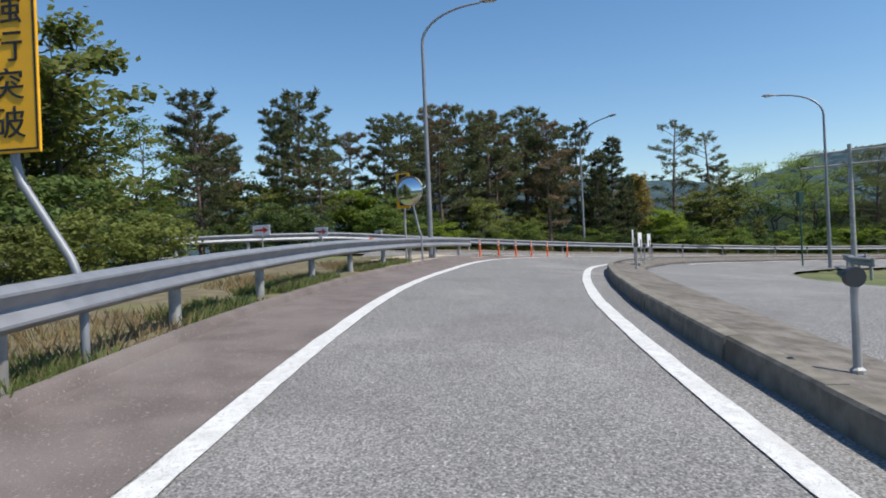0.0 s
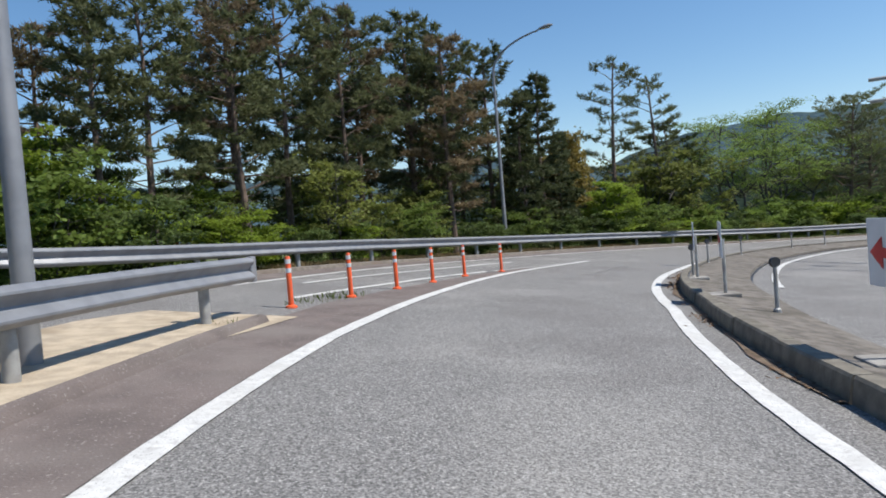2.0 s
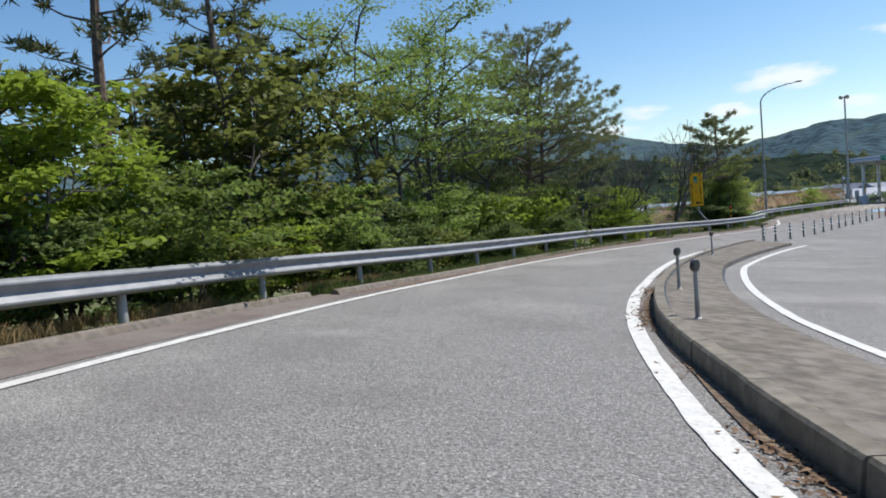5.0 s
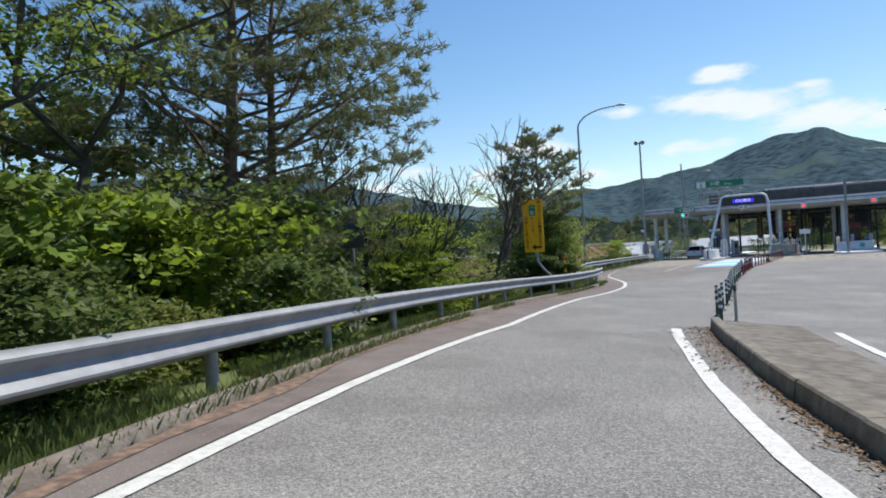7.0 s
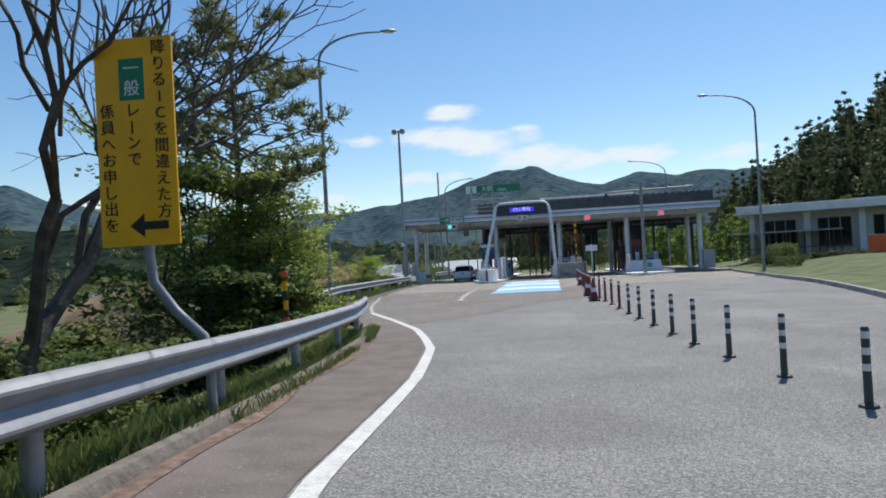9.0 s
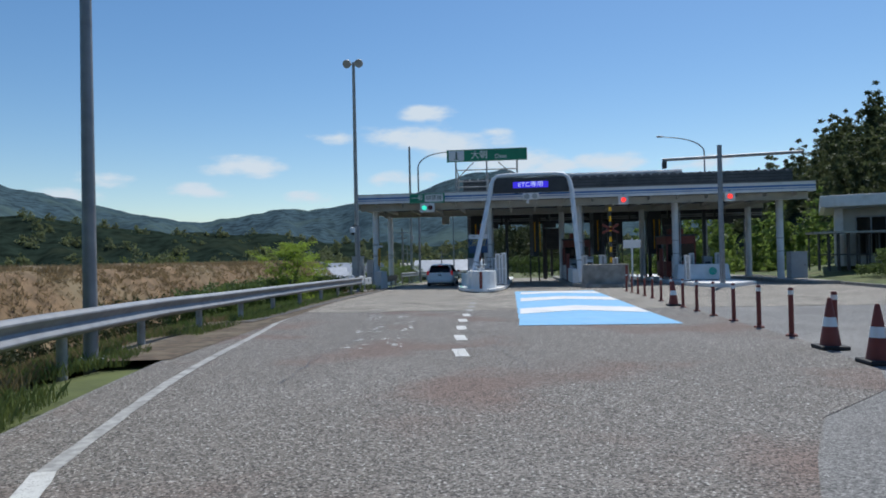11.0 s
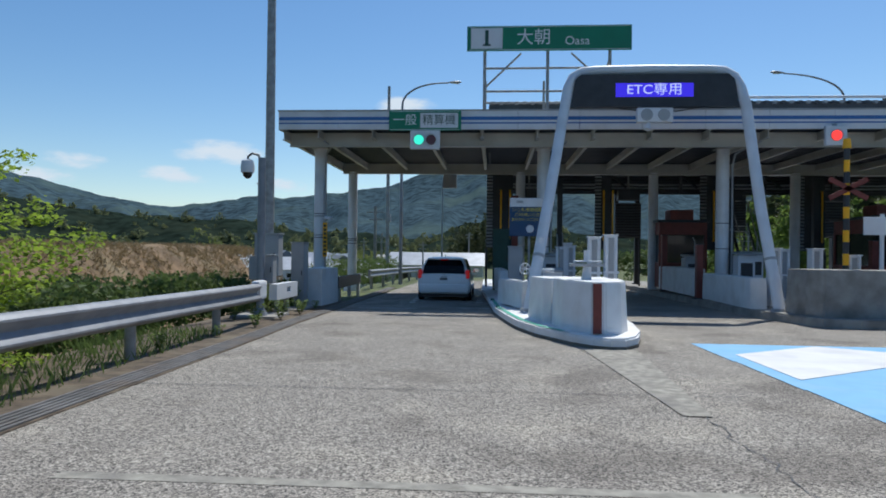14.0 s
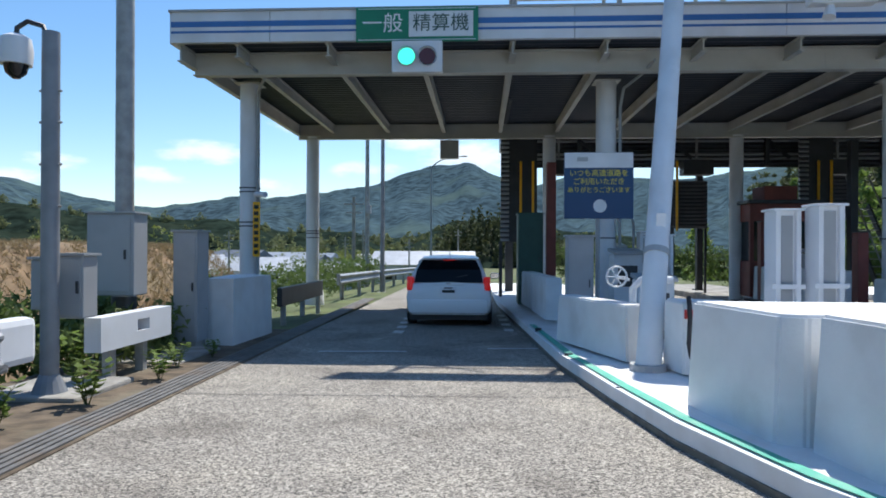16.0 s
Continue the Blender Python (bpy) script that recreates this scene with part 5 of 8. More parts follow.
# before the gate: leafless trees, a small pine and thick greenery round the yellow sign
plant("bare1", -1.0, -47.4, turn=-32, scale=1.15)
plant("bare2", 0.3, -40.4, turn=25, scale=1.12)
plant("bare2", -4.6, -42.0, turn=160, scale=0.9)
for k_, x_, y_, t_ in (("n1", 2.0, -48.0, 4.6), ("n1", 0.9, -46.4, 3.9), ("m1", 2.9, -49.7, 3.4), ("s1", 1.6, -44.4, 1.7), ("s2", 0.6, -42.6, 1.6), ("s1", 1.2, -41.0, 1.5), ("m3", 0.2, -38.6, 1.6), ("s1", -0.6, -36.8, 1.5), ("ps", -1.0, -29.6, 8.9), 
                       ("n2", -0.9, -29.2, 6.2), ("n2", -2.2, -30.6, 6.4), ("n2", 0.0, -30.2, 4.9), ("n2", -2.9, -26.0, 6.6), ("n1", -1.3, -28.0, 4.2), ("m3", -0.2, -31.4, 3.0), ("m3", -1.0, -32.8, 2.9), ("m2", -2.4, -26.6, 3.0), ("m2", -4.2, -23.6, 2.6),
                       ("s1", 0.3, -29.6, 1.7), ("s2", -3.4, -34.4, 1.4)):
    plant(k_, x_, y_, t_)
belt(88, 97, 2.0, 2.0, 3.4, ("s2", "s1"), 0.4, 0.6)
# young tree in the field beside the gate
plant("n1", -5.1, -1.3, 2.9)


def grass(name, strips, n, h, material, label, seed):
    """Blades along strips of (table, s0, s1, half width)."""
    rg = np.random.default_rng(seed)
    xs, ys = [], []
    for tab, s0, s1, wid in strips:
        k = int(n * (s1 - s0))
        for s, d in zip(rg.uniform(s0, s1, k), rg.uniform(-wid, wid, k)):
            if noise.noise((s * 0.35, d * 0.6, seed)) > -0.12:
                x, y, _ = at_run(s, lerp_table(tab, s) + d)
                xs.append(x), ys.append(y)
    return blades(name, np.array(xs), np.array(ys), h, material, label, rg)


def blades(name, xs, ys, h, material, label, rg, lift=-0.06):
    zs = heights(xs, ys) + lift
    k = len(xs)
    hh = h * rg.uniform(0.4, 1.3, k)
    a = rg.uniform(0, 2 * math.pi, k)
    lean = rg.uniform(0.1, 0.6, k) * hh
    w = 0.003 + 0.005 * rg.uniform(0, 1, k)
    c = np.stack([xs, ys, zs], 1)
    side = np.stack([-np.sin(a), np.cos(a), 0 * a], 1) * w[:, None]
    tip = np.stack([np.cos(a) * lean, np.sin(a) * lean, hh], 1)
    v = np.stack([c - side, c + side, c + tip * np.array([0.4, 0.4, 0.62]) + side * 0.7, c + tip], 1).reshape(-1, 3)
    ob = mesh_object(name, v, np.arange(4 * k).reshape(-1, 4).tolist(), material)
    return tagged(ob, label, "grass", kind="stuff")


grass("grass", [(offset_table(RAIL_1, -0.25), -6, 22, 0.4), (offset_table(RAIL_2, -0.15), 60, 107, 0.5), (((109, -3.6), (120, -4.9), (137, -4.2), (145, -4.6)), 108, 131, 0.9)], 1000, 0.19, L_GRASS, "long green grass under the guard rail", 5)
grass("dry_grass", [(offset_table(RAIL_1, -0.8), -12, 22, 0.9), (offset_table(RAIL_2, -0.7), 34, 66, 0.4), (((109, -4.2), (120, -5.6), (137, -5.0), (145, -5.4)), 108, 126, 0.9)], 600, 0.2, L_DRY, "dry straw-coloured grass beside the road", 6)
grass("weeds", [(offset_table(MEDIAN_BACK, -0.6), -10, 84, 0.35), (offset_table(KERB_FOOT, 0.25), 20, 84, 0.05), (((28, -3.7), (33, -3.3)), 28.5, 32.5, 0.35)], 130, 0.15, L_GRASS, "sparse green weeds in the median paving", 7)

# fallen leaves gathered in the gutter
lr_ = np.random.default_rng(91)
ls_ = lr_.uniform(26, 84.5, 9000)
ls_ = ls_[[noise.noise((s * 0.55, 3.1, 0.5)) + (0.35 if s > 76 else 0.0) > lr_.uniform(-0.35, 0.5) for s in ls_]]
lp_ = [at_run(s, lerp_table(KERB_FOOT, s) - abs(lr_.normal(0, 0.14 + (0.16 if s > 78 else 0))) - 0.01) for s in ls_]
lx_, ly_ = np.array([p[0] for p in lp_]), np.array([p[1] for p in lp_])
lc_ = np.stack([lx_, ly_, heights(lx_, ly_) + 0.024], 1)
lv_, lf_ = leaves(lc_, 0.02, 1, 0.075, 0.04, lr_)
lv_[:, 2] = np.repeat(lc_[:, 2], 3) + (lv_[:, 2] - np.repeat(lc_[:, 2], 3)) * 0.3
tagged(mesh_object("fallen_leaves", lv_, lf_.tolist(), L_LITTER), "brown fallen leaves gathered along the kerb", "fallen leaves", kind="stuff")
grass("rough_weeds", [(((124, -4.6), (133, -4.35), (146, -4.7)), 124, 141, 0.9)], 420, 0.2, L_BUSH, "dark rough weeds behind the guard rail", 17)

# ---- toll gate: canopy ----
gate = thing("toll_gate_canopy", "long white toll gate canopy with blue stripes on its fascia", "toll gate")
CX0, CX1, CY0, CY1 = -5.55, 21.3, 12.0, 20.6
nbay = 15
for k in range(nbay):
    x0, x1 = CX0 + (CX1 - CX0) * k / nbay, CX0 + (CX1 - CX0) * (k + 1) / nbay
    part("fascia_panel", boxed(((x0 + x1) / 2, CY0, 5.31), (x1 - x0 - 0.012, 0.10, 0.55), None, 0.006), WHITE, gate)
for n, (z, h) in enumerate(((5.36, 0.10), (5.22, 0.04))):
    part("stripe", boxed(((CX0 + CX1) / 2, CY0 - 0.053, z), (CX1 - CX0 + 0.02, 0.008, h)), BLUE_STRIPE, gate, "blue stripe")
part("fascia_cap", boxed(((CX0 + CX1) / 2, CY0, 5.60), (CX1 - CX0 + 0.1, 0.16, 0.04)), GREY, gate)
part("side_fascia", boxed((CX0, (CY0 + CY1) / 2, 5.31), (0.10, CY1 - CY0, 0.55)), WHITE, gate)
part("side_fascia", boxed((CX1, (CY0 + CY1) / 2, 5.31), (0.10, CY1 - CY0, 0.55)), WHITE, gate)
part("rear_fascia", boxed(((CX0 + CX1) / 2, CY1, 5.25), (CX1 - CX0, 0.10, 0.45)), WHITE, gate)
dk = bmesh.new()
nr = 168
prof = [(CY0 + 0.06 + (CY1 - CY0 - 0.12) * i / nr, 5.08 + (0.035 if i % 4 in (1, 2) else 0.0)) for i in range(nr + 1)]
lo, hi = [dk.verts.new((CX0 + 0.06, y, z)) for y, z in prof], [dk.verts.new((CX1 - 0.06, y, z)) for y, z in prof]
for i in range(nr):
    dk.faces.new((lo[i], lo[i + 1], hi[i + 1], hi[i]))
part("soffit_deck", dk, DECK, gate, "dark corrugated metal soffit")
part("roof_sheet", boxed(((CX0 + CX1) / 2, (CY0 + CY1) / 2, 5.5), (CX1 - CX0 - 0.1, CY1 - CY0 - 0.1, 0.04)), GREY, gate)


def i_beam(p0, p1, h=0.3, w=0.16, material=CREAM, parent=gate, name="beam"):
    p0, p1 = Vector(p0), Vector(p1)
    d = p1 - p0
    m = d.to_track_quat("X", "Z").to_matrix().to_4x4()
    side = m @ Vector((0, 1, 0))
    a, b, c = w / 2, 0.012, h / 2
    prof_i = [(-a, -c), (a, -c), (a, -c + 0.02), (b, -c + 0.02), (b, c - 0.02), (a, c - 0.02), (a, c), (-a, c), (-a, c - 0.02), (-b, c - 0.02), (-b, -c + 0.02), (-a, -c + 0.02)]
    return part(name, sweep([(p0, side), (p1, side)], prof_i), material, parent)


for y in (12.75, 20.2):
    i_beam((CX0 + 0.1, y, 4.84), (CX1 - 0.1, y, 4.84), 0.42, 0.2)
for x in np.arange(-4.4, 21, 1.65):
    i_beam((x, CY0 + 0.1, 4.93), (x, CY1 - 0.1, 4.93), 0.24, 0.11, name="rafter")
i_beam((CX0 + 0.1, CY0 + 0.1, 4.90), (CX0 + 0.1, CY1 - 0.1, 4.90), 0.3, 0.12, name="rafter")
for x in np.arange(-3.6, 21, 3.3):      # bolted splice plates on the front beam
    part("splice_plate", boxed((x, 12.735, 4.84), (0.16, 0.012, 0.24)), CREAM, gate)


def column(x, y, z0, top, r=0.2, bands=(), foot=0.0):
    part("column", tube([(x, y, z0), (x, y, top)], r, 24), WHITE, gate, "round white steel column", smooth=True)
    for b in bands:
        part("column_band", tube([(x, y, b - 0.012), (x, y, b + 0.012)], r + 0.012, 24), DARK, gate, "dark strap")
    if foot:
        part("column_foot", tube([(x, y, z0), (x, y, z0 + foot * 0.7), (x, y, z0 + foot)], [r + 0.16, r + 0.14, r + 0.02], 24), WHITE_CON, gate, smooth=True)
    part("column_cap", boxed((x, y, top + 0.01), (0.5, 0.5, 0.02)), CREAM, gate)


column(-4.76, 13.85, -0.15, 4.72, 0.2, (2.6, 2.52, 1.9, 1.82))
column(-5.05, 20.3, -0.3, 4.72, 0.19, (1.9, 1.83, 1.7), 0.55)
for x in (2.5, 8.1, 13.9, 20.0):
    column(x, 13.9, -0.1, 4.72, 0.2, (2.4, 1.6))
for x in (2.0, 7.4, 13.0, 20.2):
    column(x, 20.3, -0.25, 4.72, 0.19)

# the higher dark roof behind it
roof = thing("toll_booth_roof", "dark ribbed metal roof over the toll booths", "roof")
part("parapet", boxed((11.3, 16.9, 6.3), (21.2, 0.12, 1.15)), ROOF_DARK, roof)
for k in range(75):
    part("rib", boxed((0.85 + k * 0.284, 16.80, 6.84), (0.13, 0.18, 0.10)), GREY if k % 2 else ROOF_DARK, roof)
for k in range(5):
    part("louvre", boxed((11.3, 16.80, 5.82 + k * 0.2), (21.2, 0.07, 0.04)), DARK, roof)
part("roof_plate", boxed((11.3, 21.5, 6.75), (21.2, 9.2, 0.1)), ROOF_DARK, roof)
part("side_wall", boxed((0.72, 21.5, 5.9), (0.08, 9.2, 1.7)), ROOF_DARK, roof)
part("side_wall", boxed((21.9, 21.5, 5.9), (0.08, 9.2, 1.7)), ROOF_DARK, roof)
part("upper_box", boxed((11.3, 21.8, 7.05), (8.4, 6, 0.55)), GREY, roof)
part("rail_tube", tube([(6.6, 16.7, 7.0), (15.0, 16.7, 7.0)], 0.05, 8), WHITE, roof)
for k in range(8):
    part("hung_louvre", boxed((11.3, 21.98, 4.12 + k * 0.14), (20.8, 0.10, 0.06), pose(0, 0, 0, 25)), GREY if k in (1, 2, 5, 6) else DECK, roof)
part("hung_panel", boxed((11.3, 22.1, 4.72), (20.8, 0.04, 1.45)), DARK, roof)
for x in (3.1, 5.9, 8.9, 12.4, 15.2, 18.4):
    part("hung_strut", boxed((x, 21.86, 4.6), (0.12, 0.12, 1.2)), DARK, roof)
    part("hung_brace", boxed((x + 0.35, 21.86, 4.55), (0.9, 0.08, 0.09), pose(0, 0, 0, 0, 40, 0)), DARK, roof)
part("rear_beam", boxed((11.3, 22.35, 4.75), (21, 0.3, 0.3)), DARK, roof)
for x in (1.0, 6.3, 11.6, 16.5, 21.4):
    part("roof_post", boxed((x, 24.5, 3.0), (0.28, 0.28, 6.4)), DARK, roof)


# louvred end screens of the booth lanes
def screen(x, y, z0=1.6, z1=5.0, w=1.1):
    ob = thing("louvred_screen", "dark louvred metal screen with yellow edge strips", "screen", "screens between the lanes")
    part("back_panel", boxed((x, y + 0.05, (z0 + z1) / 2), (w, 0.05, z1 - z0)), DARK, ob)
    for k in range(int((z1 - z0) / 0.14)):
        part("slat", boxed((x - w / 2 + 0.12, y - 0.02, z0 + 0.07 + k * 0.14), (0.26, 0.10, 0.05), pose(0, 0, 0, 25)), GREY, ob)
    for dx in (0.05, 0.42):
        part("strip", boxed((x + dx, y - 0.02, (z0 + z1) / 2 - 0.3), (0.07, 0.03, (z1 - z0) * 0.62)), YELLOW, ob, "yellow edge strip")
    part("post", boxed((x - w / 2, y + 0.05, (z0 - 0.25) / 2), (0.1, 0.1, z0 + 0.25)), DARK, ob)
    part("post", boxed((x + w / 2, y + 0.05, (z0 - 0.25) / 2), (0.1, 0.1, z0 + 0.25)), DARK, ob)


for x, w_ in ((1.15, 1.1), (5.45, 0.62), (9.95, 1.0), (13.9, 1.1)):
    screen(x, 20.9, w=w_)


# ---- big name sign over the canopy ----
def board(name, x0, x1, z0, z1, y, material, label, category="sign", rim=WHITE, depth=0.06):
    ob = thing(name, label, category, at=((x0 + x1) / 2, y, (z0 + z1) / 2))
    part("panel", boxed((0, 0, 0), (x1 - x0, depth, z1 - z0), None, 0.008), material, ob)
    return ob


def words(ob, text, x, z, size, material, y=-0.036, name="lettering", squash=1.0):
    return lettering(name, text, size, material, ob, pose(x, y, z, 90, 0, 0) @ Matrix.Diagonal((squash, 1, 1, 1)))


ns = board("toll_gate_name_sign", 0.06, 4.97, 7.5, 8.25, 12.5, GREEN, "long green toll gate name sign with white lettering", rim=None)
part("number_panel", boxed((-1.86, -0.034, 0), (0.95, 0.01, 0.62), None, 0.003), WHITE, ns, "white panel with the lane number")
lettering("lettering", "1", 0.62, DARK_GREEN, ns, pose(-1.86, -0.042, 0, 90, 0, 0) @ Matrix.Diagonal((1.25, 1, 1, 1)), bold=0.012)
part("digit_foot", boxed((-1.86, -0.042, -0.205), (0.24, 0.006, 0.05)), DARK_GREEN, ns)
words(ns, "大朝", -0.45, 0.0, 0.52, TEXT_WHITE)
words(ns, "Oasa", 0.85, -0.1, 0.36, TEXT_WHITE)
part("border", boxed((0, -0.03, 0.345), (4.8, 0.006, 0.015)), WHITE, ns)
part("border", boxed((0, -0.03, -0.345), (4.8, 0.006, 0.015)), WHITE, ns)
fr = thing("sign_gantry", "grey steel tube frame carrying the gate sign", "gantry")
for x in (0.6, 2.5, 4.35):
    part("upright", tube([(x, 12.6, 5.5), (x, 12.6, 8.0)], 0.05, 8), STEEL_OLD, fr)
    part("upright", tube([(x, 14.2, 5.5), (x, 14.2, 7.0)], 0.04, 8), STEEL_OLD, fr)
for z in (5.95, 6.3, 7.0):
    part("crossbar", tube([(0.6, 12.6, z), (4.35, 12.6, z)], 0.035, 8), STEEL_OLD, fr)
for a, b in (((0.6, 12.6, 6.4), (1.7, 12.6, 7.45)), ((4.35, 12.6, 6.4), (3.2, 12.6, 7.45)), ((0.6, 14.2, 6.9), (0.6, 12.6, 7.3)), ((4.35, 14.2, 6.9), (4.35, 12.6, 7.3))):
    part("brace", tube([a, b], 0.03, 8), STEEL_OLD, fr)

gs = board("lane_sign", -2.2, -0.06, 4.98, 5.58, 11.88, GREEN, "green lane sign with white lettering on the canopy fascia")
words(gs, "一般", -0.6, 0.0, 0.36, TEXT_WHITE)
part("inset_panel", boxed((0.42, -0.034, 0), (1.12, 0.01, 0.44), None, 0.003), WHITE, gs, "white inset panel")
words(gs, "精算機", 0.42, 0.0, 0.33, DARK_GREEN, -0.042)
part("border", boxed((0, -0.033, 0.27), (2.05, 0.006, 0.012)), WHITE, gs)
part("border", boxed((0, -0.033, -0.27), (2.05, 0.006, 0.012)), WHITE, gs)


def signal(x, z, lamps, label):
    ob = thing("lane_signal", label, "traffic signal", "lane signals on the canopy", at=(x, 11.85, z))
    w = 0.88 if len(lamps) > 1 else 0.58
    part("housing", boxed((0, 0, 0), (w, 0.14, 0.55), None, 0.02), WHITE, ob)
    for k, m in enumerate(lamps):
        dx = (k - (len(lamps) - 1) / 2) * 0.36
        part("lens", tube([(dx, -0.06, 0), (dx, -0.085, 0)], [0.15, 0.14], 24), m, ob)
        part("visor", tube([(dx, -0.07, 0), (dx, -0.12, 0)], 0.165, 24, False), GREY, ob)
    part("bracket", boxed((0, 0.1, 0.2), (0.1, 0.14, 0.3)), GREY, ob)


signal(-1.12, 4.70, (SIG_GREEN, SIG_DARK), "white lane signal with its green lamp lit")
signal(10.53, 4.82, (SIG_RED,), "white lane signal with its red lamp lit")
signal(16.55, 4.84, (SIG_RED,), "white lane signal with its red lamp lit")
hb = thing("hanging_box", "small grey box hanging from the rear of the canopy", "sensor box", at=(-0.95, 20.45, 4.35))
part("box_body", boxed((0, 0, 0), (0.55, 0.25, 0.55), None, 0.02), GREY, hb)
part("hanger", boxed((0, 0, 0.36), (0.06, 0.06, 0.24)), GREY, hb)

# ---- electronic toll arch ----
arch = thing("toll_lane_arch", "white steel arch carrying a black electronic lane display", "arch")
left = [(1.76, 7.3, 0.1), (2.26, 8.62, 2.6), (2.78, 10.0, 5.3), (2.87, 10.15, 5.8), (3.0, 10.25, 6.1), (3.24, 10.3, 6.26), (3.6, 10.32, 6.3)]
right = [(10.2 - x, y, z) for x, y, z in left[:1:-1]] + [(7.55, 9.3, 2.6), (7.72, 8.5, 0.1)]
part("arch_tube", tube(left + [(5.1, 10.33, 6.32)] + right, 0.135, 16), WHITE, arch, smooth=True)
for foot, knee in ((left[0], left[1]), (right[-1], right[-2])):
    f_, k_ = Vector(foot), Vector(knee)
    part("flange", tube([f_ - Vector((0, 0, 0.02)), f_ + Vector((0, 0, 0.06))], 0.19, 16), GREY, arch)
    part("joint_band", tube([f_.lerp(k_, 0.476), f_.lerp(k_, 0.5)], 0.15, 16), GREY, arch)
    part("hatch", boxed(f_.lerp(k_, 0.608) + Vector((0, -0.125, 0)), (0.12, 0.03, 0.34), None, 0.01), WHITE, arch, "small access hatch")
dp = bmesh.new()
o = [(2.93, 5.28), (7.27, 5.28), (7.15, 6.0), (7.0, 6.14), (3.2, 6.14), (3.05, 6.0)]
for y in (10.05, 10.3):
    dp.faces.new([dp.verts.new((x, y, z)) for x, z in o])
dv = list(dp.verts)
for k in range(6):
    dp.faces.new((dv[k], dv[(k + 1) % 6], dv[6 + (k + 1) % 6], dv[6 + k]))
disp = part("display_panel", dp, DARK, arch, "black display panel")
part("led_field", boxed((5.1, 10.04, 5.72), (2.0, 0.012, 0.36)), LED_BLUE, disp, "lit blue display field")
lettering("display_text", "ETC専用", 0.34, LED_TEXT, disp, pose(5.1, 10.03, 5.72, 90, 0, 0) @ Matrix.Diagonal((1.12, 1, 1, 1)), "lit pale display lettering")
part("speaker_box", boxed((5.1, 10.0, 5.04), (0.92, 0.22, 0.38), None, 0.03), WHITE, arch, "white twin lamp housing")
for dx in (-0.22, 0.22):
    part("lamp_lens", tube([(5.1 + dx, 9.9, 5.04), (5.1 + dx, 9.87, 5.04)], [0.16, 0.15], 20), GREY, arch)
part("camera_arm", tube([(4.95, 10.0, 4.86), (4.9, 9.95, 4.66)], [0.05, 0.09], 10), WHITE, arch)
part("cable", tube([(4.2, 10.15, 5.26), (4.7, 10.15, 5.2), (5.15, 10.15, 5.22), (5.7, 10.15, 5.18), (6.2, 10.15, 5.26)], 0.015, 6), DARK, arch)


# ---- islands ----
def island(name, outline, h, label, material=WHITE_CON):
    ob = tagged(new(name), label, "traffic island", kind="structure")
    bm = bmesh.new()
    lo_ = [bm.verts.new((x, y, level(x, y) - 0.1)) for x, y in outline]
    hi_ = [bm.verts.new((x, y, level(x, y) + h)) for x, y in outline]
    n = len(outline)
    for k in range(n):
        bm.faces.new((lo_[k], lo_[(k + 1) % n], hi_[(k + 1) % n], hi_[k]))
    top_ = bm.faces.new(hi_)
    bmesh.ops.bevel(bm, geom=list(top_.edges), offset=0.03, segments=2, affect="EDGES")
    bmesh.ops.triangulate(bm, faces=[f for f in bm.faces if len(f.verts) > 4])
    part("island_body", bm, material, ob)
    return ob


ISL1 = [(2.72, 2.05), (2.95, 2.1), (3.2, 2.5), (3.4, 3.3), (3.55, 4.6), (3.7, 7.0), (3.75, 12), (3.75, 32), (0.3, 32), (0.45, 19), (0.8, 12), (0.98, 8.4), (1.22, 6.3), (1.4, 5.0), (1.72, 3.7), (2.2, 2.6), (2.48, 2.2)]
isl = island("island_1", ISL1, 0.18, "white painted concrete toll island with a green edge stripe")
GL = [(2.1, 2.95), (1.8, 3.75), (1.5, 5.05), (1.32, 6.35), (1.08, 8.45), (0.9, 12.0)]
zt = [level(x, y) + 0.196 for x, y in GL]
gv = [(x - 0.05, y, z) for (x, y), z in zip(GL, zt)] + [(x + 0.05, y, z) for (x, y), z in zip(GL, zt)]
mesh_object("edge_stripe", gv, [(k, k + 1, 7 + k, 6 + k) for k in range(5)], SEAGREEN, isl, "sea green painted edge stripe")
for x, y in ((1.22, 6.3), (1.0, 8.3), (1.55, 4.4), (0.86, 11.0)):
    part("joint", boxed((x + 0.06, y, 0.01), (0.10, 0.014, 0.2)), DARK, isl, "dark kerb joint")
ft = bmesh.new()
fo = [(Vector((x, y, 0)), Vector((ISL1[k - 1][1] - ISL1[(k + 1) % len(ISL1)][1], ISL1[(k + 1) % len(ISL1)][0] - ISL1[k - 1][0], 0)).normalized()) for k, (x, y) in enumerate(ISL1)]
fa = [ft.verts.new((p.x - n.x * 0.016, p.y - n.y * 0.016, level(p.x, p.y) - 0.05)) for p, n in fo]
fb = [ft.verts.new((p.x - n.x * 0.014, p.y - n.y * 0.014, level(p.x, p.y) + 0.055)) for p, n in fo]
fc = [ft.verts.new((p.x + n.x * 0.03, p.y + n.y * 0.03, level(p.x, p.y) + 0.06)) for p, n in fo]
for k in range(len(fo)):
    j = (k + 1) % len(fo)
    ft.faces.new((fa[k], fa[j], fb[j], fb[k]))
    ft.faces.new((fb[k], fb[j], fc[j], fc[k]))
part("kerb_foot", ft, KERB, isl, "dirt-darkened foot of the kerb")
ISL_TOP = 0.115


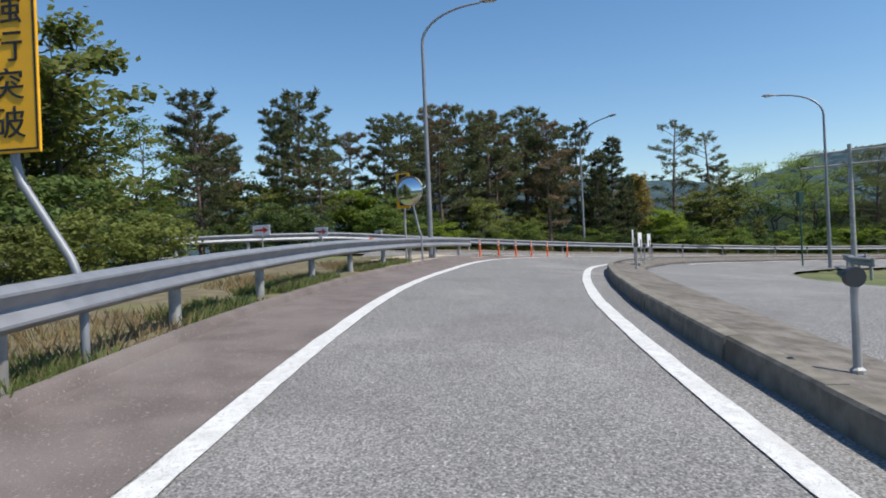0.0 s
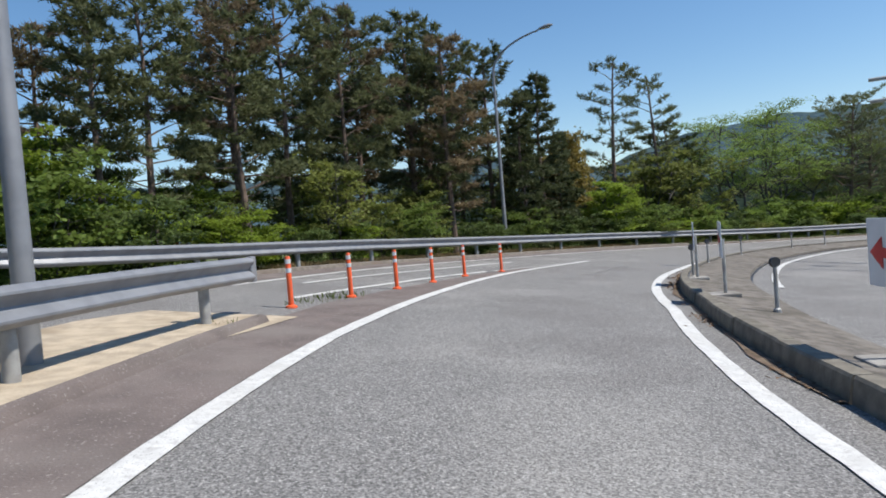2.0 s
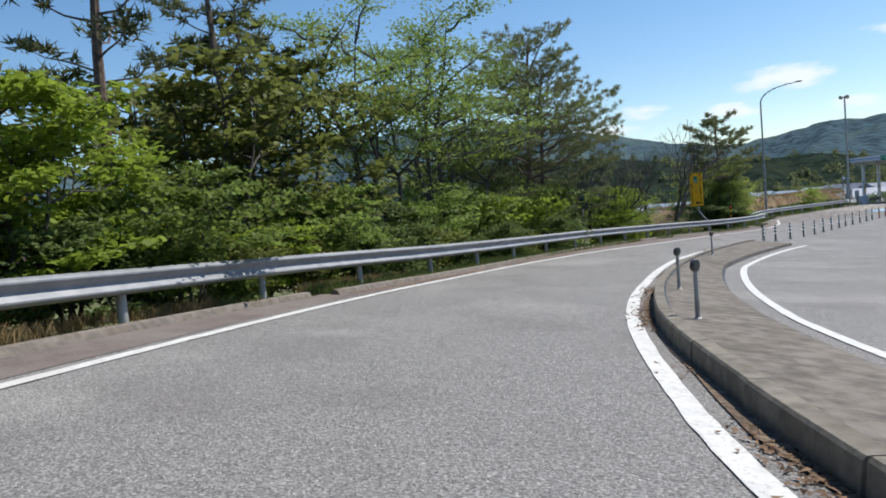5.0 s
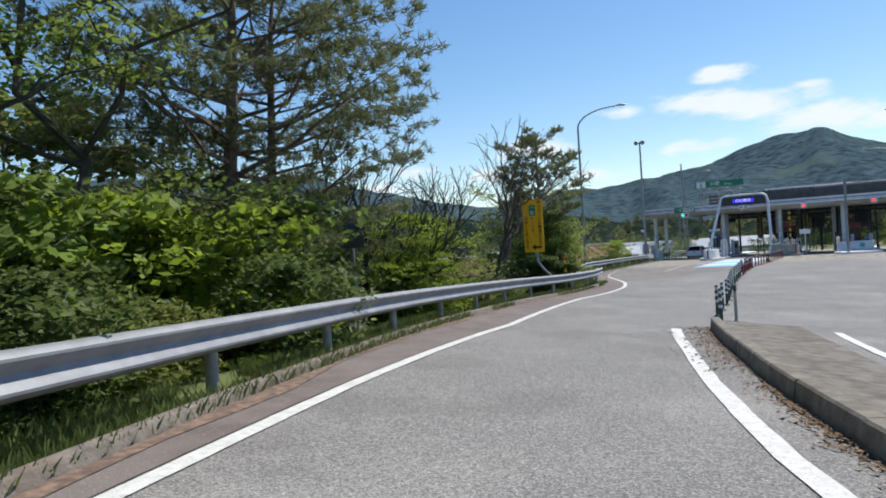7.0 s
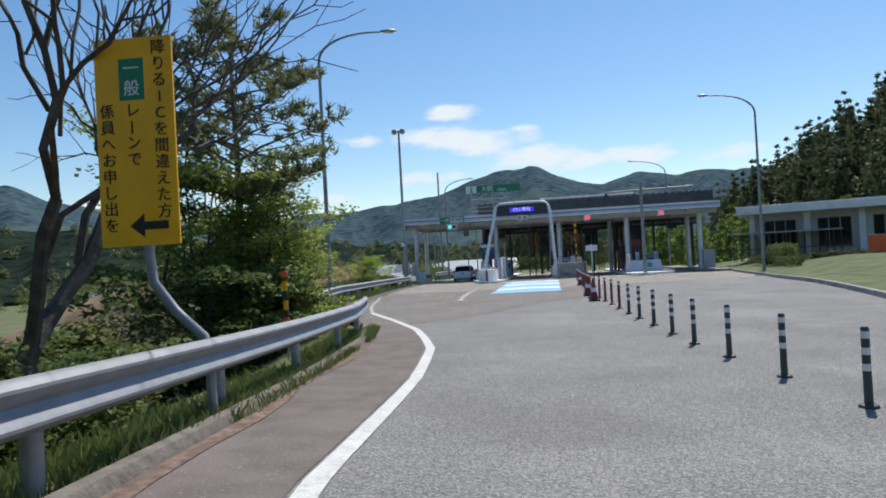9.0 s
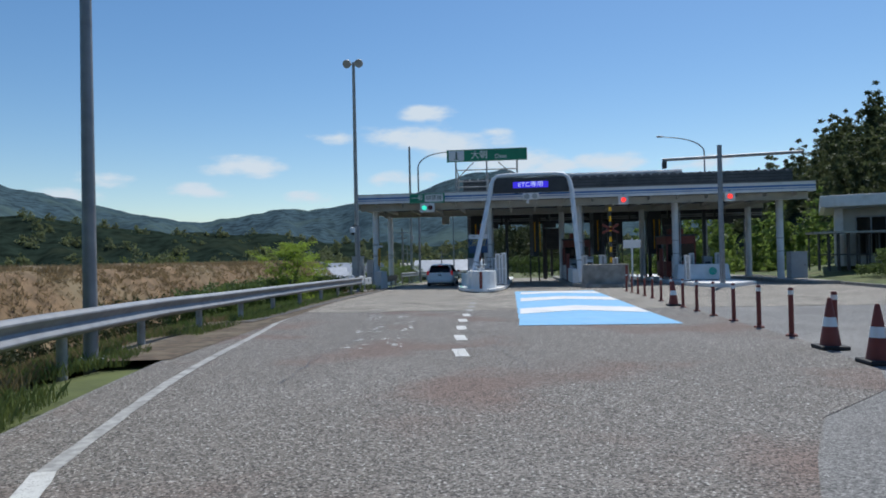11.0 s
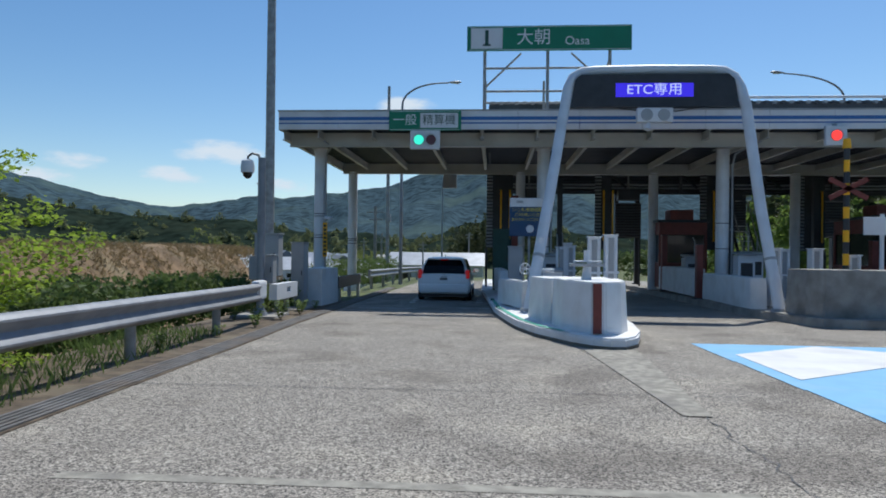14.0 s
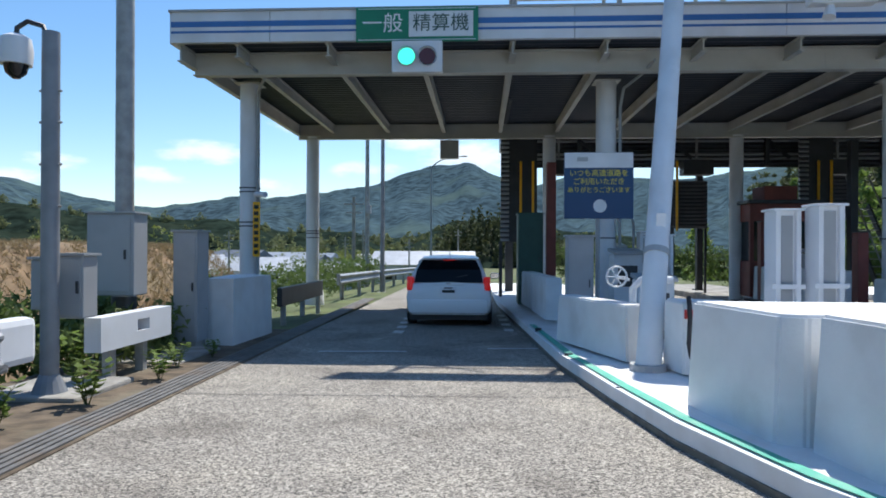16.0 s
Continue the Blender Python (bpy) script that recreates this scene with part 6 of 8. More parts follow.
def barrier(outline, z0, z1, label, inset=0.05, material=WHITE_CON, group="concrete barriers at the gate"):
    ob = thing("concrete_barrier", label, "barrier", group)
    bm = prism(outline, z0, z1, inset)
    bmesh.ops.bevel(bm, geom=[e for e in bm.edges if any(v.co.z > z1 - 0.01 for v in e.verts)], offset=0.02, segments=2, affect="EDGES")
    part("block", bm, material, ob)
    return ob


b1 = barrier([(2.5, 2.55), (2.72, 2.55), (3.0, 2.75), (3.2, 3.3), (3.25, 4.3), (2.02, 4.3), (2.1, 3.5)], ISL_TOP, 0.97, "white painted concrete nose barrier with a red corner stripe")
part("stripe", boxed((2.585, 2.555, 0.56), (0.13, 0.05, 0.78), pose(0, 0, 0, -3, 0, 0)), BRICK_RED, b1, "red corner stripe")
barrier([(1.66, 5.62), (1.86, 4.44), (2.02, 4.36), (3.2, 4.4), (3.2, 5.6)], ISL_TOP, 0.95, "white painted concrete block behind the nose barrier")
barrier([(1.05, 9.6), (1.34, 9.65), (1.92, 7.86), (1.62, 7.66)], ISL_TOP, 0.74, "low white concrete wall along the toll island", 0.06)
b2 = barrier([(1.94, 7.4), (2.02, 6.95), (2.5, 6.75), (2.55, 7.3), (2.0, 7.55)], ISL_TOP, 0.84, "white concrete block behind the arch leg with a red band", 0.02)
part("band", boxed((2.26, 6.842, 0.72), (0.5, 0.03, 0.09), pose(0, 0, 0, 0, 0, -19.5)), RED, b2, "faded red band")
barrier([(1.15, 12.2), (1.45, 12.2), (1.35, 14.2), (1.05, 14.2)], ISL_TOP, 0.86, "leaning white panel barrier on the island")
barrier([(1.05, 14.5), (1.35, 14.5), (1.25, 16.2), (0.95, 16.2)], ISL_TOP, 0.86, "leaning white panel barrier on the island")
# lane gate machine on the barrier
mc = thing("gate_machine", "grey and white lane sensor on a post", "lane sensor", at=(2.55, 3.6, 0.99))
part("post", tube([(0, 0, -0.02), (0, 0, 0.2)], [0.09, 0.06], 12), WHITE, mc)
part("plate", boxed((0, 0, 0.23), (0.56, 0.3, 0.05), None, 0.01), GREY, mc)
part("disc", boxed((0.02, 0, 0.29), (0.46, 0.24, 0.03), None, 0.01), WHITE, mc)
part("cap", tube([(0, 0, 0.3), (0, 0, 0.48)], 0.05, 12), WHITE, mc)


def cabinet(x, y, z0, w, d, h, material, label, name="control_cabinet", feet=0.0):
    ob = thing(name, label, "cabinet", at=(x, y, z0))
    part("body", boxed((0, 0, feet + (h - feet) / 2), (w, d, h - feet), None, 0.015), material, ob)
    part("door", boxed((0, -d / 2 - 0.008, feet + (h - feet) / 2), (w * 0.86, 0.015, (h - feet) * 0.9), None, 0.004), material, ob)
    part("handle", boxed((w * 0.33, -d / 2 - 0.025, feet + (h - feet) * 0.5), (0.02, 0.025, 0.12)), DARK, ob)
    part("lid", boxed((0, 0, h + 0.012), (w + 0.05, d + 0.05, 0.025)), material, ob)
    if feet:
        part("plinth", boxed((0, 0, feet / 2), (w * 0.8, d * 0.8, feet)), CONCRETE, ob)
    return ob


# machines on the first island
cabinet(1.2, 17.0, ISL_TOP - 0.08, 0.6, 0.8, 2.2, DARK_GREEN, "dark green payment machine cabinet", "payment_machine")
pr = thing("red_pillar", "brick red steel pillar beside the payment machine", "pillar", at=(1.68, 16.6, ISL_TOP - 0.06))
part("shaft", boxed((0, 0, 1.7), (0.22, 0.3, 3.4), None, 0.02), BRICK_RED, pr)
part("foot", boxed((0, 0, 0.02), (0.4, 0.45, 0.04)), DARK, pr)
cabinet(1.55, 10.9, ISL_TOP, 0.40, 0.36, 1.45, GREY, "tall light grey sensor pillar", "sensor_pillar")


def slot_pillar(x, y, z0, h, label="tall white slotted sensor pillar on the toll island"):
    ob = thing("sensor_pillar", label, "sensor pillar", "sensor pillars on the islands", at=(x, y, z0))
    part("body", boxed((0, 0.03, h / 2), (0.26, 0.26, h), None, 0.012), WHITE, ob)
    for dx in (-0.105, 0.105):
        part("flange", boxed((dx, -0.12, h / 2 + 0.03), (0.05, 0.06, h - 0.06), None, 0.008), WHITE, ob)
    part("slot", boxed((0, -0.102, h / 2 + 0.03), (0.12, 0.012, h - 0.16)), GREY, ob, "grey recessed sensor slot")
    part("cap", boxed((0, 0, h + 0.012), (0.32, 0.34, 0.025), None, 0.006), WHITE, ob)
    part("cross_band", boxed((0, -0.155, h * 0.52), (0.34, 0.014, 0.05)), WHITE, ob)
    part("foot", boxed((0, 0.02, 0.03), (0.36, 0.38, 0.06), None, 0.01), CONCRETE, ob)


for x, y, h in ((3.22, 7.5, 1.66), (3.56, 7.3, 1.7), (3.2, 12.2, 1.5), (3.3, 14.0, 1.6), (2.85, 11.4, 1.45)):
    slot_pillar(x, y, ISL_TOP, h)
bs = thing("notice_board", "blue and white notice board with yellow lettering", "sign", at=(1.95, 11.5, 2.43))
part("panel", boxed((0, 0, 0), (1.14, 0.05, 1.1), None, 0.008), BLUE_SIGN, bs)
part("header_panel", boxed((0, -0.028, 0.42), (1.12, 0.008, 0.25)), WHITE, bs, "white header strip")
for k, t in enumerate(("いつも高速道路を", "ご利用いただき", "ありがとうございます")):
    words(bs, t, 0, 0.20 - k * 0.14, 0.122 if k < 2 else 0.104, TEXT_YELLOW, -0.03)
part("emblem", tube([(0.02, -0.026, -0.34), (0.02, -0.034, -0.34)], 0.11, 20), WHITE, bs, "round white emblem")
part("emblem", prism([(-0.36, -0.036), (-0.18, -0.036), (-0.18, -0.032), (-0.36, -0.032)], 0.40, 0.47), GREY, bs, "grey wing emblem")
part("post", tube([(0, 0.06, -2.35), (0, 0.06, 0.4)], 0.035, 10), GREY, bs)
wh = thing("valve_stand", "white pipe stand with a spoked hand wheel", "pipe stand", at=(1.95, 8.9, ISL_TOP))
part("pipe", tube([(0, 0, 0), (0, 0, 0.75), (0.1, 0, 0.86), (0.5, 0, 0.86)], 0.05, 10), WHITE, wh)
part("wheel", tube([(-0.22 + 0.13 * math.cos(a), -0.06, 0.9 + 0.13 * math.sin(a)) for a in np.linspace(0, 2 * math.pi, 19)], 0.014, 6, False), WHITE, wh)
for a in (0, 1.05, 2.1):
    part("spoke", tube([(-0.22 - 0.12 * math.cos(a), -0.06, 0.9 - 0.12 * math.sin(a)), (-0.22 + 0.12 * math.cos(a), -0.06, 0.9 + 0.12 * math.sin(a))], 0.01, 6), WHITE, wh)
part("axle", tube([(-0.22, -0.08, 0.9), (-0.05, 0, 0.86)], 0.02, 6), WHITE, wh)
hs = thing("black_hose", "black hose hooked over the low wall", "hose", at=(0, 0, 0))
part("hose_body", tube([(2.12, 6.8, ISL_TOP + 0.02), (2.10, 6.81, 0.2), (2.06, 6.82, 0.32), (2.04, 6.83, 0.44), (2.05, 6.84, 0.56), (2.06, 6.86, 0.68), (2.06, 6.88, 0.80), (2.07, 6.94, 0.88), (2.1, 7.05, 0.87)], 0.024, 8), BLACK, hs, smooth=True)

# second island
ISL2 = [(7.75, 6.4), (8.4, 6.2), (9.6, 6.2), (10.2, 6.8), (10.4, 9), (10.4, 32), (7.2, 32), (7.2, 9)]
island("island_2", ISL2, 0.2, "grey concrete toll island between the lanes", CONCRETE)
T2 = 0.08
bb = barrier([(7.9, 6.75), (9.9, 6.75), (10.1, 7.2), (10.1, 8.2), (7.7, 8.2), (7.7, 7.1)], T2, 1.12, "grey weathered concrete barrier block with a red stripe", 0.06, CONCRETE)
part("stripe", boxed((9.86, 6.78, 0.65), (0.12, 0.05, 0.8)), BRICK_RED, bb, "red corner stripe")
barrier([(7.3, 9.2), (7.7, 9.2), (7.7, 13.2), (7.3, 13.2)], T2, 0.85, "white concrete wall along the second island")
barrier([(7.3, 14.2), (7.7, 14.2), (8.4, 18.8), (7.3, 18.8)], T2, 0.95, "white sloped concrete wall below the booth")
for x, y, h in ((8.0, 9.6, 1.5), (9.0, 9.6, 1.5), (9.6, 9.0, 1.35), (9.2, 12.0, 1.5)):
    slot_pillar(x, y, T2, h)


def booth(x0, x1, y0, y1, z0, label):
    ob = thing("toll_booth", label, "toll booth")
    cx, cy = (x0 + x1) / 2, (y0 + y1) / 2
    part("lower_wall", boxed((cx, cy, z0 + 0.5), (x1 - x0, y1 - y0, 1.0), None, 0.02), BRICK_RED, ob)
    part("upper_wall", boxed((cx, cy, z0 + 2.35), (x1 - x0, y1 - y0, 0.5), None, 0.02), BRICK_RED, ob)
    for x in (x0 + 0.05, x1 - 0.05):
        for y in (y0 + 0.05, y1 - 0.05):
            part("corner_post", boxed((x, y, z0 + 1.55), (0.1, 0.1, 1.12)), BRICK_RED, ob)
    part("window", boxed((cx, y0 + 0.05, z0 + 1.55), (x1 - x0 - 0.2, 0.02, 1.1)), GLASS_DARK, ob, "dark window")
    part("window", boxed((x0 + 0.05, cy, z0 + 1.55), (0.02, y1 - y0 - 0.2, 1.1)), GLASS_DARK, ob, "dark window")
    part("window", boxed((x1 - 0.05, cy, z0 + 1.55), (0.02, y1 - y0 - 0.2, 1.1)), GLASS_DARK, ob, "dark window")
    part("booth_roof", boxed((cx, cy, z0 + 2.64), (x1 - x0 + 0.2, y1 - y0 + 0.2, 0.1), None, 0.02), DARK, ob)
    part("roof_unit", boxed((cx, cy, z0 + 2.9), (0.9, 0.9, 0.4), None, 0.03), BRICK_RED, ob)


booth(7.45, 9.3, 19.4, 20.7, T2, "brick red toll booth with dark windows")
# striped post with crossing lamps on the second island
ws = thing("warning_post", "black and yellow striped warning post with red crossed boards", "warning post", at=(9.35, 8.8, T2))
for k in range(14):
    part("stripe", tube([(0, 0, k * 0.28), (0, 0, k * 0.28 + 0.28)], 0.07, 12), YELLOW if k % 2 == 0 else DARK, ws)
for a in (28, -28):
    part("cross_board", boxed((0, -0.09, 2.95), (1.0, 0.02, 0.12), pose(0, 0, 0, 0, a, 0)), BRICK_RED, ws)
part("cap", tube([(0, 0, 3.92), (0, 0, 4.15)], [0.1, 0.08], 12), YELLOW, ws)
lb = thing("lane_board", "pale blank lane board on a grey post", "sign", at=(10.6, 9.6, T2 - 0.2))
part("post", tube([(0, 0, 0), (0, 0, 2.6)], 0.05, 10), WHITE, lb)
part("panel", boxed((0, -0.06, 2.3), (0.95, 0.04, 0.45), None, 0.01), WHITE, lb)
# third island
ISL3 = [(13.0, 7.0), (13.6, 5.0), (14.5, 4.6), (17.0, 9.0), (17.2, 32), (13.0, 32)]
island("island_3", ISL3, 0.2, "white edged concrete toll island", WHITE_CON)
b3 = barrier([(13.4, 11.5), (16.4, 11.5), (16.4, 12.4), (13.4, 12.4)], 0.1, 0.95, "white concrete barrier with a round green emblem", 0.12)
part("emblem", tube([(15.4, 11.50, 0.55), (15.4, 11.44, 0.55)], 0.22, 20), SEAGREEN, b3, "round green emblem")
booth(13.6, 15.4, 15.2, 18.4, 0.1, "brick red toll booth with dark windows")
for x, y, h in ((13.4, 9.0, 1.4), (14.6, 13.0, 1.5), (16.2, 13.4, 1.5)):
    slot_pillar(x, y, 0.08, h)
gp = thing("gantry_pole", "tall grey gantry pole with a horizontal arm", "pole", at=(14.2, 5.3, -0.05))
part("pole", tube([(0, 0, 0), (0, 0, 6.9)], [0.13, 0.11], 16), STEEL, gp, smooth=True)
part("arm", tube([(-2.6, 0.6, 6.35), (3.6, -0.6, 6.35)], 0.08, 12), STEEL, gp, smooth=True)
part("base", tube([(0, 0, 0), (0, 0, 0.12)], 0.28, 16), CONCRETE, gp)
part("device", boxed((-2.5, 0.6, 6.1), (0.2, 0.3, 0.35), None, 0.03), DARK, gp)
island("island_4", [(19.2, 9), (21.2, 9), (21.2, 32), (19.2, 32)], 0.2, "concrete kerb island at the end of the gate", CONCRETE)
cabinet(20.2, 12.0, 0.05, 0.9, 0.7, 1.5, GREY, "grey metal utility cabinet on the end island")

# ---- left side furniture at the gate ----
cp = thing("camera_pole", "grey steel pole with a white dome camera", "camera pole", at=(-4.1, 6.3, -0.05))
part("pole", tube([(0, 0, 0), (0, 0, 3.46)], [0.085, 0.08], 16), STEEL, cp, smooth=True)
part("pole_foot", tube([(0, 0, 0), (0, 0, 0.03), (0, 0, 0.2)], [0.17, 0.16, 0.09], 16), STEEL, cp)
for z in (2.9, 2.6, 2.2, 1.8):
    part("step_bolt", tube([(-0.11, 0, z), (0.11, 0, z)], 0.012, 6), STEEL_OLD, cp)
part("camera_arm", tube([(-0.03, 0, 3.4), (-0.08, 0, 3.52), (-0.2, -0.05, 3.55), (-0.28, -0.08, 3.48), (-0.29, -0.08, 3.38)], 0.025, 8), DARK, cp, smooth=True)
dome = part("dome_camera", tube([(-0.29, -0.08, 3.42), (-0.29, -0.08, 3.38), (-0.29, -0.08, 3.25), (-0.29, -0.08, 3.13)], [0.06, 0.13, 0.15, 0.14], 18), WHITE, cp, "white camera housing", smooth=True)
part("dome_glass", tube([(-0.29, -0.08, 3.13), (-0.29, -0.08, 3.05), (-0.29, -0.08, 3.0)], [0.11, 0.09, 0.03], 16), GLASS_DARK, dome, "dark glass dome", smooth=True)
cabinet(-4.02, 6.62, 0.66, 0.26, 0.26, 0.62, GREY, "grey meter box fixed to the camera pole", "meter_box")
cabinet(-4.32, 6.66, 0.74, 0.26, 0.26, 0.5, GREY, "darker grey meter box fixed to the camera pole", "meter_box")
pad = thing("concrete_pad", "weathered concrete footing slab", "footing", at=(-4.2, 6.6, -0.14))
part("slab", boxed((0, 0, 0), (1.0, 1.1, 0.24), None, 0.03), CONCRETE, pad)
pad2 = thing("concrete_pad", "weathered concrete footing slab", "footing", at=(-4.4, 9.0, -0.18))
part("slab", boxed((0, 0, 0), (1.3, 1.4, 0.24), None, 0.03), CONCRETE, pad2)
fp = thing("floodlight_pole", "very tall dark steel floodlight pole", "floodlight pole", at=(-4.87, 9.1, -0.2))
part("pole", tube([(0, 0, 0), (0, 0, 6), (0, 0, 13.2)], [0.125, 0.115, 0.085], 18), STEEL_OLD, fp, smooth=True)
part("pole_sleeve", tube([(0, 0, 0), (0, 0, 0.9)], 0.16, 18), DARK, fp, smooth=True)
part("head_bar", tube([(-0.45, 0, 13.1), (0.45, 0, 13.1)], 0.04, 8), STEEL_OLD, fp)
for dx in (-0.35, 0.35):
    part("floodlight", tube([(dx, 0.1, 13.2), (dx, -0.12, 13.1), (dx, -0.2, 13.06)], [0.12, 0.24, 0.24], 16), GREY, fp, smooth=True)
cabinet(-4.72, 8.65, 0.75, 0.62, 0.36, 1.05, GREY, "grey switch box fixed to the floodlight pole", "switch_box")
gr = thing("barrier_board", "white guard rail end board with a square hole", "barrier", at=(-4.0, 7.65, 0.45))
for c, sz in (((0, 0, 0.135), (0.18, 1.6, 0.09)), ((0, 0, -0.11), (0.18, 1.6, 0.14)), ((0, -0.42, 0.025), (0.18, 0.76, 0.13)), ((0, 0.52, 0.025), (0.18, 0.56, 0.13))):
    part("board", boxed(c, sz), WHITE, gr)
part("back_plate", boxed((-0.07, 0.1, 0.02), (0.02, 0.4, 0.14)), DARK, gr)
part("leg", boxed((-0.02, 0.25, -0.38), (0.1, 0.1, 0.5)), STEEL_OLD, gr)
part("leg", boxed((-0.02, -0.45, -0.38), (0.1, 0.1, 0.5)), STEEL_OLD, gr)
ec = thing("rail_end_cap", "white end cap on the guard rail", "rail end", at=(-3.74, 5.2, 0.6))
part("cap", boxed((0, 0, 0), (0.18, 0.5, 0.38), None, 0.06), WHITE, ec)
sp = cabinet(-4.28, 9.9, -0.12, 0.36, 0.42, 1.72, GREY, "tall grey lane sensor pillar", "sensor_pillar", 0.12)
wb = thing("white_block", "white painted concrete block at the foot of the canopy column", "barrier")
part("block", prism([(-4.2, 10.2), (-3.72, 10.1), (-3.68, 11.9), (-4.4, 11.9)], -0.2, 0.9, 0.04), WHITE_CON, wb)
lr = thing("low_grey_rail", "dark grey rail panel between the canopy columns", "rail")
part("panel", boxed((-4.3, 16.3, 0.32), (0.12, 3.8, 0.4), None, 0.02), DARK, lr)
for y in (14.7, 16.3, 17.9):
    part("leg", boxed((-4.3, y, 0.0), (0.1, 0.1, 0.8)), STEEL_OLD, lr)
vs = thing("column_notice", "narrow yellow notice strip strapped to the column", "sign", at=(-4.52, 13.55, 1.75))
part("panel", boxed((0, 0, 0), (0.14, 0.02, 1.1)), YELLOW, vs)
for k in range(8):
    part("text_bar", boxed((0, -0.013, 0.45 - k * 0.13), (0.09, 0.006, 0.08)), TEXT_BLACK, vs)
part("camera", tube([(0.0, -0.05, 0.7), (0.25, -0.2, 0.68)], 0.06, 10), WHITE, vs)


def weed(seed, h):
    """A leafy weed: a few upright stems with pairs of pointed leaves."""
    rg = np.random.default_rng(seed)
    ob = thing("weed", "leafy green weed growing beside the concrete footing", "weed", "weeds at the pole footings")
    st_bm, c, ax = bmesh.new(), [], []
    for k in range(6):
        a = rg.uniform(0, 6.28)
        tip = np.array([math.cos(a) * h * 0.4, math.sin(a) * h * 0.4, h * rg.uniform(0.7, 1.0)])
        add_tube(st_bm, bent((0, 0, -0.03), tip, rg, -0.1, 4, 0.04), [0.006, 0.005, 0.004, 0.002], 4, False)
        for u in np.linspace(0.25, 1.0, 6):
            for q in range(2):
                b = a + q * 3.14 + u * 4 + rg.uniform(-0.4, 0.4)
                c.append(tip * u)
                ax.append((math.cos(b), math.sin(b), 0.35))
    part("stem", st_bm, L_GRASS, ob)
    c, ax = np.array(c), unit(np.array(ax))
    b = unit(np.cross(ax, np.array([0.1, 0.05, 1.0])))
    ln, wd = h * 0.3, h * 0.09
    v = np.stack([c, c + ax * ln * 0.45 + b * wd, c + ax * ln, c + ax * ln * 0.45 - b * wd], 1).reshape(-1, 3)
    mesh_object("foliage", v, np.arange(len(v)).reshape(-1, 4).tolist(), L_MID, ob)
    return ob


wd1 = weed(61, 0.42)
wd1.matrix_basis = pose(-3.55, 6.0, level(-3.55, 6.0))
for k, (x, y, q) in enumerate(((-3.5, 7.3, 0.8), (-3.75, 5.1, 0.9), (-4.4, 5.6, 1.1), (-3.72, 8.2, 0.7), (-3.6, 9.0, 0.55), (-4.55, 7.4, 1.2), (-3.45, 4.2, 0.6), (-4.7, 8.4, 1.1), (-3.5, 2.6, 0.5), (-3.6, 0.8, 0.6))):
    copy_thing(wd1, pose(x, y, level(x, y), 0, 0, 70 * k) @ Matrix.Diagonal((q, q, q, 1)))
# drain grating along the lane edge
dr = tagged(new("drain_channel"), "steel grating drain along the lane edge", "drain", kind="structure")
DPTS = [(-2.35, -13), (-2.75, -4), (-2.95, 2), (-3.12, 5), (-3.2, 8.5), (-3.35, 14), (-3.6, 22)]
for k, off in enumerate((-0.14, -0.07, 0.0, 0.07, 0.14)):
    part("bar", sweep([((p[0] + sv[0] * off, p[1] + sv[1] * off, p[2]), sv) for p, sv in plan_stations(DPTS, 1.2, 0.012)], [(-0.022, 0), (-0.022, 0.02), (0.022, 0.02), (0.022, 0)]), GRATING, dr)
part("channel_bed", sweep(plan_stations(DPTS, 1.2, 0.006), [(-0.2, 0), (-0.2, 0.012), (0.2, 0.012), (0.2, 0)]), SOIL, dr)


dg = tagged(new("drain_channel"), "short steel grating drain beside the end of the guard rail", "drain", kind="structure")
for off in (-0.15, -0.05, 0.05, 0.15):
    part("bar", sweep([((p[0] + sv[0] * off, p[1] + sv[1] * off, p[2]), sv) for p, sv in plan_stations([(3.0, -33.4), (2.45, -30.6), (1.8, -27.8)], 1.0, 0.014)], [(-0.025, 0), (-0.025, 0.02), (0.025, 0.02), (0.025, 0)]), GRATING, dg)
part("channel_bed", sweep(plan_stations([(3.0, -33.4), (2.45, -30.6), (1.8, -27.8)], 1.0, 0.012), [(-0.22, 0), (-0.22, 0.008), (0.22, 0.008), (0.22, 0)]), SOIL, dg)


# ---- clutter between the lanes ----
def machine(x, y, z0, w, d, h, label, material=WHITE):
    """A lane machine: plinth, body with a recessed panel, hood and pipe."""
    ob = thing("lane_machine", label, "machine", "machines on the toll islands", at=(x, y, z0))
    part("plinth", boxed((0, 0, 0.06), (w * 1.1, d * 1.1, 0.12), None, 0.01), CONCRETE, ob)
    part("body", boxed((0, 0, 0.12 + h * 0.42), (w, d, h * 0.84), None, 0.02), material, ob)
    part("panel", boxed((0, -d / 2 - 0.006, h * 0.62), (w * 0.7, 0.012, h * 0.3)), DARK, ob, "dark panel")
    part("hood", boxed((0, -0.04, 0.12 + h * 0.88), (w * 1.12, d * 1.2, 0.06), pose(0, 0, 0, 6, 0, 0), 0.01), GREY, ob)
    part("pipe", tube([(w * 0.4, d * 0.4, 0.1), (w * 0.4, d * 0.4, h + 0.5), (w * 0.4, d * 0.8, h + 0.62)], 0.025, 8), STEEL_OLD, ob)


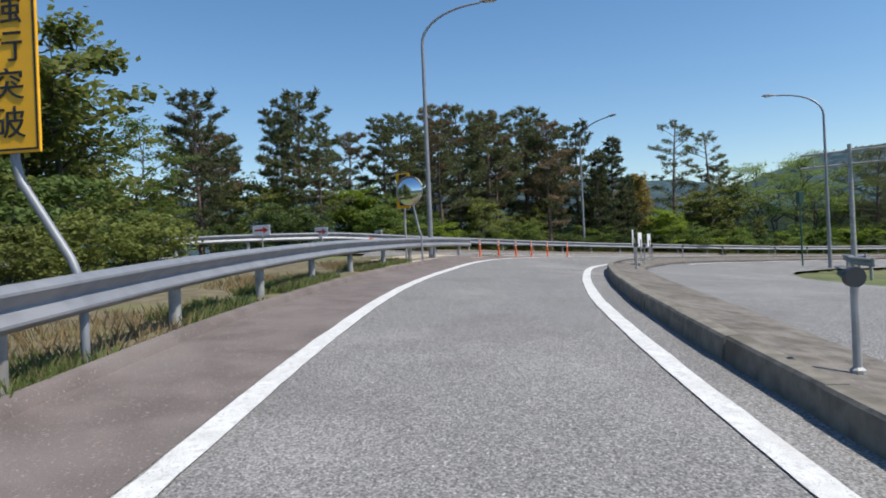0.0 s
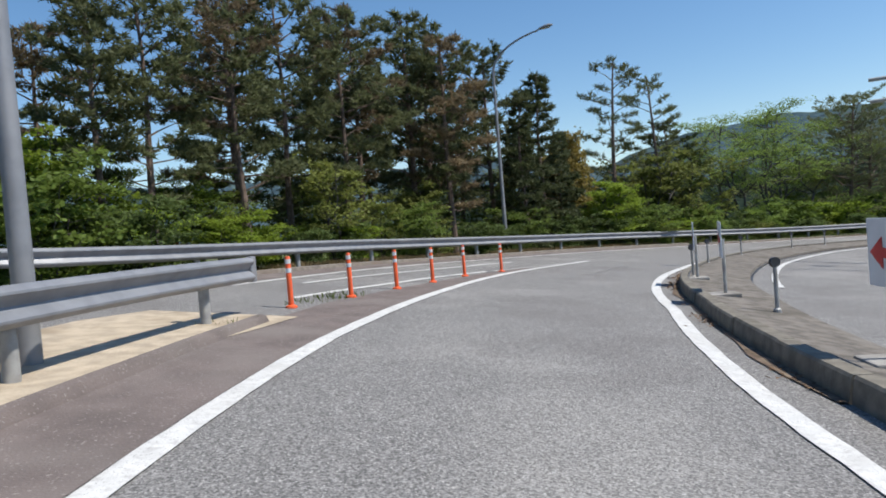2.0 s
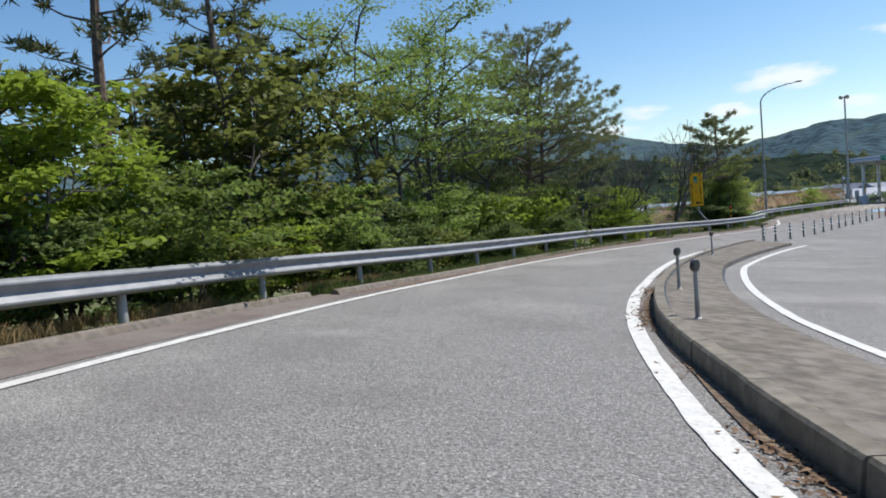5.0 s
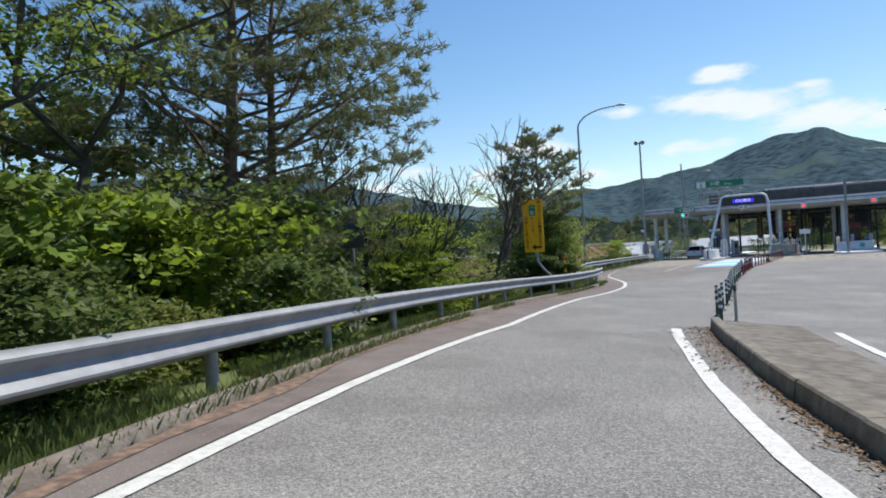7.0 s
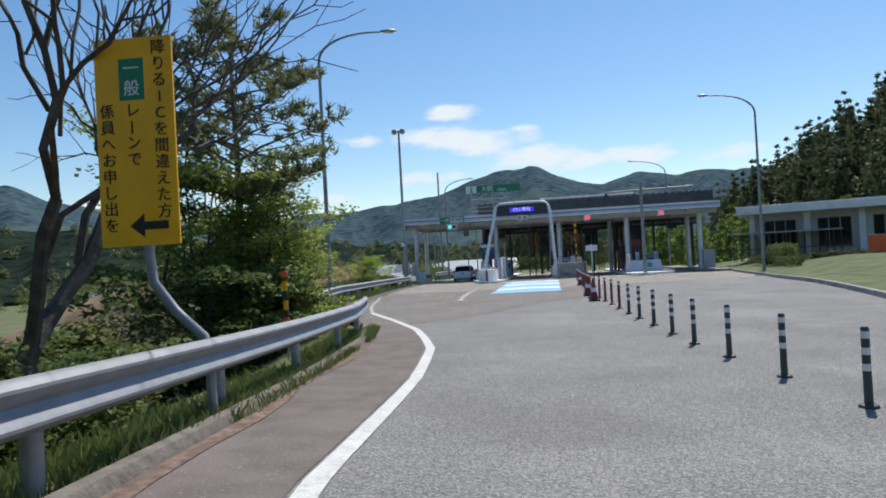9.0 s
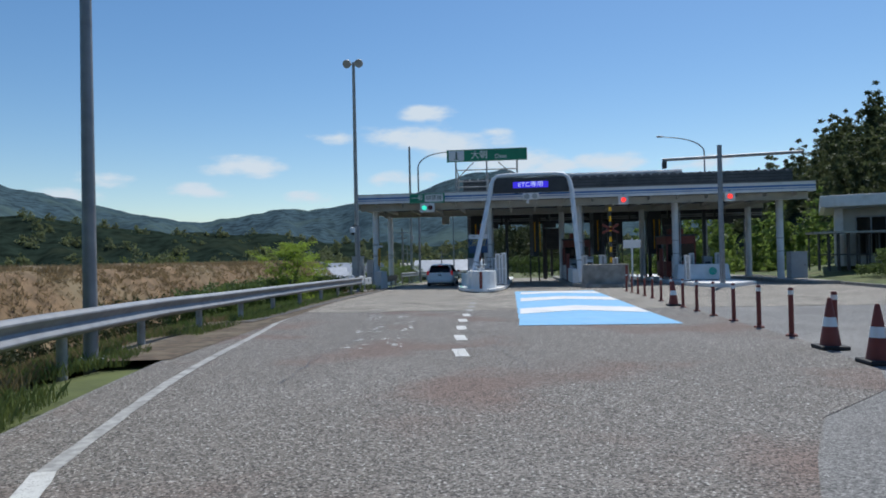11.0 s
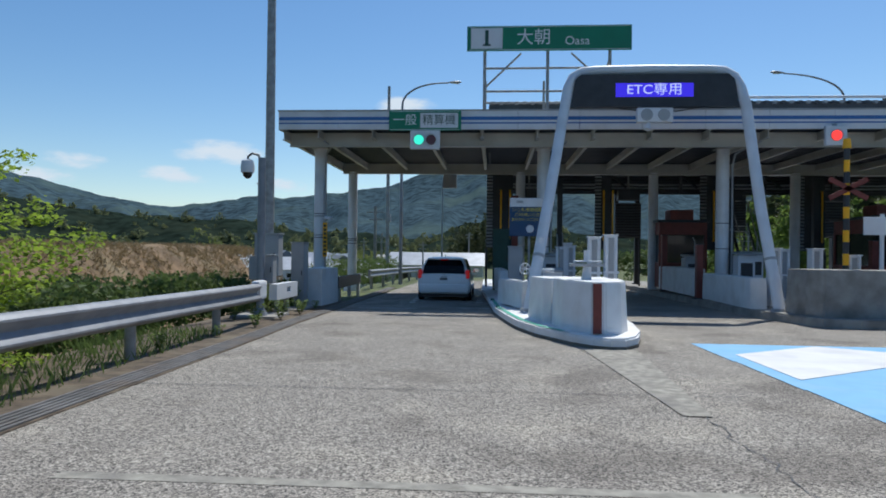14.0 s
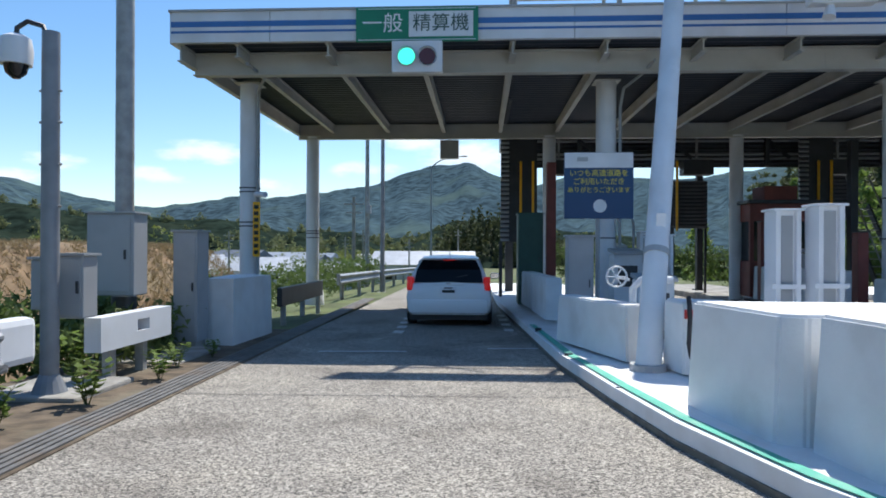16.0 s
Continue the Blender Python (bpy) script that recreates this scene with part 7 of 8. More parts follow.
machine(2.5, 10.1, ISL_TOP - 0.02, 0.5, 0.45, 0.85, "low white motor housing on the toll island")
machine(2.7, 13.0, ISL_TOP - 0.04, 0.5, 0.5, 1.3, "white barrier machine on the toll island")
machine(3.3, 17.2, ISL_TOP - 0.08, 0.45, 0.6, 1.5, "grey ticket machine on the toll island", GREY)
machine(8.6, 13.4, T2 - 0.02, 0.5, 0.5, 1.45, "white barrier machine on the second island")
machine(7.9, 16.6, T2 - 0.04, 0.5, 0.6, 1.35, "grey ticket machine on the second island", GREY)
machine(9.7, 15.6, T2 - 0.04, 0.45, 0.5, 1.5, "white lane machine on the second island")
machine(14.0, 14.2, 0.06, 0.5, 0.5, 1.4, "white lane machine on the third island")
machine(15.9, 14.6, 0.06, 0.5, 0.5, 1.3, "grey lane machine on the third island", GREY)


def pillar(x, y, z0, h, material, label):
    ob = thing("steel_pillar", label, "pillar", "pillars between the lanes", at=(x, y, z0))
    part("shaft", boxed((0, 0, h / 2), (0.2, 0.24, h), None, 0.015), material, ob)
    part("foot", boxed((0, 0, 0.02), (0.36, 0.4, 0.04)), DARK, ob)
    part("cap", boxed((0, 0, h + 0.01), (0.24, 0.28, 0.02)), DARK, ob)


for x, y, h in ((7.4, 18.4, 2.1), (7.35, 13.7, 1.7), (13.2, 14.9, 1.9)):
    pillar(x, y, T2 - 0.06, h, BRICK_RED, "brick red steel pillar beside the lane")
for x, y, h in ((3.5, 19.0, 4.3), (7.5, 24.0, 4.4), (10.2, 19.4, 4.4), (13.3, 19.2, 4.4), (16.9, 19.0, 4.4), (6.9, 26, 4.4)):
    pillar(x, y, 0.0, h, DARK, "dark steel pillar under the booth roof")


def shutter_box(x, y, z0, w, h, label):
    """A slatted housing hung between two legs."""
    ob = thing("shutter_box", label, "shutter box", "shutter boxes over the booths", at=(x, y, 0))
    part("back", boxed((0, 0.1, z0 + h / 2), (w, 0.08, h)), DARK, ob)
    n = int(h / 0.12)
    for k in range(n):
        part("slat", boxed((0, 0.02, z0 + (k + 0.5) * h / n), (w, 0.05, 0.07), pose(0, 0, 0, 28)), ROOF_DARK, ob)
    for sx in (-1, 1):
        part("leg", boxed((sx * (w / 2 - 0.04), 0.1, z0 / 2), (0.07, 0.07, z0 + 0.1)), DARK, ob)


shutter_box(6.95, 23.2, 2.1, 1.15, 1.6, "dark slatted shutter box behind the booths")
shutter_box(11.4, 23.0, 2.4, 1.3, 1.7, "dark slatted shutter box behind the booths")
shutter_box(15.6, 22.8, 2.2, 1.4, 2.0, "dark slatted shutter box behind the booths")
for x in (2.4, 6.6, 10.8, 15.0, 19.0):
    hang = thing("ceiling_unit", "dark equipment box hung under the booth roof", "equipment box", "boxes under the roof", at=(x, 21.4, 3.9))
    part("box_body", boxed((0, 0, 0), (0.9, 0.5, 0.45), None, 0.02), DARK, hang)
    part("hanger", boxed((0, 0, 0.6), (0.06, 0.06, 0.85)), STEEL_OLD, hang)
# steep open stair beside the booth
st_ = thing("steel_stair", "dark open steel stair behind the booths", "stair", at=(10.9, 18.6, 0.0))
for sx in (-0.32, 0.32):
    part("stringer", boxed((sx, 0.95, 1.35), (0.05, 0.18, 3.3), pose(0, 0, 0, -36, 0, 0)), DARK, st_)
    part("handrail", tube([(sx, 0.0, 0.9), (sx, 1.9, 3.55)], 0.025, 8), STEEL_OLD, st_)
for k in range(13):
    part("tread", boxed((0, 0.04 + k * 0.152, 0.12 + k * 0.205), (0.62, 0.22, 0.03)), STEEL_OLD, st_)
# pipes and conduits under the canopy
for k, (x, y) in enumerate(((-4.55, 13.7), (2.75, 13.75), (8.35, 13.75), (14.15, 13.75))):
    cd = thing("conduit", "grey conduit pipe running up beside the column", "pipe", "conduits on the columns", at=(x, y, 0))
    part("pipe", tube([(0, 0, 0.1), (0, 0, 4.2), (0.05, -0.1, 4.55), (0.3, -0.5, 4.72), (0.3, -1.5, 4.72)], 0.03, 8), GREY, cd, smooth=True)
    part("clamp", boxed((0, 0.03, 2.2), (0.1, 0.05, 0.04)), STEEL_OLD, cd)

# ---- the white car at the gate ----
def hatchback(x, y, z):
    ob = thing("hatchback_car", "white five-door hatchback waiting with its brake lamps lit", "car", at=(x, y, z))
    # stations from the tail (0) to the nose: y, half width, sill, waist, and roof half width and height
    st = ((0.00, 0.70, 0.42, 0.78, 0, 0), (0.06, 0.80, 0.27, 0.93, 0, 0), (0.30, 0.835, 0.22, 0.97, 0, 0), (0.9, 0.847, 0.20, 0.95, 0, 0), (1.8, 0.847, 0.20, 0.93, 0, 0),
          (2.7, 0.847, 0.20, 0.92, 0, 0), (3.3, 0.84, 0.21, 0.90, 0, 0), (3.75, 0.80, 0.24, 0.80, 0, 0), (4.02, 0.66, 0.32, 0.62, 0, 0), (4.08, 0.5, 0.40, 0.55, 0, 0))
    bm = bmesh.new()
    rings = []
    for yy, w, lo_, hi_, _, _ in st:
        pts = [(-w * 0.86, lo_), (-w * 0.97, lo_ + 0.10), (-w, lo_ + (hi_ - lo_) * 0.5), (-w * 0.975, lo_ + (hi_ - lo_) * 0.8), (-w * 0.90, hi_), (0, hi_ + 0.03)]
        pts = pts + [(-a, b) for a, b in pts[-2::-1]]
        rings.append([bm.verts.new((a, yy, b)) for a, b in pts])
    m = len(rings[0])
    for r0, r1 in zip(rings, rings[1:]):
        for k in range(m):
            bm.faces.new((r0[k], r0[(k + 1) % m], r1[(k + 1) % m], r1[k]))
    bm.faces.new(rings[0][::-1])
    bm.faces.new(rings[-1])
    body = part("body", bm, CAR_WHITE, ob, smooth=True)
    # cabin
    cb = bmesh.new()
    prof_ = ((0.10, 0.94, 0.745), (0.20, 1.18, 0.69), (0.40, 1.42, 0.58), (0.62, 1.50, 0.55), (1.5, 1.525, 0.55), (2.3, 1.47, 0.575), (2.9, 1.16, 0.66), (3.25, 0.93, 0.74))
    rings = []
    for yy, top, w in prof_:
        base_w = 0.765
        pts = [(-base_w, 0.90), (-w - 0.02, top - 0.05), (-w * 0.85, top - 0.006), (0, top + 0.012), (w * 0.85, top - 0.006), (w + 0.02, top - 0.05), (base_w, 0.90)]
        if top < 0.96:
            pts = [(a * 0.98, min(b, top)) for a, b in pts]
        rings.append([cb.verts.new((a, yy, b)) for a, b in pts])
    for r0, r1 in zip(rings, rings[1:]):
        for k in range(6):
            cb.faces.new((r0[k], r0[k + 1], r1[k + 1], r1[k]))
    cb.faces.new(rings[0])
    part("cabin", cb, CAR_WHITE, ob, smooth=True)
    rw = bmesh.new()
    q = [rw.verts.new(p) for p in ((-0.66, 0.062, 0.95), (0.66, 0.062, 0.95), (0.62, 0.18, 1.22), (0.52, 0.345, 1.425), (-0.52, 0.345, 1.425), (-0.62, 0.18, 1.22))]
    rw.faces.new((q[0], q[1], q[2], q[5]))
    rw.faces.new((q[5], q[2], q[3], q[4]))
    bmesh.ops.solidify(rw, geom=rw.faces[:], thickness=0.012)
    part("rear_window", rw, GLASS_DARK, ob, "dark tinted rear window")
    for sx in (-1, 1):
        sw = bmesh.new()
        v = [sw.verts.new((sx * a, b, c)) for a, b, c in ((0.762, 0.55, 0.98), (0.762, 2.85, 0.95), (0.64, 2.35, 1.40), (0.625, 1.5, 1.45), (0.63, 0.72, 1.40))]
        sw.faces.new(v)
        bmesh.ops.solidify(sw, geom=sw.faces[:], thickness=-0.02 * sx)
        part("side_window", sw, GLASS_DARK, ob, "dark side window")
        part("tail_lamp", boxed((sx * 0.735, 0.085, 0.93), (0.12, 0.14, 0.30), pose(0, 0, 0, -6, 0, sx * 16), 0.04), LAMP_RED, ob, "lit red tail lamp")
        mir = part("door_mirror", boxed((sx * 0.93, 2.62, 1.0), (0.2, 0.1, 0.15), None, 0.04), CAR_WHITE, ob)
        part("mirror_glass", boxed((sx * 0.93, 2.565, 1.0), (0.16, 0.01, 0.11)), MIRROR, mir)
        part("reflector", boxed((sx * 0.62, 0.015, 0.40), (0.16, 0.02, 0.04)), RED, ob)
        for yy in (0.72, 3.28):
            tyre = part("wheel", tube([(sx * 0.66, yy, 0.30), (sx * 0.68, yy, 0.30), (sx * 0.82, yy, 0.30), (sx * 0.84, yy, 0.30)], [0.27, 0.295, 0.295, 0.27], 28), BLACK, ob, "black tyre", smooth=True)
            part("rim", tube([(sx * 0.835, yy, 0.30), (sx * 0.848, yy, 0.30)], [0.19, 0.17], 20), ALLOY, tyre, "silver rim")
    part("bumper", boxed((0, 0.03, 0.45), (1.52, 0.14, 0.30), None, 0.06), CAR_WHITE, ob, smooth=True)
    part("under_tray", boxed((0, 2.0, 0.2), (1.5, 3.7, 0.1)), PLASTIC, ob)
    plate = part("number_plate", boxed((0, 0.0, 0.79), (0.33, 0.02, 0.165), None, 0.004), WHITE, ob, "white number plate")
    part("plate_bar", boxed((0, -0.012, 0.77), (0.24, 0.004, 0.06)), TEXT_BLACK, plate)
    part("plate_bar", boxed((0, -0.012, 0.84), (0.16, 0.004, 0.025)), TEXT_BLACK, plate)
    part("badge", boxed((0, 0.03, 0.945), (0.09, 0.02, 0.05), None, 0.01), ALLOY, ob)
    part("garnish", boxed((0, 0.035, 0.90), (0.62, 0.03, 0.03)), CAR_WHITE, ob)
    part("brake_lamp", boxed((0, 0.36, 1.43), (0.22, 0.05, 0.03)), LAMP_RED, ob, "lit red high brake lamp")
    part("wiper", boxed((0.12, 0.12, 1.06), (0.5, 0.015, 0.015), pose(0, 0, 0, 0, -12, 0)), PLASTIC, ob)
    part("spoiler", boxed((0, 0.42, 1.475), (1.05, 0.26, 0.03), pose(0, 0, 0, 8, 0, 0), 0.012), CAR_WHITE, ob)
    part("aerial", tube([(0, 0.7, 1.50), (0, 0.55, 1.62)], 0.006, 5), PLASTIC, ob)
    return ob


car = hatchback(-0.63, 13.3, level(-0.63, 15) + 0.01)
car.matrix_basis = car.matrix_basis @ Matrix.Diagonal((1.02, 1, 0.92, 1))


# ---- signs along the bend ----
def bars(ob, n, x, z0, pitch, w, h, material, y=-0.02):
    for k in range(n):
        part("text_bar", boxed((x, y, z0 - k * pitch), (w, 0.006, h)), material, ob)


# tall yellow warning sign beside the slip road
es = thing("warning_sign", "tall yellow warning sign with black lettering on a bent pole", "sign", at=(66.3, -99.68, 4.26), rz=85)
part("panel", boxed((0, 0, 0.78), (0.58, 0.03, 1.56), None, 0.006), YELLOW, es)
for c, s in (((0, -0.017, 1.53), (0.56, 0.004, 0.018)), ((0, -0.017, 0.03), (0.56, 0.004, 0.018)), ((-0.27, -0.017, 0.78), (0.018, 0.004, 1.5)), ((0.27, -0.017, 0.78), (0.018, 0.004, 1.5))):
    part("border", boxed(c, s), TEXT_BLACK, es)
for k, ch in enumerate("強行突破"):
    lettering("lettering", ch, 0.30, TEXT_BLACK, es, pose(0, -0.02, 1.25 - k * 0.335, 90, 0, 0) @ Matrix.Diagonal((1.15, 1, 1, 1)))
part("pole", tube([(0, 0.04, 1.4), (0, 0.04, -0.05), (0.05, 0.04, -0.25), (0.5, 0.04, -0.95), (0.6, 0.04, -1.2), (0.6, 0.04, -2.2)], 0.04, 10), STEEL, es, smooth=True)
# yellow sign and traffic mirror at the merge
y2 = thing("warning_sign", "tall yellow warning sign behind the traffic mirror", "sign", at=(48.0, -98.15, 4.82), rz=70)
part("panel", boxed((0, 0, 0.62), (0.52, 0.03, 1.24), None, 0.006), YELLOW, y2)
bars(y2, 4, 0, 1.1, 0.3, 0.3, 0.2, TEXT_BLACK)
part("pole", tube([(0, 0.04, 1.1), (0, 0.04, -2.3)], 0.04, 10), STEEL_OLD, y2)
mz = level(48.4, -97.9)
mr = thing("traffic_mirror", "round convex traffic mirror with a grey rim on a bent pole", "traffic mirror", at=(48.4, -97.9, mz), rz=72)
part("pole", tube([(0.35, 0.1, -0.3), (0.35, 0.1, 0.85), (0.25, 0.12, 1.1), (0.05, 0.14, 2.0), (0.02, 0.14, 2.9)], 0.038, 10), STEEL, mr, smooth=True)
mb_ = bmesh.new()
rr = [(0.0, -0.075), (0.15, -0.07), (0.30, -0.05), (0.42, -0.02), (0.48, 0.0)]
rings = [[mb_.verts.new((r * math.cos(a), yy, 2.42 + r * math.sin(a))) for a in np.linspace(0, 2 * math.pi, 33)[:-1]] for r, yy in rr[1:]]
c0 = mb_.verts.new((0, rr[0][1], 2.42))
for k in range(32):
    mb_.faces.new((c0, rings[0][k], rings[0][(k + 1) % 32]))
for r0, r1 in zip(rings, rings[1:]):
    for k in range(32):
        mb_.faces.new((r0[k], r1[k], r1[(k + 1) % 32], r0[(k + 1) % 32]))
part("mirror_face", mb_, MIRROR, mr, "convex mirror face", smooth=True)
part("rim", tube([(0.49 * math.cos(a), 0.0, 2.42 + 0.49 * math.sin(a)) for a in np.linspace(0, 2 * math.pi, 41)], 0.014, 8, False), STEEL_OLD, mr, "grey rim", smooth=True)
part("hood", sweep([((0.52 * math.cos(a), 0, 2.42 + 0.52 * math.sin(a)), (0, -1, 0)) for a in np.linspace(0.35, math.pi - 0.35, 17)], [(-0.08, 0), (0.07, 0), (0.07, 0.01), (-0.08, 0.01)]), STEEL_OLD, mr)
part("back_shell", tube([(0, 0.02, 2.42), (0, 0.10, 2.42), (0, 0.14, 2.42)], [0.47, 0.36, 0.1], 24), STEEL_OLD, mr)


def arrow_sign(x, y, w, h, rz, top, right=True, post=True, label="white sign with a red arrow above the guard rail"):
    z = level(x, y)
    ob = thing("arrow_sign", label, "sign", "red arrow signs", at=(x, y, z + top), rz=rz)
    part("panel", boxed((0, 0, -h / 2), (w, 0.02, h), None, 0.004), WHITE, ob)
    k = 1 if right else -1
    bm = bmesh.new()
    for yy in (-0.012, -0.018):
        bm.faces.new([bm.verts.new((k * a * w, yy, -h / 2 + b * min(h, w * 0.62))) for a, b in ((-0.4, -0.1), (0.1, -0.1), (0.1, -0.32), (0.42, 0), (0.1, 0.32), (0.1, 0.1), (-0.4, 0.1))])
    part("arrow", bm, RED, ob, "red arrow")
    if post:
        part("post", tube([(0, 0.04, -h * 0.5), (0, 0.04, -top - 0.3)], 0.03, 8), STEEL_OLD, ob)
    return ob


for x, y, w, rz, zt_ in ((45.15, -104.2, 0.82, 72, 4.60), (40.95, -102.75, 0.78, 62, 4.59), (38.6, -100.45, 0.72, 38, 4.43), (33.75, -98.95, 0.55, 32, 4.34)):
    arrow_sign(x, y, w, 0.40, rz, zt_ - level(x, y))
for x, y, rz in ((46.2, -89.8, -16), (40.5, -88.2, -26), (37.1, -86.95, -26)):
    arrow_sign(x, y, 0.74, 0.62, rz, 1.45, False, True, "white sign with a red arrow on a post in the median")
for x, y in ((46.2, -89.8), (40.5, -88.2), (37.1, -86.95)):
    fb = thing("post_footing", "square pale concrete post footing in the median", "footing", "post footings", at=(x, y, level(x, y) + 0.2))
    part("slab", boxed((0, 0, -0.03), (0.5, 0.46, 0.08), pose(0, 0, 0, 0, 0, 75), 0.02), CONCRETE, fb)


def reflector_post(x, y, h=0.72):
    ob = thing("reflector_post", "dark weathered post with a round reflector head", "reflector post", "reflector posts on the median", at=(x, y, level(x, y) + 0.1))
    part("post", tube([(0, 0, -0.1), (0, 0, 0.08), (0, 0, 0.1), (0, 0, h)], [0.06, 0.055, 0.032, 0.03], 10), STEEL_OLD, ob)
    part("reflector", tube([(0.03, 0, h + 0.04), (-0.03, 0, h + 0.04)], 0.075, 18), DARK, ob, "round dark reflector")
    return ob


for x, y in ((66.95, -92.9), (42.5, -88.5), (51.0, -90.8), (36.4, -86.65), (31.4, -83.6), (26.5, -79.6), (21.5, -74.1), (19.3, -70.8), (14.66, -60.85), (12.08, -51.5)):
    reflector_post(x, y)

# yellow information sign on a bent pole before the gate
ys = thing("information_sign", "tall yellow information sign with black lettering and a green inset", "sign", at=(3.34, -41.2, 2.34), rz=4)
part("panel", boxed((0, 0, 1.05), (0.82, 0.03, 2.1), None, 0.006), YELLOW, ys)
part("inset", boxed((-0.02, -0.018, 1.68), (0.26, 0.006, 0.42)), GREEN, ys, "green inset panel")
for k, ch in enumerate("一般"):
    lettering("lettering", ch, 0.17, TEXT_WHITE, ys, pose(-0.02, -0.024, 1.78 - k * 0.2, 90, 0, 0))
for col, txt, zt_, pitch in ((0.27, "降りるICを間違えた方", 1.98, 0.165), (-0.02, "レーンで", 1.36, 0.165), (-0.29, "係員へお申し出を", 1.36, 0.165)):
    for k, ch in enumerate(txt):
        lettering("lettering", ch, 0.155, TEXT_BLACK, ys, pose(col, -0.02, zt_ - k * pitch, 90, 0, 0) @ pose(0, 0, 0, 0, 0, 90 if ch == "ー" else 0))
ab = bmesh.new()
for yy in (-0.018, -0.024):
    ab.faces.new([ab.verts.new((a, yy, 0.2 + b)) for a, b in ((0.3, -0.04), (0.05, -0.04), (0.05, -0.12), (-0.1, 0), (0.05, 0.12), (0.05, 0.04), (0.3, 0.04))])
part("arrow", ab, TEXT_BLACK, ys, "black arrow")
part("pole", tube([(0.05, 0.05, 1.8), (0.05, 0.05, -0.1), (0.08, 0.05, -0.38), (0.3, 0.05, -0.68), (0.58, 0.05, -0.95), (0.63, 0.05, -1.15), (0.63, 0.05, -2.1)], 0.05, 12), STEEL, ys, smooth=True)
# back of a dark sign behind the rail
ds = thing("roadside_sign", "dark plate below a round blue sign on a thin post", "sign", at=(2.9, -52.35, 2.88), rz=35)
part("plate", boxed((0, 0, 0.16), (0.6, 0.03, 0.34), None, 0.01), DARK, ds)
part("disc", tube([(0, 0.012, 0.66), (0, -0.012, 0.66)], 0.27, 28), DARK, ds, "round dark sign disc")
part("blue_face", tube([(0, -0.013, 0.66), (0, -0.018, 0.66)], 0.17, 24), BLUE_SIGN, ds, "blue centre")
part("post", tube([(0, 0.04, 0.85), (0, 0.04, -2.5)], 0.035, 8), STEEL_OLD, ds)
# small signs and striped marker behind the rail
pl = thing("small_plate", "small pale blue plate on a short post behind the rail", "sign", at=(3.6, -46.0, 1.25), rz=10)
part("panel", boxed((0, 0, 0), (0.34, 0.02, 0.14)), WHITE, pl)
part("post", tube([(0, 0.02, -1.2), (0, 0.02, 0)], 0.02, 6), STEEL_OLD, pl)
sm = thing("striped_marker", "black and yellow marker post with orange reflectors", "marker post", at=(1.85, -33.9, 0.09))
for k in range(4):
    part("stripe", boxed((0, 0, 0.95 + k * 0.2), (0.09, 0.03, 0.2)), YELLOW if k % 2 else DARK, sm)
part("leg", tube([(0, 0.02, -0.5), (0, 0.02, 0.9)], 0.02, 6), STEEL_OLD, sm)
for z in (0.82, 1.8):
    part("reflector", tube([(0, -0.02, z), (0, 0.02, z)], 0.075, 16), ORANGE, sm, "orange reflector")
om = thing("rail_marker", "orange marker on the guard rail", "marker", at=(52.3, -98.7, 3.62))
part("body", boxed((0, 0, 0), (0.12, 0.12, 0.22), None, 0.03), ORANGE, om)

# ---- beyond the gate: poles, office, fields, village ----
dp_ = thing("tall_pole", "tall dark steel pole beyond the gate", "pole", at=(-6.7, 40.0, -0.9))
part("pole", tube([(0, 0, 0), (0, 0, 14)], [0.14, 0.10], 14), STEEL_OLD, dp_, smooth=True)
part("box", boxed((0.1, -0.15, 4.6), (0.3, 0.25, 0.5), None, 0.03), GREY, dp_)
street_lamp(-4.6, 63.0, -2.6, 11.2, 3.0, 15)
for k, (x, y, h) in enumerate(((-9, 48, 7), (-13, 75, 8), (-10, 95, 8), (-22, 110, 9), (-4, 120, 9), (-30, 80, 8))):
    up_ = thing("utility_pole", "grey concrete utility pole with crossarms", "utility pole", "utility poles in the valley", at=(x, y, level(x, y) - 0.2))
    part("pole", tube([(0, 0, 0), (0, 0, h)], [0.15, 0.10], 10), CONCRETE, up_)
    part("crossarm", boxed((0, 0, h - 0.5), (1.4, 0.1, 0.1)), STEEL_OLD, up_)
    part("crossarm", boxed((0, 0, h - 1.1), (1.1, 0.1, 0.1)), STEEL_OLD, up_)

of = thing("office_building", "low white office building with a deep flat roof and dark bays", "building", at=(34.0, 16.0, 0.6), rz=-22)
part("wall", boxed((0, 5.3, 1.9), (18, 9.4, 4.0)), CREAM, of)
part("roof", boxed((0, 4.6, 4.2), (20, 12.4, 0.75), None, 0.04), WHITE_CON, of)
part("soffit", boxed((0, 4.6, 3.8), (19.4, 11.8, 0.06)), GREY, of)
for x in (-8.9, -4.4, -0.2, 4.0, 8.9):
    part("pilaster", boxed((x, 0.3, 1.9), (0.5, 0.6, 4.0), None, 0.02), WHITE_CON, of)
for x, w in ((-6.6, 2.6), (-2.3, 2.6), (1.9, 2.6), (6.4, 2.8)):
    win = part("window" if w > 2.7 else "bay", boxed((x, 0.56, 1.9), (w, 0.1, 2.6)), GLASS_DARK, of, "dark recessed glazing")
    for q in (-0.5, -0.17, 0.17, 0.5):
        part("frame", boxed((x + q * w, 0.5, 1.9), (0.07, 0.08, 2.6)), GREY, win)
    part("frame", boxed((x, 0.5, 3.2), (w, 0.08, 0.1)), GREY, win)
    part("sill", boxed((x, 0.46, 0.62), (w + 0.1, 0.16, 0.08)), CONCRETE, win)
part("name_plate", boxed((3.0, -1.62, 4.25), (1.6, 0.03, 0.22)), DARK, of, "small dark name plate")
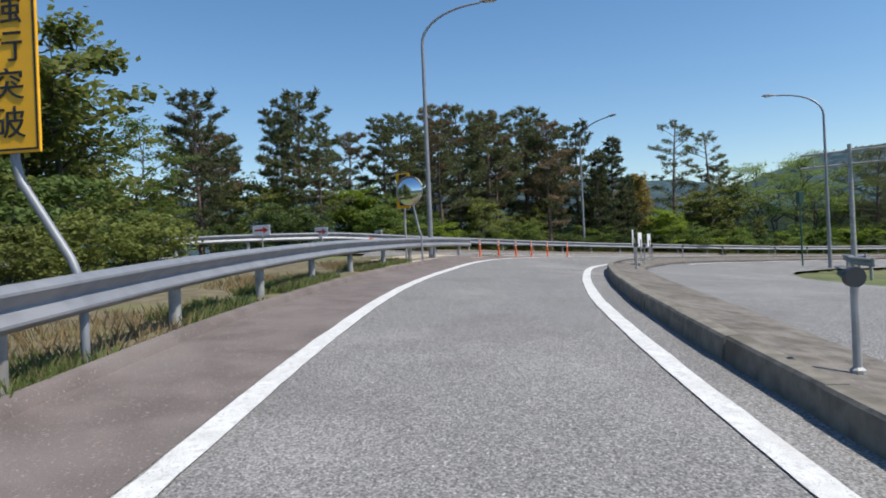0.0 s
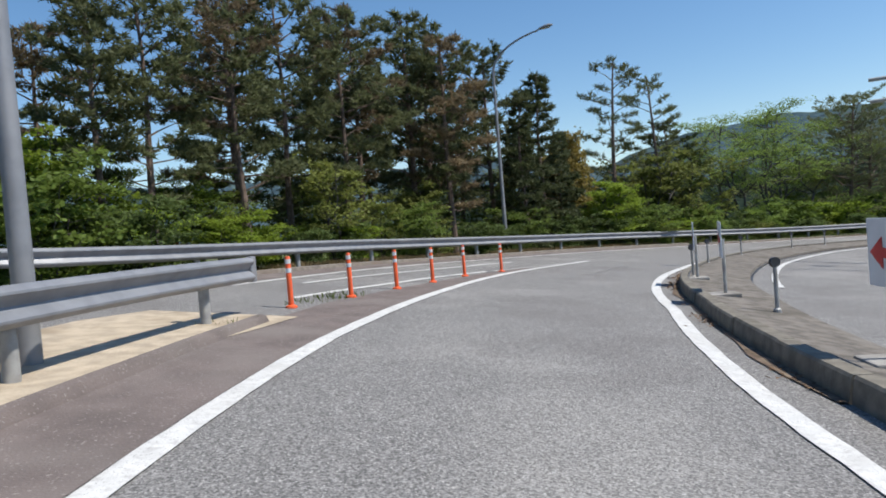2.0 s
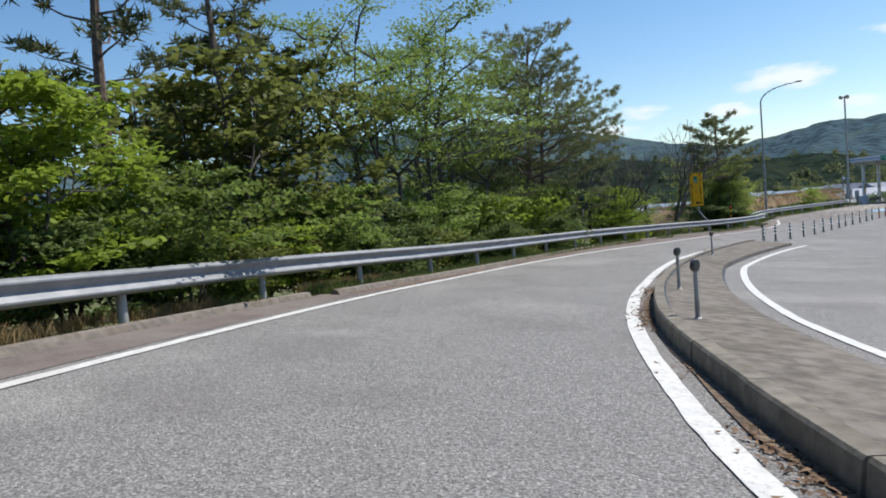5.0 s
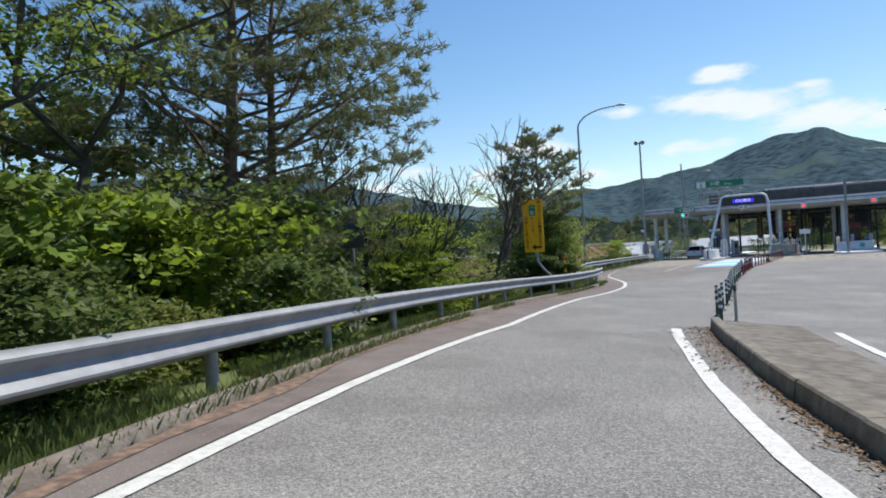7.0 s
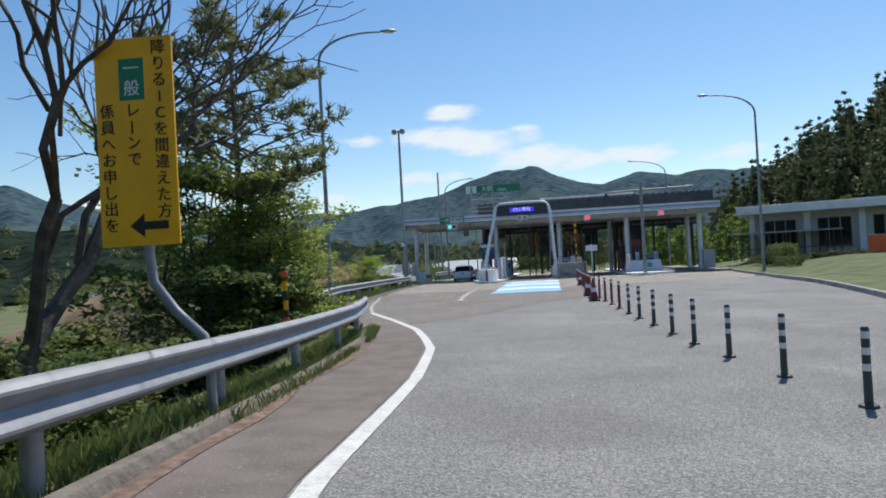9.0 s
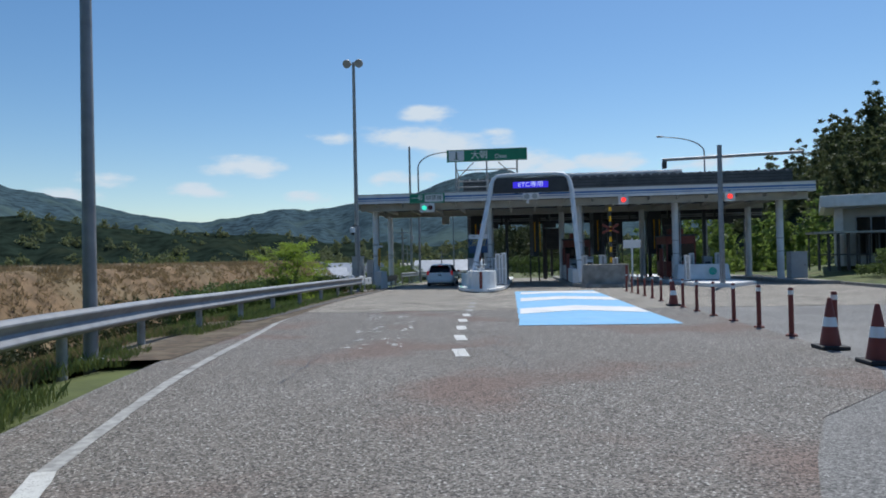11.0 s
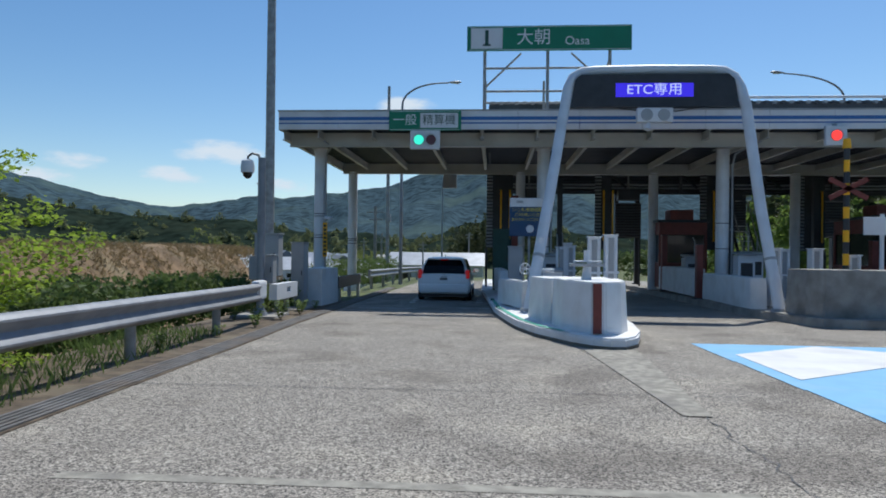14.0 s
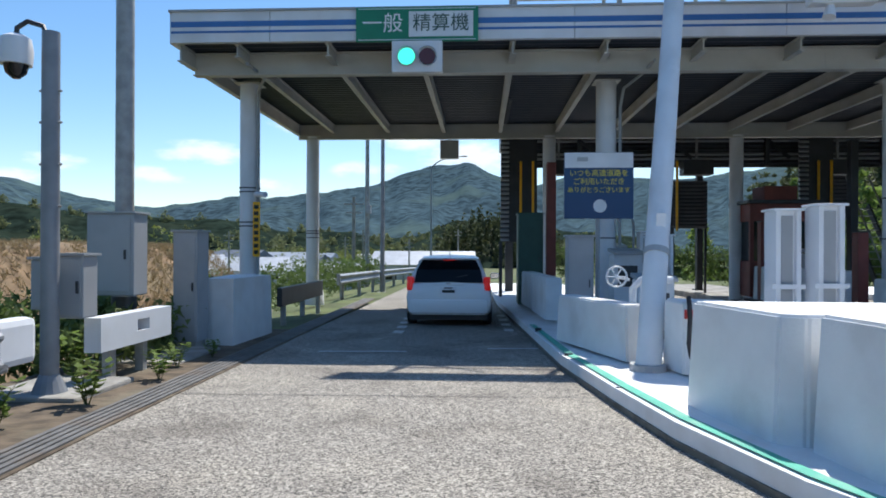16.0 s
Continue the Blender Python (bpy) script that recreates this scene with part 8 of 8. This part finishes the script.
fn = thing("covered_walkway", "dark flat-roofed walkway on thin posts beside the office", "walkway", at=(23.5, 17.0, 0.3))
for k in range(16):
    for q in (0.0, 1.6):
        part("post", boxed((k * 0.56, k * -0.09 + q, 1.15), (0.08, 0.08, 2.4)), DARK, fn)
part("walkway_roof", boxed((4.2, 0.13, 2.42), (9.0, 2.3, 0.12), pose(0, 0, 0, 0, 0, -9)), STEEL_OLD, fn)
part("rail", tube([(0, 0, 1.0), (8.4, -1.35, 1.0)], 0.04, 6), DARK, fn)
ob_ = thing("orange_container", "faded orange container beside the office", "container", at=(29.5, 2.5, 0.9))
part("body", boxed((0, 0, 0.55), (1.6, 1.2, 1.1), None, 0.04), ORANGE, ob_)
part("lid", boxed((0, 0, 1.13), (1.66, 1.26, 0.06), None, 0.01), STEEL_OLD, ob_)

# raised lawn on the far side of the plaza
KR = [(16.4, -27.5), (17.7, -18.4), (19.3, -6.2), (20.6, 4), (22.2, 16), (23, 30)]
kr = plan_stations(KR, 1.5)
o = part("kerb", sweep(kr, [(-0.08, -0.1), (-0.06, 0.16), (0.1, 0.16), (0.1, -0.1)]), CONCRETE, None)
tagged(o, "pale concrete kerb along the lawn", "kerb", kind="structure")
lv, lf = [], []
for k, (p, sv) in enumerate(kr):
    for dd, hh in ((0.05, 0.12), (2.5, 0.35), (7, 0.9), (14, 1.0), (26, 0.4)):
        lv.append((p[0] + sv[0] * dd, p[1] + sv[1] * dd, p[2] + (hh - 0.12) * float(smooth01((k - 1) / 8)) + 0.12))
for k in range(len(kr) - 1):
    for j in range(4):
        a = k * 5 + j
        lf.append((a, a + 1, a + 6, a + 5))
LAWN = mat("lawn", (0.082, 0.108, 0.032), 0.95, vary=0.5, scale=1.2, second=(0.15, 0.135, 0.055), second_scale=0.3, second_amount=0.7, bump=0.6, bump_scale=14)
lawn = mesh_object("lawn", lv, lf, LAWN, smooth=True)
tagged(lawn, "sloping green lawn beside the plaza", "lawn", kind="structure")

# dry bank beside the gate
bk = plan_stations([(-14.3, -15), (-14.6, -8), (-15.5, 10), (-17, 41)], 2.0)
bv, bf = [], []
brg = np.random.default_rng(8)
for k, (p, sv) in enumerate(bk):
    e = smooth01((len(bk) - 1 - k) / 3) * smooth01(k / 3)
    for dd, zz in ((4.5, -2.4), (2.6, -1.0), (1.0, 0.9), (0.0, 1.45), (-2.5, 1.5), (-6, 0.9), (-12, -1.2)):
        bv.append((p[0] + sv[0] * dd + brg.normal(0, 0.12), p[1] + sv[1] * dd, -2.4 + (zz + 2.4 + brg.normal(0, 0.1)) * e))
for k in range(len(bk) - 1):
    for j in range(6):
        a = k * 7 + j
        bf.append((a, a + 7, a + 8, a + 1))
DRYBANK = mat("dry_bank", (0.185, 0.12, 0.065), 0.95, vary=0.4, scale=1.5, second=(0.24, 0.19, 0.11), second_scale=0.35, second_amount=0.85, bump=0.9, bump_scale=8)
bank = mesh_object("bank", bv, bf, DRYBANK, smooth=True)
tagged(bank, "dry brown grassy bank", "bank", kind="structure")
g2 = np.random.default_rng(12)
n_ = 9000
k_ = g2.integers(0, len(bk) - 1, n_)
u_ = g2.uniform(0, 1, n_)
P = np.array([p for p, _ in bk])
dd_ = g2.uniform(-3, 3.4, n_)
cx_ = P[k_, 0] + (P[k_ + 1, 0] - P[k_, 0]) * u_ + dd_
cy_ = P[k_, 1] + (P[k_ + 1, 1] - P[k_, 1]) * u_
cz_ = np.interp(dd_, (-3, 0, 1.0, 2.6, 3.4), (1.5, 1.45, 0.9, -1.0, -1.6))
tv, tf = leaves(np.stack([cx_, cy_, cz_ + 0.05], 1), 0.15, 4, 0.34, 0.05, g2, up=1.2)
tuft = mesh_object("dry_grass", tv, tf.tolist(), L_DRY)
tagged(tuft, "tufts of dry straw grass on the bank", "grass", kind="stuff")


def hedge(pts, h, w, n, material, label, seed, base=0.0, leaf=0.12):
    rg = np.random.default_rng(seed)
    stn = plan_stations(pts, 0.5)
    i = rg.integers(0, len(stn), n)
    p = np.array([stn[k][0] for k in i])
    c = p + np.stack([rg.uniform(-w, w, n), rg.uniform(-0.3, 0.3, n), base + rg.uniform(0, 1, n) ** 0.6 * h * rg.uniform(0.8, 1.15, n)], 1)
    v, f = leaves(c, 0.2, 12, leaf, leaf * 0.7, rg)
    ob = mesh_object("hedge", v, f.tolist(), material)
    return tagged(ob, label, "hedge", kind="stuff")


hedge([(-5.9, -9), (-6.3, 1), (-6.8, 12)], 1.1, 0.6, 2000, L_BUSH, "dense dark green hedge beyond the guard rail", 41, 0.0)
hedge([(-9.2, -20), (-9.2, 9)], 2.1, 0.8, 2400, L_CEDAR, "dark shaded thicket below the bank", 42, -0.2)
hedge([(-7.6, 24), (-7.0, 44)], 1.6, 0.8, 900, L_BUSH, "green bushes beyond the gate", 43, 0.0)
hedge([(24, 4), (26, 14)], 1.0, 0.6, 600, L_BUSH, "clipped bushes in front of the office", 44, 0.8)
hedge([(3, 38), (12, 39), (22, 38)], 1.9, 1.0, 1500, L_BUSH, "dark green bushes behind the booths", 47, 0.0)
hedge([(22.2, 4), (25.5, 6), (30, 4)], 0.5, 0.5, 420, L_CEDAR, "dark low hedge on the lawn", 48, 0.6)
hedge([(22.5, -2), (24, 12)], 0.5, 0.6, 500, L_BUSH, "low clipped hedge on the lawn", 45, 0.5)
hedge([(-4.6, 7.6), (-4.6, 12)], 0.55, 0.35, 220, L_GRASS, "weeds around the pole footings", 46, 0.0)


def house(x, y, w, d, h, rz, roof_m, wall_m, label):
    ob = thing("house", label, "house", "houses in the valley", at=(x, y, level(x, y) - 0.3), rz=rz)
    part("wall", boxed((0, 0, h / 2), (w, d, h)), wall_m, ob)
    bm = bmesh.new()
    e = 0.5
    a = [bm.verts.new(v) for v in ((-w / 2 - e, -d / 2 - e, h - 0.1), (w / 2 + e, -d / 2 - e, h - 0.1), (w / 2 + e, d / 2 + e, h - 0.1), (-w / 2 - e, d / 2 + e, h - 0.1), (-w / 2 - e * 0.5, 0, h + d * 0.3), (w / 2 + e * 0.5, 0, h + d * 0.3))]
    for f in ((0, 1, 5, 4), (2, 3, 4, 5), (0, 4, 3), (1, 2, 5), (0, 3, 2, 1)):
        bm.faces.new([a[k] for k in f])
    part("roof", bm, roof_m, ob)
    for k in range(3):
        part("window", boxed((-w / 3 + k * w / 3, -d / 2 - 0.02, h * 0.55), (w * 0.16, 0.06, h * 0.3)), GLASS_DARK, ob)


ROOF_BLUE = mat("roof_tile_grey", (0.16, 0.17, 0.19), 0.5, vary=0.15, scale=1.0)
ROOF_PALE = mat("roof_pale_metal", (0.45, 0.47, 0.50), 0.4, 0.2, vary=0.1, scale=1.0)
hr = np.random.default_rng(21)
for k in range(46):
    az, rr_ = radians(hr.uniform(4.5, 42)), hr.uniform(110, 300)
    house(-math.sin(az) * rr_, math.cos(az) * rr_ + 5, hr.uniform(8, 18), hr.uniform(6, 9), hr.uniform(2.4, 4.5), hr.uniform(-40, 40), ROOF_PALE if k % 3 else ROOF_BLUE, WHITE if k % 2 else CREAM,
          "small pale-roofed house in the valley" if k % 3 else "small grey-roofed house in the valley")
house(-27.0, 118.0, 14, 8, 2.0, 8, ROOF_PALE, WHITE, "long low building with a pale roof beyond the gate")
house(-14.0, 170.0, 13, 8, 2.6, 4, ROOF_PALE, WHITE, "long low building with a pale roof beyond the gate")

# ---- wooded hills and mountains ----
RIDGE = ((-180, 5), (-120, 6), (-60, 7), (-25, 6.5), (-10, 5.5), (-7, 6.0), (-4.5, 5.3), (-1.4, 6.2), (1.3, 7.1), (4.2, 6.9), (8, 5.7), (11, 5.0), (13.4, 4.6), (17.5, 4.1), (22, 3.8), (26, 3.15), (31, 3.8),
         (35, 4.9), (38.5, 5.7), (41.4, 6.9), (45, 6.3), (52, 6.7), (55, 6.7), (58, 6.5), (61.5, 6.3), (65.5, 5.7), (69.5, 4.5), (80, 5.5), (120, 5), (180, 5))
# far forest colours are shifted to blue to paint in the aerial haze
FOREST_HAZED = mat("hazed_forest", (0.050, 0.080, 0.096), 1.0, vary=0.5, scale=0.03, second=(0.080, 0.118, 0.112), second_scale=0.004, second_amount=0.9, bump=0.5, bump_scale=0.09, spec=0.0)
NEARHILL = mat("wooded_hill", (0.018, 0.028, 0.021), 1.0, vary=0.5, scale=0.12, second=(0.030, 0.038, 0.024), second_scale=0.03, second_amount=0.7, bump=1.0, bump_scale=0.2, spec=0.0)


def mountains(name, table, r0, r1, foot, material, label, seed, rough, az0=-180, az1=180, step=0.4):
    azs = np.arange(az0, az1 + 0.01, step)
    us = np.linspace(0, 1, 22)
    v = []
    for a in azs:
        el = lerp_table(table, a)
        for u in us:
            r = r1 + (r0 - r1) * u
            z = 1.4 + r1 * math.tan(radians(el)) * (u ** 1.3) if r0 > r1 else 0
            ridge = noise.fractal((a * 0.22, u * 2.2, seed), 1.0, 2.0, 5) * rough * u * (1.15 - u) * 3.0 + noise.noise((a * 0.8, u * 4, seed + 3)) * rough * 0.07 * u
            z = foot + (r0 * math.tan(radians(el)) - foot) * u ** 1.25 + ridge
            x = 10 - math.sin(radians(a)) * r
            v.append((x, -40 + math.cos(radians(a)) * r, z))
    n = len(us)
    f = [(i * n + j, (i + 1) * n + j, (i + 1) * n + j + 1, i * n + j + 1) for i in range(len(azs) - 1) for j in range(n - 1)]
    ob = mesh_object(name, v, f, material, smooth=True)
    return tagged(ob, label, "mountains", kind="structure")


mountains("backdrop", RIDGE, 3300, 1300, -30, FOREST_HAZED, "distant wooded mountains with haze painted in as blue-green", 2, 60)
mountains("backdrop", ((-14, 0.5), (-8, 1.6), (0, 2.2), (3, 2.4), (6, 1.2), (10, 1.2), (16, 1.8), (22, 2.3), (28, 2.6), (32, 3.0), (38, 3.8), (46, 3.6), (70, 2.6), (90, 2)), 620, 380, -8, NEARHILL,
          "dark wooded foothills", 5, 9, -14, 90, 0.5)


def hill_height(x, y):
    a = math.exp(-(((x - 80) / 34) ** 2 + ((y - 92) / 42) ** 2))
    b = math.exp(-(((x - 105) / 50) ** 2 + ((y - 40) / 50) ** 2))
    return -2.5 + 22 * a + 20 * b


hx, hy = np.linspace(34, 190, 40), np.linspace(10, 190, 40)
hv = [(x, y, hill_height(x, y) * float(smooth01((x - 34) / 14))) for y in hy for x in hx]
hf = [(j * 40 + i, j * 40 + i + 1, j * 40 + i + 41, j * 40 + i + 40) for j in range(39) for i in range(39)]
hill = mesh_object("hill", hv, hf, NEARHILL, smooth=True)
tagged(hill, "steep wooded hill beyond the office", "hill", kind="structure")


def conifers(name, xs, ys, zs, h, material, label, seed, per=26, size=0.62, round_=False):
    """A distant stand: tapering clumps of needles, all one mesh."""
    rg = np.random.default_rng(seed)
    c, sp_ = [], []
    for x, y, z in zip(xs, ys, zs):
        hh = h * rg.uniform(0.7, 1.25)
        for u in np.linspace(0.12, 1, 7):
            r = hh * (0.36 * math.sin(math.pi * (0.12 + 0.8 * u)) if round_ else 0.19 * (1.08 - u))
            for k in range(3 if u < 0.8 else 1):
                a = rg.uniform(0, 6.28)
                c.append((x + math.cos(a) * r * 0.7, y + math.sin(a) * r * 0.7, z + hh * u))
                sp_.append(r * 0.8 + 0.25)
    v, f = leaves(np.array(c), np.array(sp_), per, size, size * 0.42, rg, droop=0.3)
    ob = mesh_object(name, v, f.tolist(), material)
    return tagged(ob, label, "woodland", kind="stuff")


def knoll(x, y):
    return -8 + 15 * math.exp(-((x - 5) / 22) ** 2 - ((y - 238) / 30) ** 2)


nx_, ny_ = np.linspace(-50, 60, 24), np.linspace(170, 310, 24)
kn_ = mesh_object("hill", [(x, y, knoll(x, y)) for y in ny_ for x in nx_], [(j * 24 + i, j * 24 + i + 1, j * 24 + i + 25, j * 24 + i + 24) for j in range(23) for i in range(23)], NEARHILL, smooth=True)
tagged(kn_, "low wooded knoll in the valley", "hill", kind="structure")
fr_ = np.random.default_rng(50)
fx, fy = fr_.uniform(42, 104, 420), fr_.uniform(26, 124, 420)
keep = [(x, y) for x, y in zip(fx, fy) if hill_height(x, y) > 3]
conifers("woodland", [p[0] for p in keep], [p[1] for p in keep], [hill_height(*p) - 0.5 for p in keep], 9.0, L_CEDAR, "dark conifer forest on the hill", 51, 26, 0.72)
mx, my = fr_.uniform(20, 48, 70), fr_.uniform(34, 70, 70)
conifers("woodland", mx, my, heights(mx, my), 6.0, L_MID, "fresh green trees behind the toll gate", 52, 18, 0.6)
kx, ky = fr_.uniform(-14, 28, 190), fr_.uniform(205, 260, 190)
conifers("woodland", kx, ky, np.array([knoll(x, y) for x, y in zip(kx, ky)]) - 0.5, 9.0, L_CEDAR, "dark wooded knoll in the valley", 53, 10, 1.1)
vx, vy = fr_.uniform(-150, -25, 240), fr_.uniform(60, 330, 240)
conifers("woodland", vx, vy, heights(vx, vy), 6.0, L_OLIVE, "scattered trees in the valley", 54, 12, 0.6, True)
wx, wy = fr_.uniform(-70, -30, 110), fr_.uniform(-100, -10, 110)
conifers("woodland", wx, wy, heights(wx, wy), 5.0, L_OLIVE, "scattered trees below the road", 55, 12, 0.6, True)

# trees that give the foothills their ragged outline
q_ = np.random.default_rng(60)
ta, tu = q_.uniform(-13, 62, 420), q_.uniform(0.05, 0.99, 420)
FOOT = ((-14, 0.5), (-8, 1.6), (0, 2.2), (3, 2.4), (6, 1.2), (10, 1.2), (16, 1.8), (22, 2.3), (28, 2.6), (32, 3.0), (38, 3.8), (46, 3.6), (70, 2.6))
tr_ = 380 + 240 * tu
tz = np.array([-8 + (620 * math.tan(radians(lerp_table(FOOT, a))) + 8) * u ** 1.25 for a, u in zip(ta, tu)])
conifers("woodland", 10 - np.sin(np.radians(ta)) * tr_, -40 + np.cos(np.radians(ta)) * tr_, tz - 5, 9.0, L_PINE, "dark mixed forest on the foothills", 61, 9, 2.6, True)

# sign gantry and signal on the inside of the bend
gn = thing("sign_gantry", "grey steel gantry with two horizontal arms on a single pole", "gantry", at=(30.0, -73.1, level(30.0, -73.1)))
part("pole", tube([(0, 0, -0.2), (0, 0, 7.4)], [0.16, 0.12], 14), STEEL_OLD, gn, smooth=True)
for z in (6.2, 7.0):
    part("arm", tube([(-1.7, -2.1, z), (3.0, 3.8, z)], 0.07, 10), STEEL_OLD, gn, smooth=True)
for u in (0.1, 0.35, 0.6, 0.85):
    part("strut", tube([(-1.7 + 4.7 * u, -2.1 + 5.9 * u, 6.2), (-1.7 + 4.7 * u, -2.1 + 5.9 * u, 7.0)], 0.04, 8), STEEL_OLD, gn)
gs_ = thing("green_signal_box", "dark green equipment box on a post", "equipment box", at=(31.0, -76.6, level(31.0, -76.6)))
part("post", tube([(0, 0, -0.2), (0, 0, 3.8)], 0.05, 10), DARK_GREEN, gs_)
part("box", boxed((0, 0, 4.0), (0.42, 0.3, 0.7), None, 0.04), DARK_GREEN, gs_)
